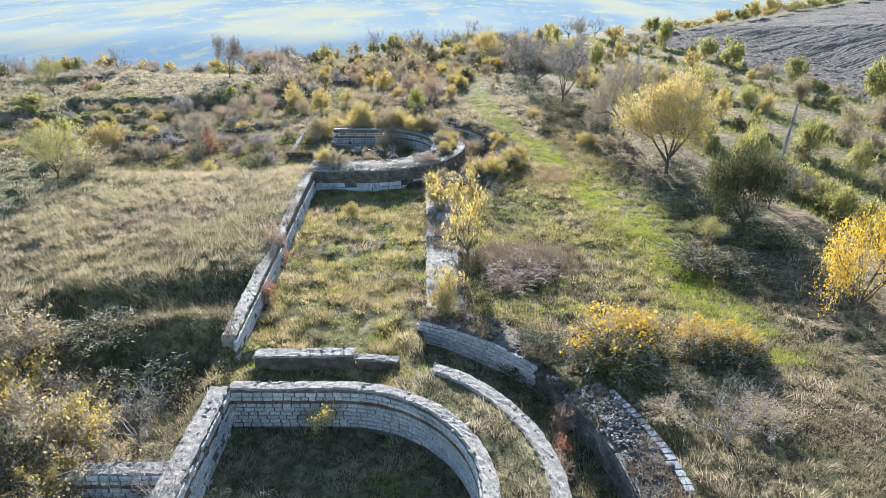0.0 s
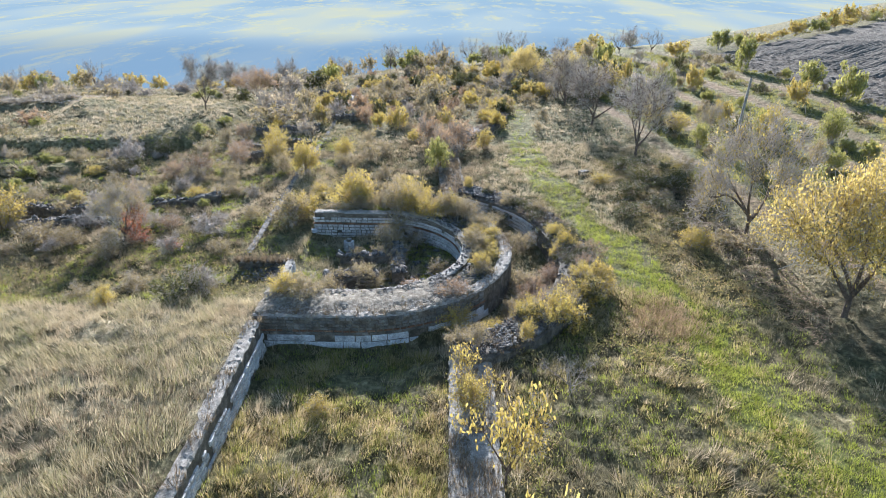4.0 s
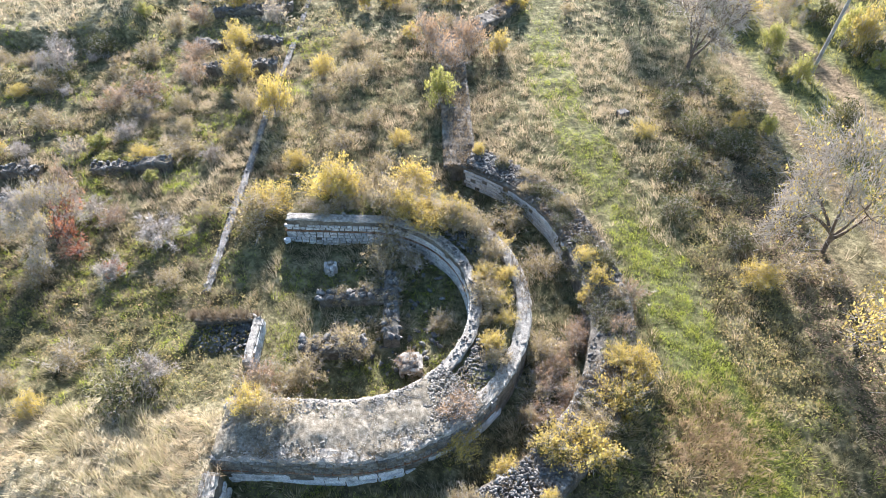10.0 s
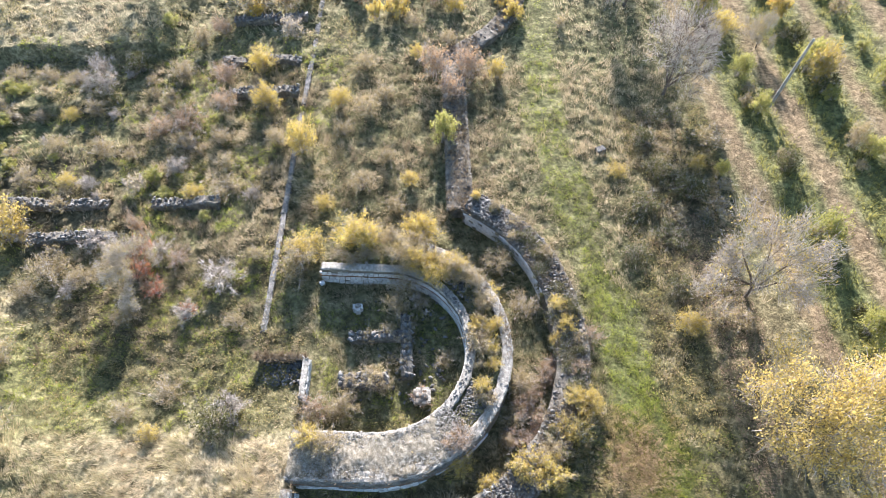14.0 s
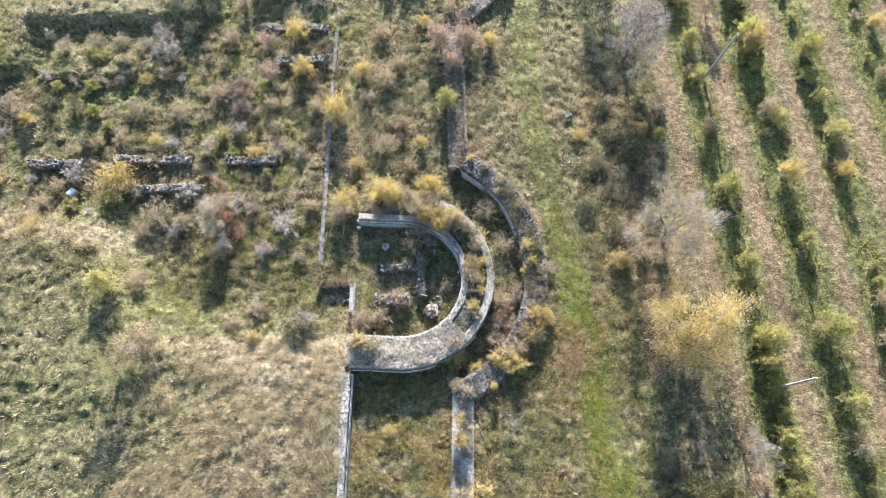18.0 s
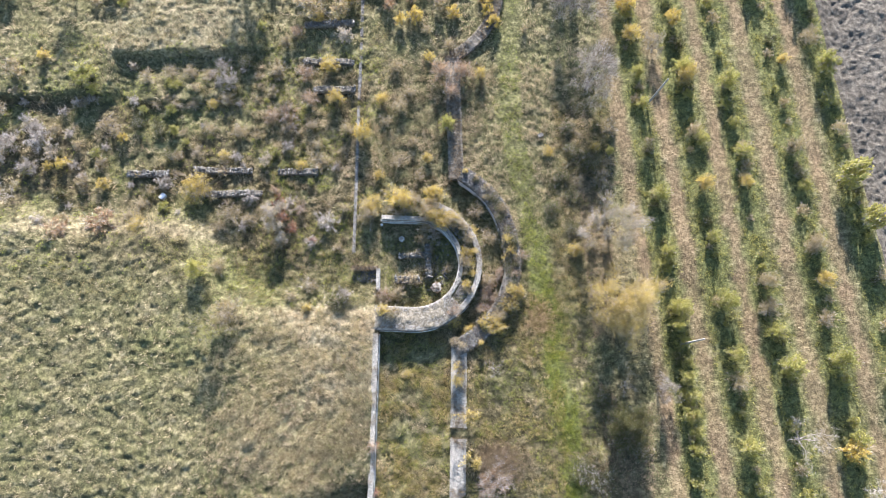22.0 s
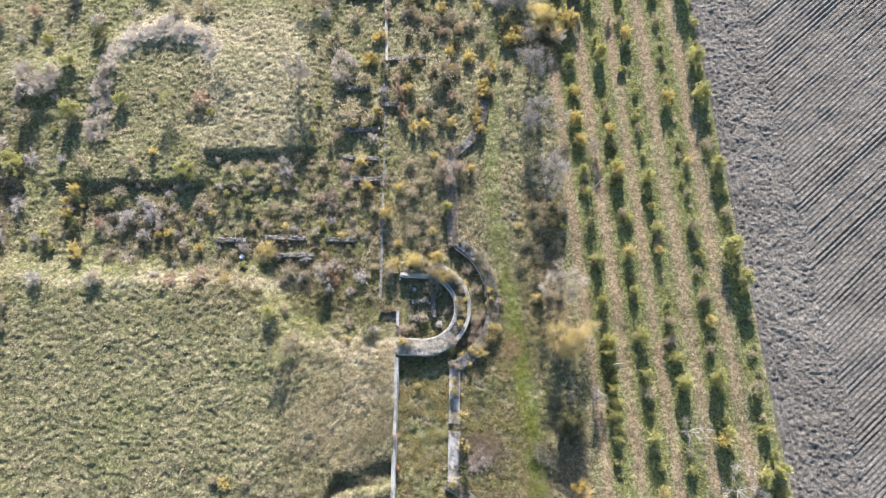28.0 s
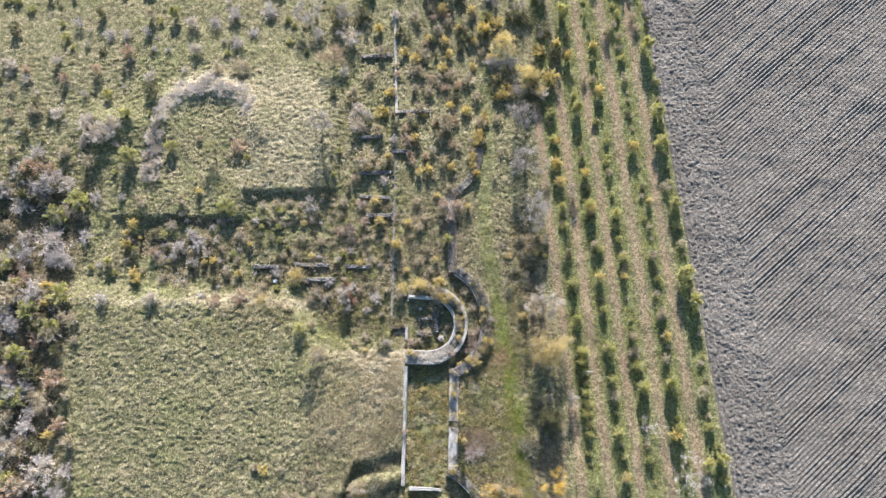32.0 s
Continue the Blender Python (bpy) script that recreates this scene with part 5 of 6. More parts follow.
for x, y, r, h in ((5.6, 18.0, 1.7, 1.2), (6.8, 18.8, 1.2, 1.0), (8.8, 18.3, 1.2, 0.9), (9.9, 18.3, 1.1, 0.8), (13.4, 30.4, 1.4, 1.3), (14.2, 28.2, 1.6, 1.2), (12.6, 31.8, 1.0, 0.9), (15.8, 27.4, 1.2, 1.1)):
    plant("dark_bush", x, y, r, h, "dark green bramble mound under taller growth")


# scrub between the named plants
def scatter(box, count, kinds, sizes, seed, group, test=None, tall=0.85):
    rng = random.Random(seed)
    made = tries = 0
    while made < count and tries < count * 6:
        tries += 1
        x, y = rng.uniform(box[0], box[1]), rng.uniform(box[2], box[3])
        if test and not test(x, y) or float(rough(x, y, 7.0)) < 0.28 + 0.3 * rng.random() - 0.15:
            continue
        kind = rng.choice(kinds)
        r = rng.uniform(*sizes)
        plant(kind, x, y, r, r * rng.uniform(tall * 0.8, tall * 1.3) * (1.7 if kind.endswith("tree") else 1.0), group=group)
        made += 1


def clear_of_walls(x, y):
    for cx, cy, *_ in ROOMS[:2]:
        if x > cx - 5.5 and math.hypot(x - cx, y - cy) < 10.5:
            return False
    return not (abs(x + 4.2) < 5.2 and y < 40) and abs(x + 10.9) > 0.8


heap_row = random.Random(31)
for k in range(9):
    y = 27.5 + 1.55 * k
    plant("green_bush", 19.0 - 0.125 * (y - 40) + heap_row.uniform(-0.3, 0.3), y, heap_row.uniform(0.8, 1.25), heap_row.uniform(1.3, 2.6), group="orchard bushes")
for row, y, kind in ((23.3, 28.0, "green"), (23.3, 33.5, "tan"), (23.3, 36.0, "green"), (27.4, 38.0, "green"), (27.4, 42.5, "tan"), (27.4, 55.0, "green"), (32.2, 29.0, "green"), (32.2, 46.0, "tan"), (23.3, 46.5, "green"), (23.3, 57.0, "tan"), (32.2, 55.5, "tan"), (27.4, 62.0, "green"), (23.3, 63.5, "green")):
    plant(kind + "_bush", row - 0.125 * (y - 40), y, heap_row.uniform(0.8, 1.2), heap_row.uniform(1.6, 2.6), group="orchard bushes")
scatter((-34, -9, 46, 63), 70, ["small_tan", "small_tan", "small_dark", "small_thorn", "small_green"], (0.4, 0.8), 1, "scrub", clear_of_walls, 1.0)
scatter((-13, 3.5, 64, 104), 80, ["small_tan", "small_tan", "small_dark", "small_yellow", "small_russet"], (0.6, 1.2), 2, "scrub", clear_of_walls, 1.2)
scatter((2, 13, 78, 112), 34, ["small_tan", "small_dark", "thin_tree", "small_yellow"], (0.9, 1.8), 3, "scrub", None, 1.2)
scatter((-76, -24, 66, 104), 60, ["small_thorn", "small_green", "small_thorn", "small_dark", "small_tan"], (0.4, 0.9), 4, "scrub", lambda x, y: not (-40 < x < -20 and 61 < y < 90) and math.hypot(x + 44, y - 75) > 10, 1.0)
scatter((-94, -74, 55, 108), 40, ["small_thorn", "small_green", "small_dark", "small_pale"], (0.7, 1.7), 14, "scrub")
scatter((-80, -63, 8, 66), 90, ["small_thorn", "small_thorn", "small_green", "small_dark", "small_russet", "small_tan"], (1.4, 2.6), 5, "hedge", None, 1.1)
scatter((8.0, 14.0, 44, 60), 26, ["small_dark", "dark_bush", "dark_bush", "small_tan"], (0.5, 1.2), 6, "brambles", lambda x, y: orchard(x, y) < 16.2 and x > 7.5 + 0.15 * (45 - y), 0.6)
scatter((-90, 40, 100, 150), 150, ["small_yellow", "small_green", "thin_tree", "small_thorn", "small_tan"], (1.0, 2.2), 7, "far scrub", lambda x, y: y > brow(x) - 12 and orchard(x, y) < 37, 1.3)
for k in range(34):
    x = 33 + 2.9 * k + heap_row.uniform(-1, 1)
    plant(heap_row.choice(["small_yellow", "small_green", "small_tan"]), x, 76 + 0.98 * x + heap_row.uniform(-1, 1.5), (size := heap_row.uniform(1.2, 2.4)), size * heap_row.uniform(0.7, 1.5), group="field hedge")
for x, y, r, h in ((-7.05, 22.9, 0.5, 1.0), (-7.35, 26.8, 0.5, 0.9), (-17.6, 47.2, 0.8, 1.7), (-18.2, 48.6, 1.0, 1.6), (-16.6, 46.2, 0.8, 0.7), (0.7, 17.2, 0.4, 0.8), (3.4, 14.6, 0.35, 0.8), (-14.5, 45.0, 0.6, 0.6)):
    plant("red_creeper", x, y, r, h, group="creepers")
for x, y in ((-5.9, 41.5), (-5.0, 41.9), (-4.4, 41.5), (-3.5, 42.6), (-3.6, 43.6), (-3.4, 44.6), (-5.4, 43.9), (-4.4, 44.2), (-2.9, 45.8), (-6.6, 40.2)):
    plant("tan_bush", x, y, 0.55, 0.75, group="scrub in the room")
scatter((-60, -36, 46, 62), 40, ["small_thorn", "small_thorn", "small_tan", "small_dark", "small_green"], (0.5, 1.0), 15, "scrub", None, 1.0)
heap_line = random.Random(21)
for k in range(30):
    a = radians(25 + 140 * k / 29)
    r = heap_line.uniform(6.8, 9.2)
    plant("small_pale", -44.0 + r * math.cos(a), 75.0 + 0.98 * r * math.sin(a), heap_line.uniform(0.8, 1.5), heap_line.uniform(0.3, 0.55), group="pale scrub")
for k in range(12):
    plant("small_pale", -52.5 + heap_line.uniform(-1.2, 1.2), 65.5 + 0.9 * k, heap_line.uniform(0.9, 1.5), heap_line.uniform(0.8, 1.3), group="pale scrub")
    plant("small_pale", -62 + heap_line.uniform(-3.5, 3.5), 73 + heap_line.uniform(-2.5, 2.5), heap_line.uniform(0.8, 1.5), heap_line.uniform(0.7, 1.2), group="pale scrub")
for k in range(14):
    a = radians(28 + 5.0 * k)
    r = heap_line.uniform(5.0, 6.6)
    plant(heap_line.choice(["tan_bush", "yellow_bush", "tan_bush"]), -4.7 + r * math.cos(a) - 0.12 * k, 43.0 + r * math.sin(a), heap_line.uniform(0.6, 1.1), heap_line.uniform(0.7, 1.5), group="terrace scrub")
for k in range(26):
    a = radians(heap_line.uniform(-60, 66))
    r = float(ring_mid(1, math.degrees(a))) + heap_line.uniform(-0.7, 0.8)
    plant(heap_line.choice(["tan_bush", "yellow_bush", "dark_bush", "dark_bush", "tan_bush"]), -4.7 + r * math.cos(a), 43.0 + r * math.sin(a), heap_line.uniform(0.35, 0.75), heap_line.uniform(0.4, 0.9), group="scrub on the ring wall", lift=0.45)
for k in range(34):
    a = radians(heap_line.uniform(-12, 46))
    r = float(ring_mid(1, math.degrees(a))) + heap_line.uniform(-0.6, 0.6)
    plant("dark_bush", -4.7 + r * math.cos(a), 43.0 + r * math.sin(a), heap_line.uniform(0.4, 0.7), heap_line.uniform(0.25, 0.45), "low dark bramble creeping over the ring wall", "scrub on the ring wall", 0.45)
for x, y, r, h, kind in ((-13.6, 13.6, 1.5, 2.3, "tan"), (-12.4, 12.4, 1.4, 2.2, "gold"), (-11.2, 13.2, 1.1, 1.7, "dark"), (-14.8, 15.2, 1.6, 2.4, "yellow"), (-10.6, 15.4, 1.0, 1.4, "dark"), (-12.8, 15.6, 1.2, 1.9, "gold"), (-9.6, 11.6, 1.1, 1.3, "tan"), (-11.4, 11.2, 1.3, 1.8, "yellow")):
    plant(kind + "_bush", x, y, r, h, group="thicket by the sunken room")
for k in range(12):
    a = radians(heap_line.uniform(-36, 28))
    r = heap_line.uniform(4.7, 5.7)
    plant(heap_line.choice(["tan_bush", "tan_bush", "yellow_bush"]), -4.7 + r * math.cos(a), 43.0 + r * math.sin(a), heap_line.uniform(0.4, 0.7), heap_line.uniform(0.4, 0.9), group="terrace scrub")
for k in range(14):
    a = radians(heap_line.uniform(-34, 4))
    r = heap_line.uniform(6.8, 8.1)
    plant(heap_line.choice(["russet_bush", "tan_bush"]), -4.7 + r * math.cos(a), 43.0 + r * math.sin(a), heap_line.uniform(0.45, 0.85), heap_line.uniform(0.6, 1.1), group="scrub in the ditch")
for k in range(9):
    plant("tan_bush", -7.2 + 0.62 * k, 47.75 + heap_line.uniform(-0.15, 0.5), heap_line.uniform(0.4, 0.7), heap_line.uniform(0.4, 0.8), group="terrace scrub")
plant("bare_shrub", -3.1, 46.2, 1.3, 1.7, "leafless grey shrub against the curved room wall", "scrub in the room")
for x, y, r, h in ((3.4, 18.3, 0.9, 0.6), (3.9, 17.7, 0.8, 0.5), (2.9, 18.9, 0.6, 0.5)):
    plant("dark_bush", x, y, r, h, "dark bramble draped over a broken wall", "scrub on the ring wall", 0.35)
scatter((-30, -9.5, 9, 21), 30, ["small_tan", "small_tan", "small_yellow", "small_dark"], (0.7, 1.5), 8, "scrub", clear_of_walls)
rng = random.Random(9)
for row in ROW_LINES:
    for k in range(34):
        y = 14 + 2.7 * k + rng.uniform(-1.3, 1.3)
        plant(rng.choice(["small_dark", "small_tan", "small_tan", "small_green", "small_green"]), row - 0.125 * (y - 40) + rng.uniform(-0.4, 0.4), y, (size := rng.uniform(0.35, 0.85)), size * rng.uniform(0.8, 2.0), group="orchard row weeds")


# ---- grass ----
def tufts(name, spots, tall, blades, wide, mat, label, seed, comb=0.15, clump=0.10):
    """Clumps of bent blades standing at the spots."""
    rng = np.random.default_rng(seed)
    n = len(spots)
    base = np.repeat(spots, blades, 0)
    k = len(base)
    a = rng.uniform(0, 2 * math.pi, k)
    out = np.stack([np.cos(a), np.sin(a), np.zeros(k)], 1)
    size = np.repeat(rng.uniform(0.6, 1.35, n), blades) * tall
    lie = 2 * math.pi * rough(spots[:, 0], spots[:, 1], 3.5)
    sway = np.repeat(rng.normal(size=(n, 2)) * 0.18 + comb * np.stack([np.cos(lie), np.sin(lie)], 1), blades, 0)
    side = np.stack([-np.sin(a), np.cos(a), np.zeros(k)], 1)
    w = (wide * rng.uniform(0.6, 1.3, k))[:, None]
    root = base + out * (np.sqrt(rng.random(k)) * clump)[:, None]
    tip = root + out * (size * rng.uniform(0.1, 0.85, k))[:, None] + np.concatenate([sway * size[:, None], (size * rng.uniform(0.4, 0.95, k))[:, None]], 1)
    root[:, 2] -= 0.05
    verts = np.stack([root - side * w, root + side * w, tip], 1).reshape(-1, 3)
    ob = new(name, quick_mesh(name, verts, np.arange(len(verts)), 3, mat))
    return tagged(ob, label, "grass", kind="stuff")


def bare_of_grass(x, y, rng):
    """Where walls, rubble and lanes keep the grass away."""
    u = orchard(x, y)
    lane = nearest(LANES, u)
    off = (u > 38.4 - 0.02 * (y - 40)) | (lane < 0.85) & (rng.random(len(x)) < 0.85)
    for k, (cx, cy, *_) in enumerate(ROOMS[:2]):
        r = np.where(x > cx, np.hypot(x - cx, y - cy), np.abs(y - cy))
        inside = x > cx - 3.4
        off |= inside & (r > R_IN - 0.05) & (r < R_IN + 0.5)
        off |= inside & (r > R_OUT - 0.6) & (r < R_OUT + 0.05) & ((y < cy + 5.5) if cy > 20 else (x > -0.5))
        off |= (x > cx) & (np.abs(r - ring_mid(k, np.degrees(np.arctan2(y - cy, x - cx)))) < 0.7) & (rng.random(len(x)) < 0.8)
        off |= (cy > 20) & inside & (r > R_IN) & (r < R_OUT) & (y < cy - 2.6) & (rng.random(len(x)) < 0.93)
    off |= (x > 12.2 - 0.10 * (y - 30)) & (u < 17.5) & (y > 15) & (y < 52) & (rng.random(len(x)) < 0.72)
    off |= (np.abs(x - right_wall(y) - 0.7) < 0.75) & (y > 20) & (y < 36.2)
    off |= (np.abs(x - left_wall(y)) < 0.3) & (y > 19) & (y < 36.5)
    return off


def sow(count, box, low, high, seed, hole=None):
    """Random spots, thick on the tussocks and thin between them, sorted by what grows there."""
    rng = np.random.default_rng(seed)
    x, y = rng.uniform(box[0], box[1], count), rng.uniform(box[2], box[3], count)
    clumps = 0.62 * rough(x * 0.8, y * 1.15, 0.38) + 0.38 * rough(x + 40, y, 0.27)
    keep = (clumps > rng.uniform(low, high, count)) & ~bare_of_grass(x, y, rng)
    if hole:
        keep &= ~((x > hole[0]) & (x < hole[1]) & (y > hole[2]) & (y < hole[3]))
    x, y = x[keep], y[keep]
    u, luck = orchard(x, y), rng.random(len(x))
    strip = mown(y)
    inner = (x > left_wall(y)) & (x < right_wall(y)) & (y < 50) | (x < -9) & (y > 41) & (y < 66)
    row = nearest(ROW_LINES, u)
    lush = (np.abs(x - strip + 1.2 * (rough(x, y, 2.0) - 0.5)) < 1.15 + 0.35 * (y < 40)) & (luck < 0.6 + 0.3 * (y < 48)) & (y < 90) & (y > 17 + 4 * luck)
    lush |= inner & (rough(x + 20, y, 1.5) > 0.52) & (luck < 0.8) | (u > 17.5) & (u < 38) & (row < 1.2) & (luck < 0.36)
    lush |= (x > 1.2) & (x < 12) & (y > 21) & (y < 40) & (rough(x + 5, y, 1.2) > 0.42) & (luck < 0.62)
    slope = (x < -9) & (x > -27) & (y > 38.6) & (y < 46)
    lush |= slope & (rough(x + 9, y, 1.4) > 0.46) & (luck < 0.45)
    rows_here = (u > 17.6) & (u < 38.2) & (row < 1.55) & (luck < 0.92)
    lush &= ~rows_here
    bank = (x < left_wall(y)) & (y > 21.5) & (y < 38.4 + 6 * (x < -24))
    drift = rough(x, y, 1.3)
    straw = ~lush & ~rows_here & np.where(bank, luck < 0.18 + (0.44 + 0.21 * ease(31, 36, y)) * (0.35 + 1.1 * ease(0.35, 0.62, rough(x, y, 1.8))) * ease(-27, -12, x) * (0.4 + 0.6 * ease(23, 28, y)) * (1 - 0.65 * ease(-15, -9, x) * ease(33, 28, y)), luck < (0.06 + 0.75 * ease(0.52, 0.68, drift)) * (1 - 0.5 * (x > 1)) + 0.22 * ((x > -39) & (x < -22) & (y > 63) & (y < 86)) + 0.40 * ((x > 1) & (x < 11.5) & (y > 47) & (y < 80)) + 0.15 * ((x < -9) & (x > -45) & (y > 42) & (y < 63)))
    ruin = (x < -9) & (x > -45) & (y > 42) & (y < 66) | (x > 8) & (u < 15) & (y > 44) & (y < 60) | (x > -10) & (x < 1) & (y > 50) | (x < -7.5) & (x > -28) & (y < 34)
    straw &= ~slope | (luck < 0.08)
    weed = ~lush & ~straw & ~rows_here & ruin & (luck > np.where(bank, 0.55 + 0.3 * ease(0.4, 0.6, rough(x, y + 9, 2.4)) + 0.3 * ease(-12, -24, x) + 0.3 * ease(29, 34, y), 0.70))
    rest = ~lush & ~straw & ~weed & ~rows_here
    spots = np.stack([x, y, land(x, y)], 1)
    return spots[lush], spots[straw], spots[weed], spots[rest], spots[rows_here]


NEAR = (-22, 13.5, 8.5, 64)
for k, (spots, fine) in enumerate(((sow(165000, (-92, 38, 2, 112), 0.32, 0.54, 77, NEAR), False), (sow(84000, NEAR, 0.32, 0.54, 78), True))):
    blades, thin, clump = (12, 0.011, 0.14) if fine else (6, 0.024, 0.17)
    green, dry, brown, meadow, rows_here = spots
    tufts("green_grass", green, 0.15, blades, thin, LUSH, "short bright green turf along a mown strip", 1 + k, 0.1, clump)
    tufts("dry_grass", dry, 0.30, blades, thin, STRAW, "matted dry straw-coloured grass in clumps", 3 + k, 0.3, clump)
    tufts("brown_weeds", brown, 0.34, blades, thin, WEED, "withered brown weeds and stalks", 5 + k, 0.1, clump)
    tufts("meadow_grass", meadow, 0.20, blades, thin, MEADOW, "rough olive and tan meadow grass", 7 + k, 0.12, clump)
    if not fine:
        tufts("orchard_grass", rows_here, 0.30, 8, 0.022, ORCHARD, "tall yellow-green grass along the orchard rows", 17, 0.12, 0.20)

# the mown strip's close turf, and the bed of dead weeds beside it
rng = np.random.default_rng(80)
ty = 18 + 45 * rng.random(30000) ** 1.3
tx = mown(ty) + rng.normal(size=30000) * (0.80 - 0.2 * ease(38, 56, ty))
keep = (rough(tx, ty, 0.6) > 0.45) & (rng.random(30000) > 0.8 * ease(36, 56, ty))
tufts("green_turf", np.stack([tx, ty, land(tx, ty)], 1)[keep], 0.10, 4, 0.013, LUSH, "close bright green turf of a mown strip", 12, 0.1, 0.09)
wx, wy = 3.5 + 1.0 * rng.normal(size=1500), 25.9 + 0.75 * rng.normal(size=1500)
tufts("dead_weeds", np.stack([wx, wy, land(wx, wy)], 1), 0.6, 9, 0.010, WEED, "bed of dead brown weed stalks beside the wall", 13, 0.05, 0.08)

RUSTY = leaf_material("rusty_blades", [(0.0, (0.24, 0.17, 0.10)), (0.5, (0.43, 0.315, 0.19)), (1.0, (0.56, 0.44, 0.28))], 0.4)
wx, wy = 6.9 + 0.75 * rng.normal(size=480), 38.4 + 0.9 * rng.normal(size=480)
tufts("rusty_grass", np.stack([wx, wy, land(wx, wy)], 1), 0.36, 12, 0.008, RUSTY, "patch of fine rust-coloured dry grass", 14, 0.1, 0.1)

# long tan grass combed over the bank
BANK = leaf_material("bank_blades", [(0.0, (0.17, 0.145, 0.075)), (0.4, (0.36, 0.305, 0.17)), (0.75, (0.54, 0.46, 0.29)), (1.0, (0.27, 0.265, 0.10))], 0.45, 0.7, 0.9)
wx, wy = rng.uniform(-24, -7.8, 9000), rng.uniform(20.5, 38.5, 9000)
keep = (wx < left_wall(wy) - 0.3) & (rough(wx, wy + 30, 1.4) > 0.30 + 0.45 * rng.random(9000)) & (rng.random(9000) < ease(-24, -13, wx))
tufts("long_grass", np.stack([wx, wy, land(wx, wy)], 1)[keep], 0.40, 12, 0.011, BANK, "long tan grass combed over a grassy bank", 18, 0.4, 0.16)

# tall tussocks in the passage and on the meadow beside it
TUSSOCK = leaf_material("tussock_blades", [(0.0, (0.085, 0.105, 0.024)), (0.32, (0.20, 0.215, 0.05)), (0.6, (0.33, 0.29, 0.10)), (0.8, (0.50, 0.40, 0.20)), (1.0, (0.56, 0.45, 0.28))], 0.55, 0.75, 1.3)
wx, wy = rng.uniform(-9.0, 9.5, 7500), rng.uniform(16.5, 41, 7500)
hall = (wx > left_wall(wy) + 0.4) & (wx < right_wall(wy) - 0.1) & (wy < 36.4) & ((wy > 19.2) | (wy < 18.0))
keep = (rough(wx + 3, wy, 0.9) > 0.46) & (hall | (wx > right_wall(wy) + 1.7) & (np.hypot(wx + 3.1, wy - 12) > 9.8) & (np.hypot(wx + 4.7, wy - 43) > 10) & (rng.random(7500) < 0.3)) & ~bare_of_grass(wx, wy, rng)
tufts("tussock_grass", np.stack([wx, wy, land(wx, wy)], 1)[keep], 0.25, 56, 0.009, TUSSOCK, "tall yellow-green and golden grass tussocks", 15, 0.15, 0.24)

# low leafy herbs and brambles creeping over the ruins
HERB = leaf_material("herb_leaves", [(0.0, (0.085, 0.09, 0.03)), (0.35, (0.18, 0.175, 0.06)), (0.7, (0.31, 0.265, 0.105)), (1.0, (0.38, 0.27, 0.14))], 0.45, 0.5)
hx = np.concatenate([rng.uniform(-60, -8, 22000), rng.uniform(8, 13.5, 2600), rng.uniform(-8.5, 9, 5200)])
hy = np.concatenate([rng.uniform(38.5, 84, 22000), rng.uniform(38, 62, 2600), rng.uniform(16.5, 40, 5200)])
spare = 0.46 + 0.5 * ease(-24, -60, hx) + 0.4 * ease(58, 80, hy) + 0.2 * ease(40, 38, hy)
keep = (rough(hx + 11, hy, 1.6) > spare) & ~bare_of_grass(hx, hy, rng)
hx, hy = np.repeat(hx[keep], 9), np.repeat(hy[keep], 9)
hx, hy = hx + rng.normal(size=len(hx)) * 0.16, hy + rng.normal(size=len(hy)) * 0.16
p = np.stack([hx, hy, land(hx, hy) + rng.uniform(0.04, 0.26, len(hx))], 1)
tagged(new("leafy_herbs", leaf_mesh("leafy_herbs", leaf_quads(rng, p, np.tile((0.0, 0.0, 1.0), (len(p), 1)), 0.040), HERB)), "low olive and golden herbs creeping among the ruins", "herbs", kind="stuff")

# short grass near the ruins, where the eye comes close
rng = np.random.default_rng(79)
hx, hy = rng.uniform(-18, 13, 20000), rng.uniform(9, 48, 20000)
keep = ~bare_of_grass(hx, hy, rng)
tufts("short_grass", np.stack([hx, hy, land(hx, hy)], 1)[keep], 0.14, 4, 0.014, MEADOW, "short matted olive grass", 9)

# weeds rooted on the broken walls
spots = []
for k, (name, count) in enumerate((("wall_right_north", 420), ("wall_right_south", 420), ("ring_wall_1", 1800), ("ring_wall_2", 1500), ("ring_wall_3", 400), ("wall_right_far", 700), ("wall_left", 160), ("room_wall_outer_2", 200), ("stub_wall_north", 260))):
    _, line, thick, _, top = WALLS[name]
    here = [q for q in on_line(line, (-thick * 0.45, thick * 0.45), count, 300 + k, top) if float(rough(q[0], q[1], 1.1)) > 0.42]
    spots += here
tufts("wall_weeds", np.array(spots), 0.26, 9, 0.013, WEED, "dry brown weeds growing on the ruined walls", 10)

# fallen leaves under the trees and on the lanes
n = 70000
lx, ly = rng.uniform(7, 36, n), rng.uniform(10, 100, n)
lu = orchard(lx, ly)
lane = nearest(LANES, lu)
extra = 56000
lx, ly = np.concatenate([lx, rng.uniform(8, 17, extra)]), np.concatenate([ly, rng.uniform(14, 52, extra)])
n, lu = n + extra, orchard(lx, ly)
lane = nearest(LANES, lu)
keep = (lu < 36) & ((lx > 12.5 - 0.1 * (ly - 30)) & (lu < 17.5) & (ly < 52) | (lu > 12.0) & (lu < 17.6) & (rng.random(n) < 0.6) | (ly < 27) & (lu > 4.5) & (lu < 18) | (lane < 0.9) & (rng.random(n) < 0.08)) & (rough(lx, ly, 5.0) > 0.3)
p = np.stack([lx, ly, land(lx, ly) + 0.03], 1)[keep]
flat = np.tile((0.0, 0.0, 1.0), (len(p), 1))
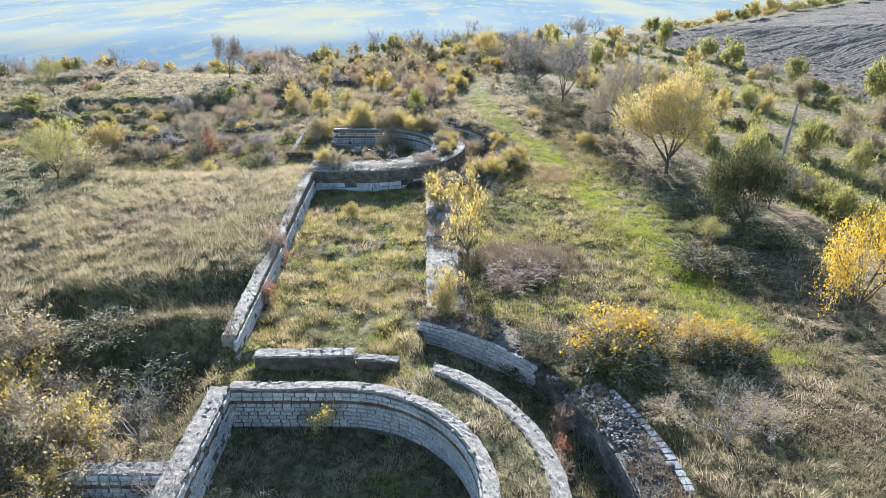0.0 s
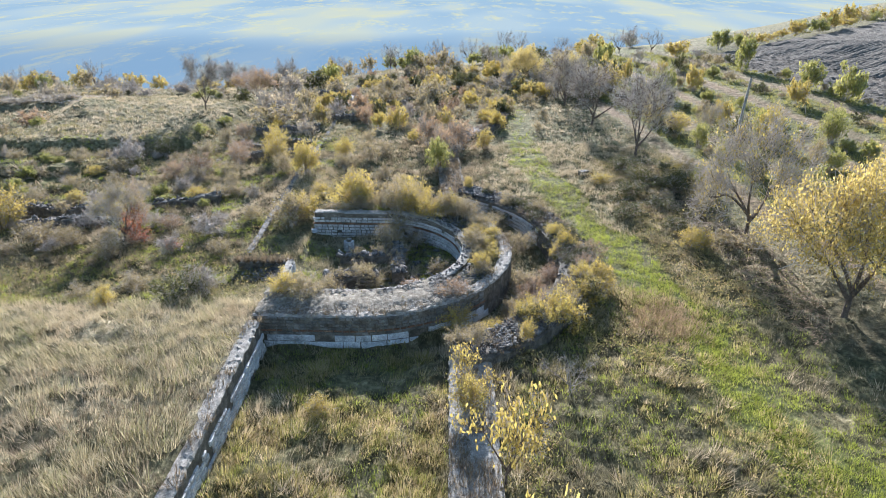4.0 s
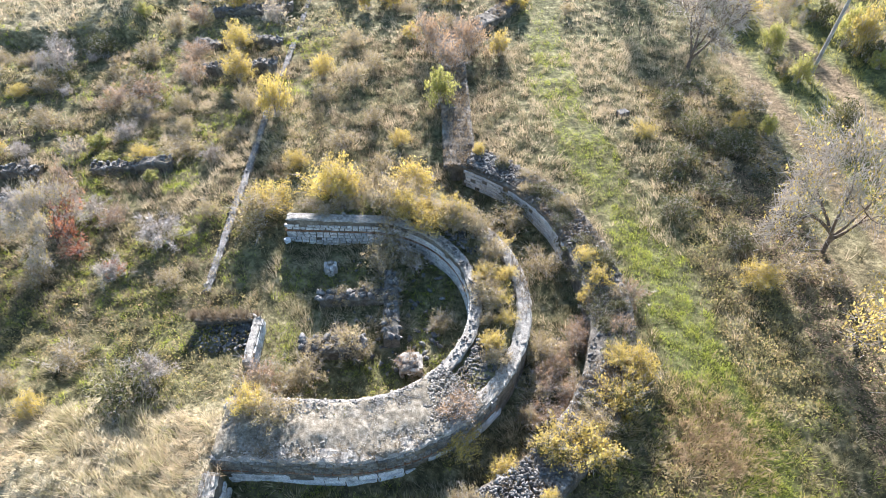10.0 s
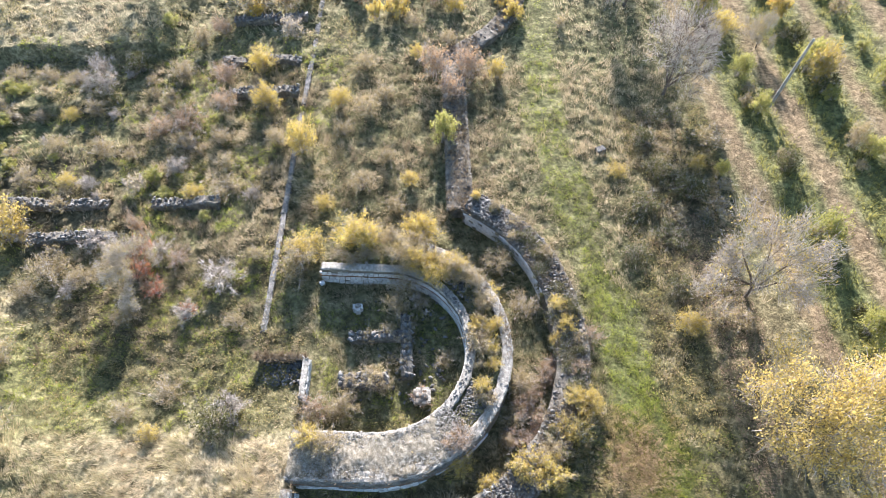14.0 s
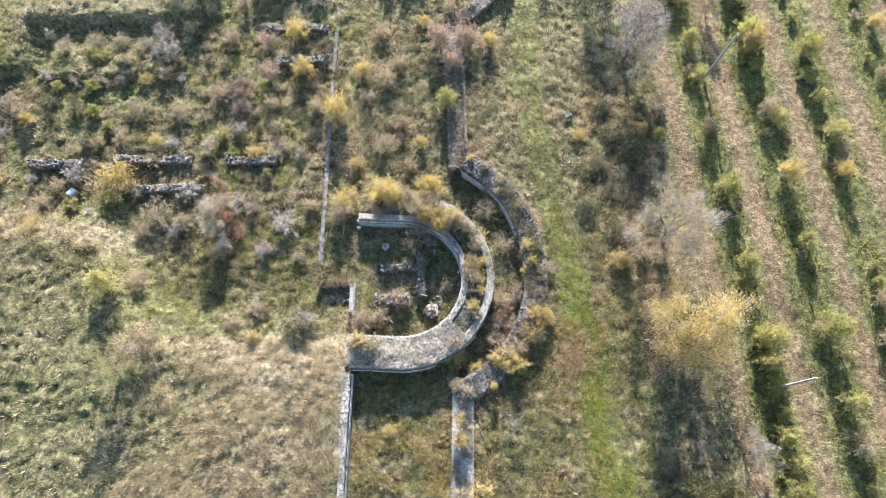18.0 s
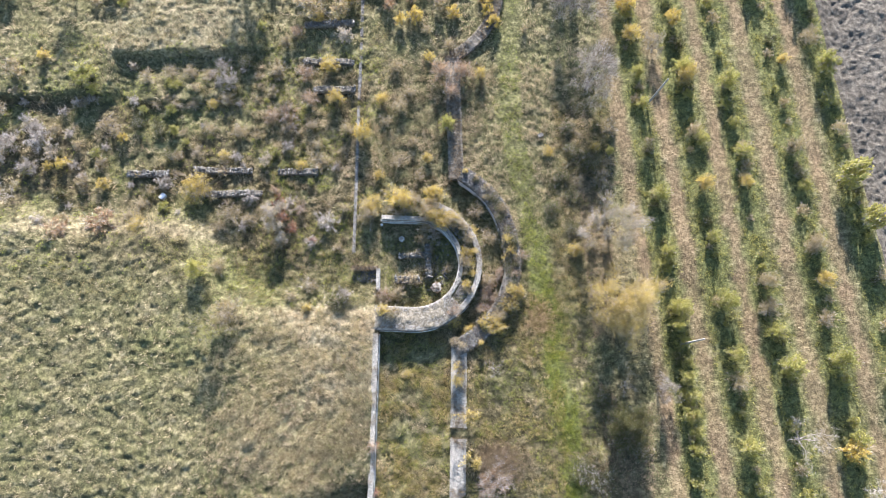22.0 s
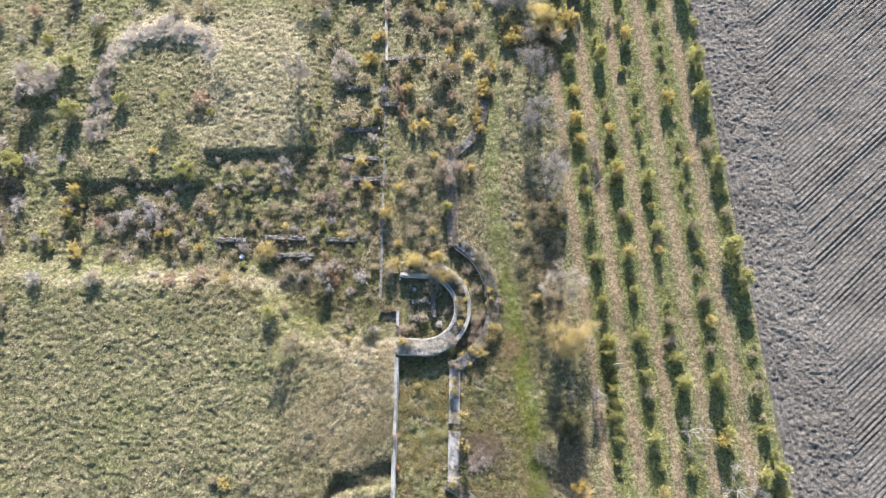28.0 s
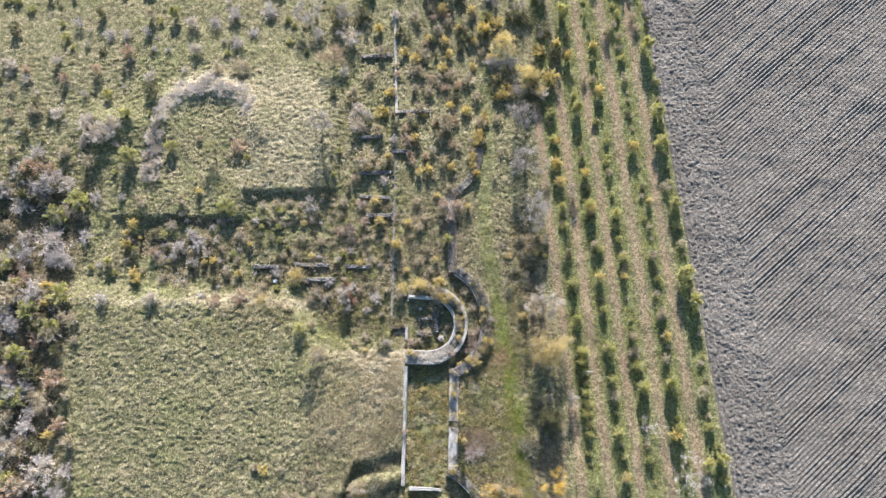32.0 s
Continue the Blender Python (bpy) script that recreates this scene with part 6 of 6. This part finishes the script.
a = rng.uniform(0, 2 * math.pi, len(p))
d1 = np.stack([np.cos(a), np.sin(a), rng.normal(size=len(p)) * 0.18], 1) * 0.033
d2 = np.stack([-np.sin(a), np.cos(a), rng.normal(size=len(p)) * 0.18], 1) * 0.024
tagged(new("fallen_leaves", leaf_mesh("fallen_leaves", np.stack([p - d1, p + d2, p + d1, p - d2], 1).reshape(-1, 3), LITTER)), "scattered brown and yellow fallen leaves", "leaves", kind="stuff")


# ---- things in the ruins ----
def crumbled_top(name, room, r0, r1, a0, a1, west, z, mat, label):
    """The worn, gravelly fill between two curved walls."""
    cx, cy = ROOMS[room][:2]
    mid = arc(cx, cy, 1.0, a0, a1, 0.016)
    spine = [((q[0] - cx), (q[1] - cy)) for q in mid]
    rng = np.random.default_rng(4)
    verts, cols = [], 16
    stations = [(cx - west * k / 40, cy, (0.0, -1.0)) for k in range(40, 0, -1)] if west else []
    stations += [(cx, cy, d) for d in spine]
    for ox, oy, d in stations:
        for j in range(cols + 1):
            r = r0 + (r1 - r0) * j / cols
            x, y = ox + d[0] * r, oy + d[1] * r
            hump = math.sin(math.pi * j / cols) - 1.6 * (j in (0, cols))
            verts.append((x, y, z + 0.05 * hump + 0.10 * (float(rough(x, y, 0.7)) - 0.5) + 0.09 * (float(rough(x + 7, y, 0.25)) - 0.5) + 0.025 * rng.uniform(-1, 1)))
    w = cols + 1
    faces = [(k * w + j, k * w + j + 1, (k + 1) * w + j + 1, (k + 1) * w + j) for k in range(len(stations) - 1) for j in range(cols)]
    return tagged(new(name, mesh_of(name, verts, faces, mat, True)), label, "wall top", kind="structure")


GRAVEL = masonry_material("crumbled_mortar", (0.12, 0.10, 0.07), (0.26, 0.23, 0.175), (0.48, 0.435, 0.35), 6.0, 0.05)
crumbled_top("wall_top_fill", 1, R_IN + 0.06, R_OUT - 0.03, -90, -42, 3.28, 0.88, GRAVEL, "broad crumbled wall top of pale mortar and gravel")


def ring_spots(room, r0, r1, a0, a1, count, z, seed, west=0.0):
    """Spots between two radii; with a negative first one, across the outer ring wall."""
    rng = np.random.default_rng(seed)
    cx, cy = ROOMS[room][:2]
    a, r = np.radians(rng.uniform(a0, a1, count)), rng.uniform(r0, r1, count)
    if r0 < 0:
        r = r + ring_mid(room, np.degrees(a))
    straight = [(cx - west * rng.random(), cy - rng.uniform(r0, r1), z) for _ in range(round(count * west / 6))]
    return [(cx + q * math.cos(b), cy + q * math.sin(b), z) for q, b in zip(r, a)] + straight


def heap(name, label, spots, low, high, mat, seed):
    rng = np.random.default_rng(seed)
    ob = rubble(name, spots, rng.uniform(low, high, len(spots)), mat, None, seed, label)
    return tagged(ob, category="rubble", kind="stuff")


heap("rubble_heap", "heap of loose grey stones on the wall", ring_spots(1, 4.6, 5.6, -40, -20, 210, 0.70, 1), 0.12, 0.34, RUBBLE, 1)
heap("edge_stones", "row of loose stones along the inner wall edge", ring_spots(1, 4.1, 4.4, -90, 60, 110, 0.86, 2), 0.12, 0.28, RUBBLE, 2)
heap("gravel_stones", "small pale stones strewn over the wall top", ring_spots(1, 4.15, 6.1, -90, -40, 1900, 0.90, 3, 3.2), 0.03, 0.13, CAP, 3)
for k, (room, a0, a1, count, z) in enumerate(((1, -62, -34, 900, 0.50), (1, 44, 66, 560, 0.50), (0, 0, 31, 700, 0.12), (0, 31, 44, 330, -0.16), (1, -32, 42, 420, 0.44))):
    heap("rubble_heap", "pile of broken grey stones on the collapsed wall", ring_spots(room, 0.12 - RING_WIDE[room] / 2, RING_WIDE[room] / 2 - 0.12, a0, a1, count, z, 40 + k), 0.09, 0.33, RUBBLE, 40 + k)
heap("pit_stones", "dark loose stones in a shallow pit", [(x, y, height(x, y) + 0.05) for x, y in zip(np.random.default_rng(5).uniform(-10.4, -8.3, 190), np.random.default_rng(6).uniform(41.2, 42.3, 190))], 0.1, 0.3, RUBBLE, 5)
heap("floor_stones", "fallen stones on the sunken floor", [(x, y, height(x, y)) for x, y in zip(np.random.default_rng(7).uniform(-6.6, -1.6, 120), np.random.default_rng(8).uniform(40.4, 46.2, 120))], 0.12, 0.4, RUBBLE, 7)
heap("terrace_stones", "loose stones among terrace weeds", ring_spots(1, 4.6, 5.7, 25, 50, 90, 0.74, 9), 0.12, 0.35, RUBBLE, 9)
for k, (a, b, t, z) in enumerate([((-6.2, 43.8), (-3.5, 44.1), 0.5, 0.05), ((-3.65, 44.9), (-3.35, 41.9), 0.55, 0.15), ((-6.4, 41.5), (-4.3, 41.7), 0.7, 0.15)]):
    wall("inner_rubble_wall_%d" % (k + 1), "collapsed low wall of dark rubble inside the room", dense([a, b], 0.4), t, -0.8, z, 80 + k, MORTAR, 190, 0.26, 0.2, RUBBLE)


# ---- masonry pieces ----
def block_mesh(name, seed, mat):
    """One squared stone: unit size, its face at y = 1, with worn chamfers."""
    rng = random.Random(seed)
    c, j = 0.07, lambda: rng.uniform(-0.025, 0.025)
    back = [(-0.5, 0, -0.5), (0.5, 0, -0.5), (0.5, 0, 0.5), (-0.5, 0, 0.5)]
    rim = [(x + j(), 0.8, z + j()) for x, _, z in back]
    face = [(x * (1 - 2 * c) + j(), 1 + j(), z * (1 - 3 * c) + j()) for x, _, z in back]
    quad = lambda a, b: [(a + k, a + (k + 1) % 4, b + (k + 1) % 4, b + k) for k in range(4)]
    return mesh_of(name, back + rim + face, quad(0, 4) + quad(4, 8) + [(8, 9, 10, 11)], mat)


BLOCKS = [block_mesh("block", k, BLOCK) for k in range(6)]
BRICKS = [block_mesh("brick", 20 + k, RED_BRICK) for k in range(4)]
SLABS = [block_mesh("plaster_slab", 30 + k, PLASTER) for k in range(3)]
COPING = masonry_material("grey_coping", (0.24, 0.25, 0.265), (0.38, 0.395, 0.42), (0.52, 0.54, 0.57), 2.0, 0.3)
COPES = [block_mesh("coping_stone", 40 + k, COPING) for k in range(4)]
STUMPS = [block_mesh("block", 50 + k, CAP) for k in range(4)]
WEATHERED = masonry_material("weathered_blocks", (0.13, 0.125, 0.112), (0.26, 0.25, 0.228), (0.44, 0.425, 0.395), 1.6, 0.35)
OLD_BLOCKS = [block_mesh("block", 60 + k, WEATHERED) for k in range(5)]
LAID, EXTRA = {}, {}


def lay(root, line, offset, out, rows, seed, gaps=0.03, top_gaps=0.0, deep=0.10):
    """Courses of stones on one face of a wall. rows: from the bottom, (height of the course, length of a stone, meshes); out: +1 or -1."""
    rng = random.Random(seed)
    line = dense(line, 0.12)
    p, n = np.array(line), sides(line)
    run = np.concatenate([[0], np.cumsum(np.linalg.norm(np.diff(p, axis=0), axis=1))])
    z = rows[0]
    for row, (tall, long, kinds) in enumerate(rows[1:]):
        at = rng.uniform(-0.5, 0) * long
        while at < run[-1]:
            w = long * rng.uniform(0.75, 1.25)
            mid = min(max(at + w / 2, 0.02), run[-1] - 0.02)
            at += w
            last = row >= len(rows) - 3
            if rng.random() < gaps + (top_gaps if last else 0):
                continue
            q = np.array([np.interp(mid, run, p[:, 0]), np.interp(mid, run, p[:, 1])])
            m = np.array([np.interp(mid, run, n[:, 0]), np.interp(mid, run, n[:, 1])])
            m = m / np.linalg.norm(m) * out
            t = np.array([m[1], -m[0]])
            depth = deep + rng.uniform(0, 0.02)
            joint = 0.006 if kinds is SLABS else 0.036
            o = q + m * (offset - deep + 0.035)
            mat = Matrix(((t[0] * (w - joint), m[0] * depth, 0, o[0]), (t[1] * (w - joint), m[1] * depth, 0, o[1]), (0, 0, tall - (0.030 if tall > 0.1 else 0.012), z + tall / 2 + rng.uniform(-0.004, 0.004)), (0, 0, 0, 1)))
            me = rng.choice(kinds)
            count = LAID.get(root.name, 0)
            LAID[root.name] = count + 1
            if count >= 300:
                EXTRA.setdefault((root.name, me.materials[0].name), []).append((me, mat))
                continue
            ob = new(me.name.split(".")[0], me)
            ob.parent = root
            ob.matrix_basis = mat
        z += tall


B, R, S = BLOCKS, BRICKS, SLABS
tall = lambda n, h=0.145, w=0.29: [(h, w, B)] * n
root = WALLS["room_wall_inner_1"][0]
lay(root, d_line(0, R_IN + 0.22, a0=-5, west=3.6), 0.22, 1, [-0.92] + tall(6) + [(0.05, 0.3, R)] * 2 + tall(2), 1, 0.004)
lay(WALLS["room_wall_west"][0], [(-6.75, 16.0), (-6.75, 11.0)], 0.30, 1, [-0.92] + tall(6) + [(0.05, 0.3, R)] * 2 + tall(2), 2, 0.15)
ring = WALLS["ring_wall_1"]
lay(ring[0], ring_line(0, 43, 75), RING_WIDE[0] / 2, 1, [-0.9] + tall(6, 0.165, 0.31), 3, 0.01)
lay(ring[0], ring_line(0, 3, 31), RING_WIDE[0] / 2, 1, [-0.9] + [(0.12, 0.24, OLD_BLOCKS)] * 8, 12, 0.05)
lay(ring[0], ring_line(0, 2, 29), RING_WIDE[0] / 2, -1, [0.05, (0.17, 0.27, COPES)], 4, 0.05, 0, 0.24)
root = WALLS["room_wall_outer_2"][0]
lay(root, d_line(1, R_OUT - 0.26, a1=-38, north=False), 0.26, -1, [-0.45, (0.29, 0.75, S), (0.27, 0.6, S), (0.13, 0.28, OLD_BLOCKS), (0.07, 0.3, R), (0.13, 0.26, OLD_BLOCKS), (0.12, 0.24, OLD_BLOCKS), (0.14, 0.27, OLD_BLOCKS), (0.12, 0.24, OLD_BLOCKS)], 5, 0.05, 0.25)
root = WALLS["room_wall_inner_2"][0]
lay(root, d_line(1, R_IN + 0.22, a0=-25), 0.22, 1, [-0.52] + tall(5, 0.15, 0.27) + [(0.05, 0.3, R)] * 2 + tall(2, 0.14, 0.27), 6, 0.04)
lay(WALLS["wall_left"][0], [(left_wall(36.4), 36.4), (left_wall(19.0), 19.0)], 0.25, 1, [-0.42] + tall(4, 0.2, 0.36), 7, 0.1)
ring = WALLS["ring_wall_2"]
lay(ring[0], ring_line(1, 25, 66), RING_WIDE[1] / 2, 1, [-0.6] + tall(5, 0.18, 0.3), 8, 0.05)
lay(WALLS["wall_right_north"][0], [(right_wall(28.6), 28.62), (right_wall(28.6) + 1.4, 28.62)], 0.0, -1, [-0.45] + tall(3, 0.2, 0.28), 9)
lay(WALLS["room_wall_side"][0], [(-9.4, 12.85), (-7.06, 12.85)], 0.25, -1, [-0.92] + tall(6) + [(0.05, 0.3, R)] * 2 + tall(2), 10, 0.1)
lay(WALLS["stub_wall_east"][0], [(-8.1, 42.4), (-8.0, 40.5)], 0.14, 1, [-0.5] + tall(5, 0.17, 0.3), 11, 0.05)


for (owner, _), pieces in EXTRA.items():
    verts, faces = [], []
    for me, m in pieces:
        k0 = len(verts)
        verts += [tuple(m @ v.co) for v in me.vertices]
        faces += [tuple(k0 + i for i in f.vertices) for f in me.polygons]
    tagged(child("further_masonry", mesh_of("further_masonry", verts, faces, pieces[0][0].materials[0]), bpy.data.objects[owner]), kind="stuff")


# ---- odd things ----
def pole(x, y, tall, lean, turn, label):
    root = empty("utility_pole", label, "pole", "poles")
    out = [((0, 0, -0.3), (0, 0, tall * 0.5), 0.10, 0.09), ((0, 0, tall * 0.5), (0, 0, tall), 0.09, 0.075)]
    shaft = child("shaft", tubes("shaft", out, CONCRETE), root)
    bm = bmesh.new()
    bmesh.ops.create_cone(bm, cap_ends=True, segments=8, radius1=0.085, radius2=0.05, depth=0.08, matrix=Matrix.Translation((0, 0, tall + 0.03)))
    part("cap", bm, CONCRETE, shaft)
    root.matrix_basis = Matrix.Translation((x, y, height(x, y))) @ pose(0, 0, 0, 0, lean, turn)


pole(17.2, 60.0, 5.3, 4, 0, "leaning grey concrete pole beside the orchard lane")
pole(19.6, 36.7, 4.6, 5, 10, "short leaning grey pole among orchard weeds")


def stone_thing(name, x, y, size, mat, label, seed):
    rng = random.Random(seed)
    bm = bmesh.new()
    bmesh.ops.create_cube(bm, size=1)
    bmesh.ops.bevel(bm, geom=bm.edges[:], offset=0.05, segments=2, affect="EDGES")
    for v in bm.verts:
        v.co = Vector((v.co.x * size[0], v.co.y * size[1], v.co.z * size[2])) * (1 + rng.uniform(-0.08, 0.08))
    me = bpy.data.meshes.new(name)
    bm.to_mesh(me)
    bm.free()
    me.materials.append(mat)
    ob = tagged(new(name, me), label, "stone")
    ob.matrix_world = Matrix.Translation((x, y, height(x, y) + size[2] * 0.38)) @ pose(0, 0, 0, rng.uniform(-6, 6), rng.uniform(-6, 6), rng.uniform(0, 90))
    return ob


stone_thing("boulder", 6.8, 56.3, (0.52, 0.4, 0.3), RUBBLE, "dark grey boulder lying in grass", 1)
stone_thing("white_stone_block", -29.7, 49.0, (0.6, 0.5, 0.55), PLASTER, "white squared stone block among scrub", 2)
stone_thing("white_stone_block", -8.05, 46.75, (0.22, 0.2, 0.17), PLASTER, "small white block at the wall foot", 3)
def pier(x, y, wide, courses, label, seed, stones=STUMPS):
    """The stump of a pier: squared stones in rough courses, set round a rubble heart."""
    rng = random.Random(seed)
    root = empty("ruined_pier", label, "pier")
    rubble("heart", [(rng.uniform(-0.32, 0.32) * wide, rng.uniform(-0.32, 0.32) * wide, 0.17 * k - 0.04) for k in range(courses) for _ in range(9)], [wide * 0.85] * courses * 9, CAP, root, seed)
    for k in range(courses):
        for j in range(4):
            if rng.random() < 0.12 + 0.4 * (k == courses - 1):
                continue
            for side in (-1, 1):
                ob = new("block", rng.choice(stones))
                ob.parent = root
                ob.matrix_basis = pose(0, 0, 0, 0, 0, 90 * j + rng.uniform(-4, 4)) @ Matrix.Translation((side * wide * 0.22, wide * 0.36, 0.17 * k)) @ Matrix.Diagonal((wide * 0.42, 0.15, 0.155, 1))
    root.matrix_basis = Matrix.Translation((x, y, height(x, y) + 0.05)) @ pose(0, 0, 0, 0, 0, rng.uniform(0, 20))


pier(-6.1, 45.5, 0.27, 4, "stump of a pale stone pier in the room", 4, BLOCKS)
pier(-2.6, 41.0, 0.7, 3, "crumbling stone pier overgrown with weeds", 5)
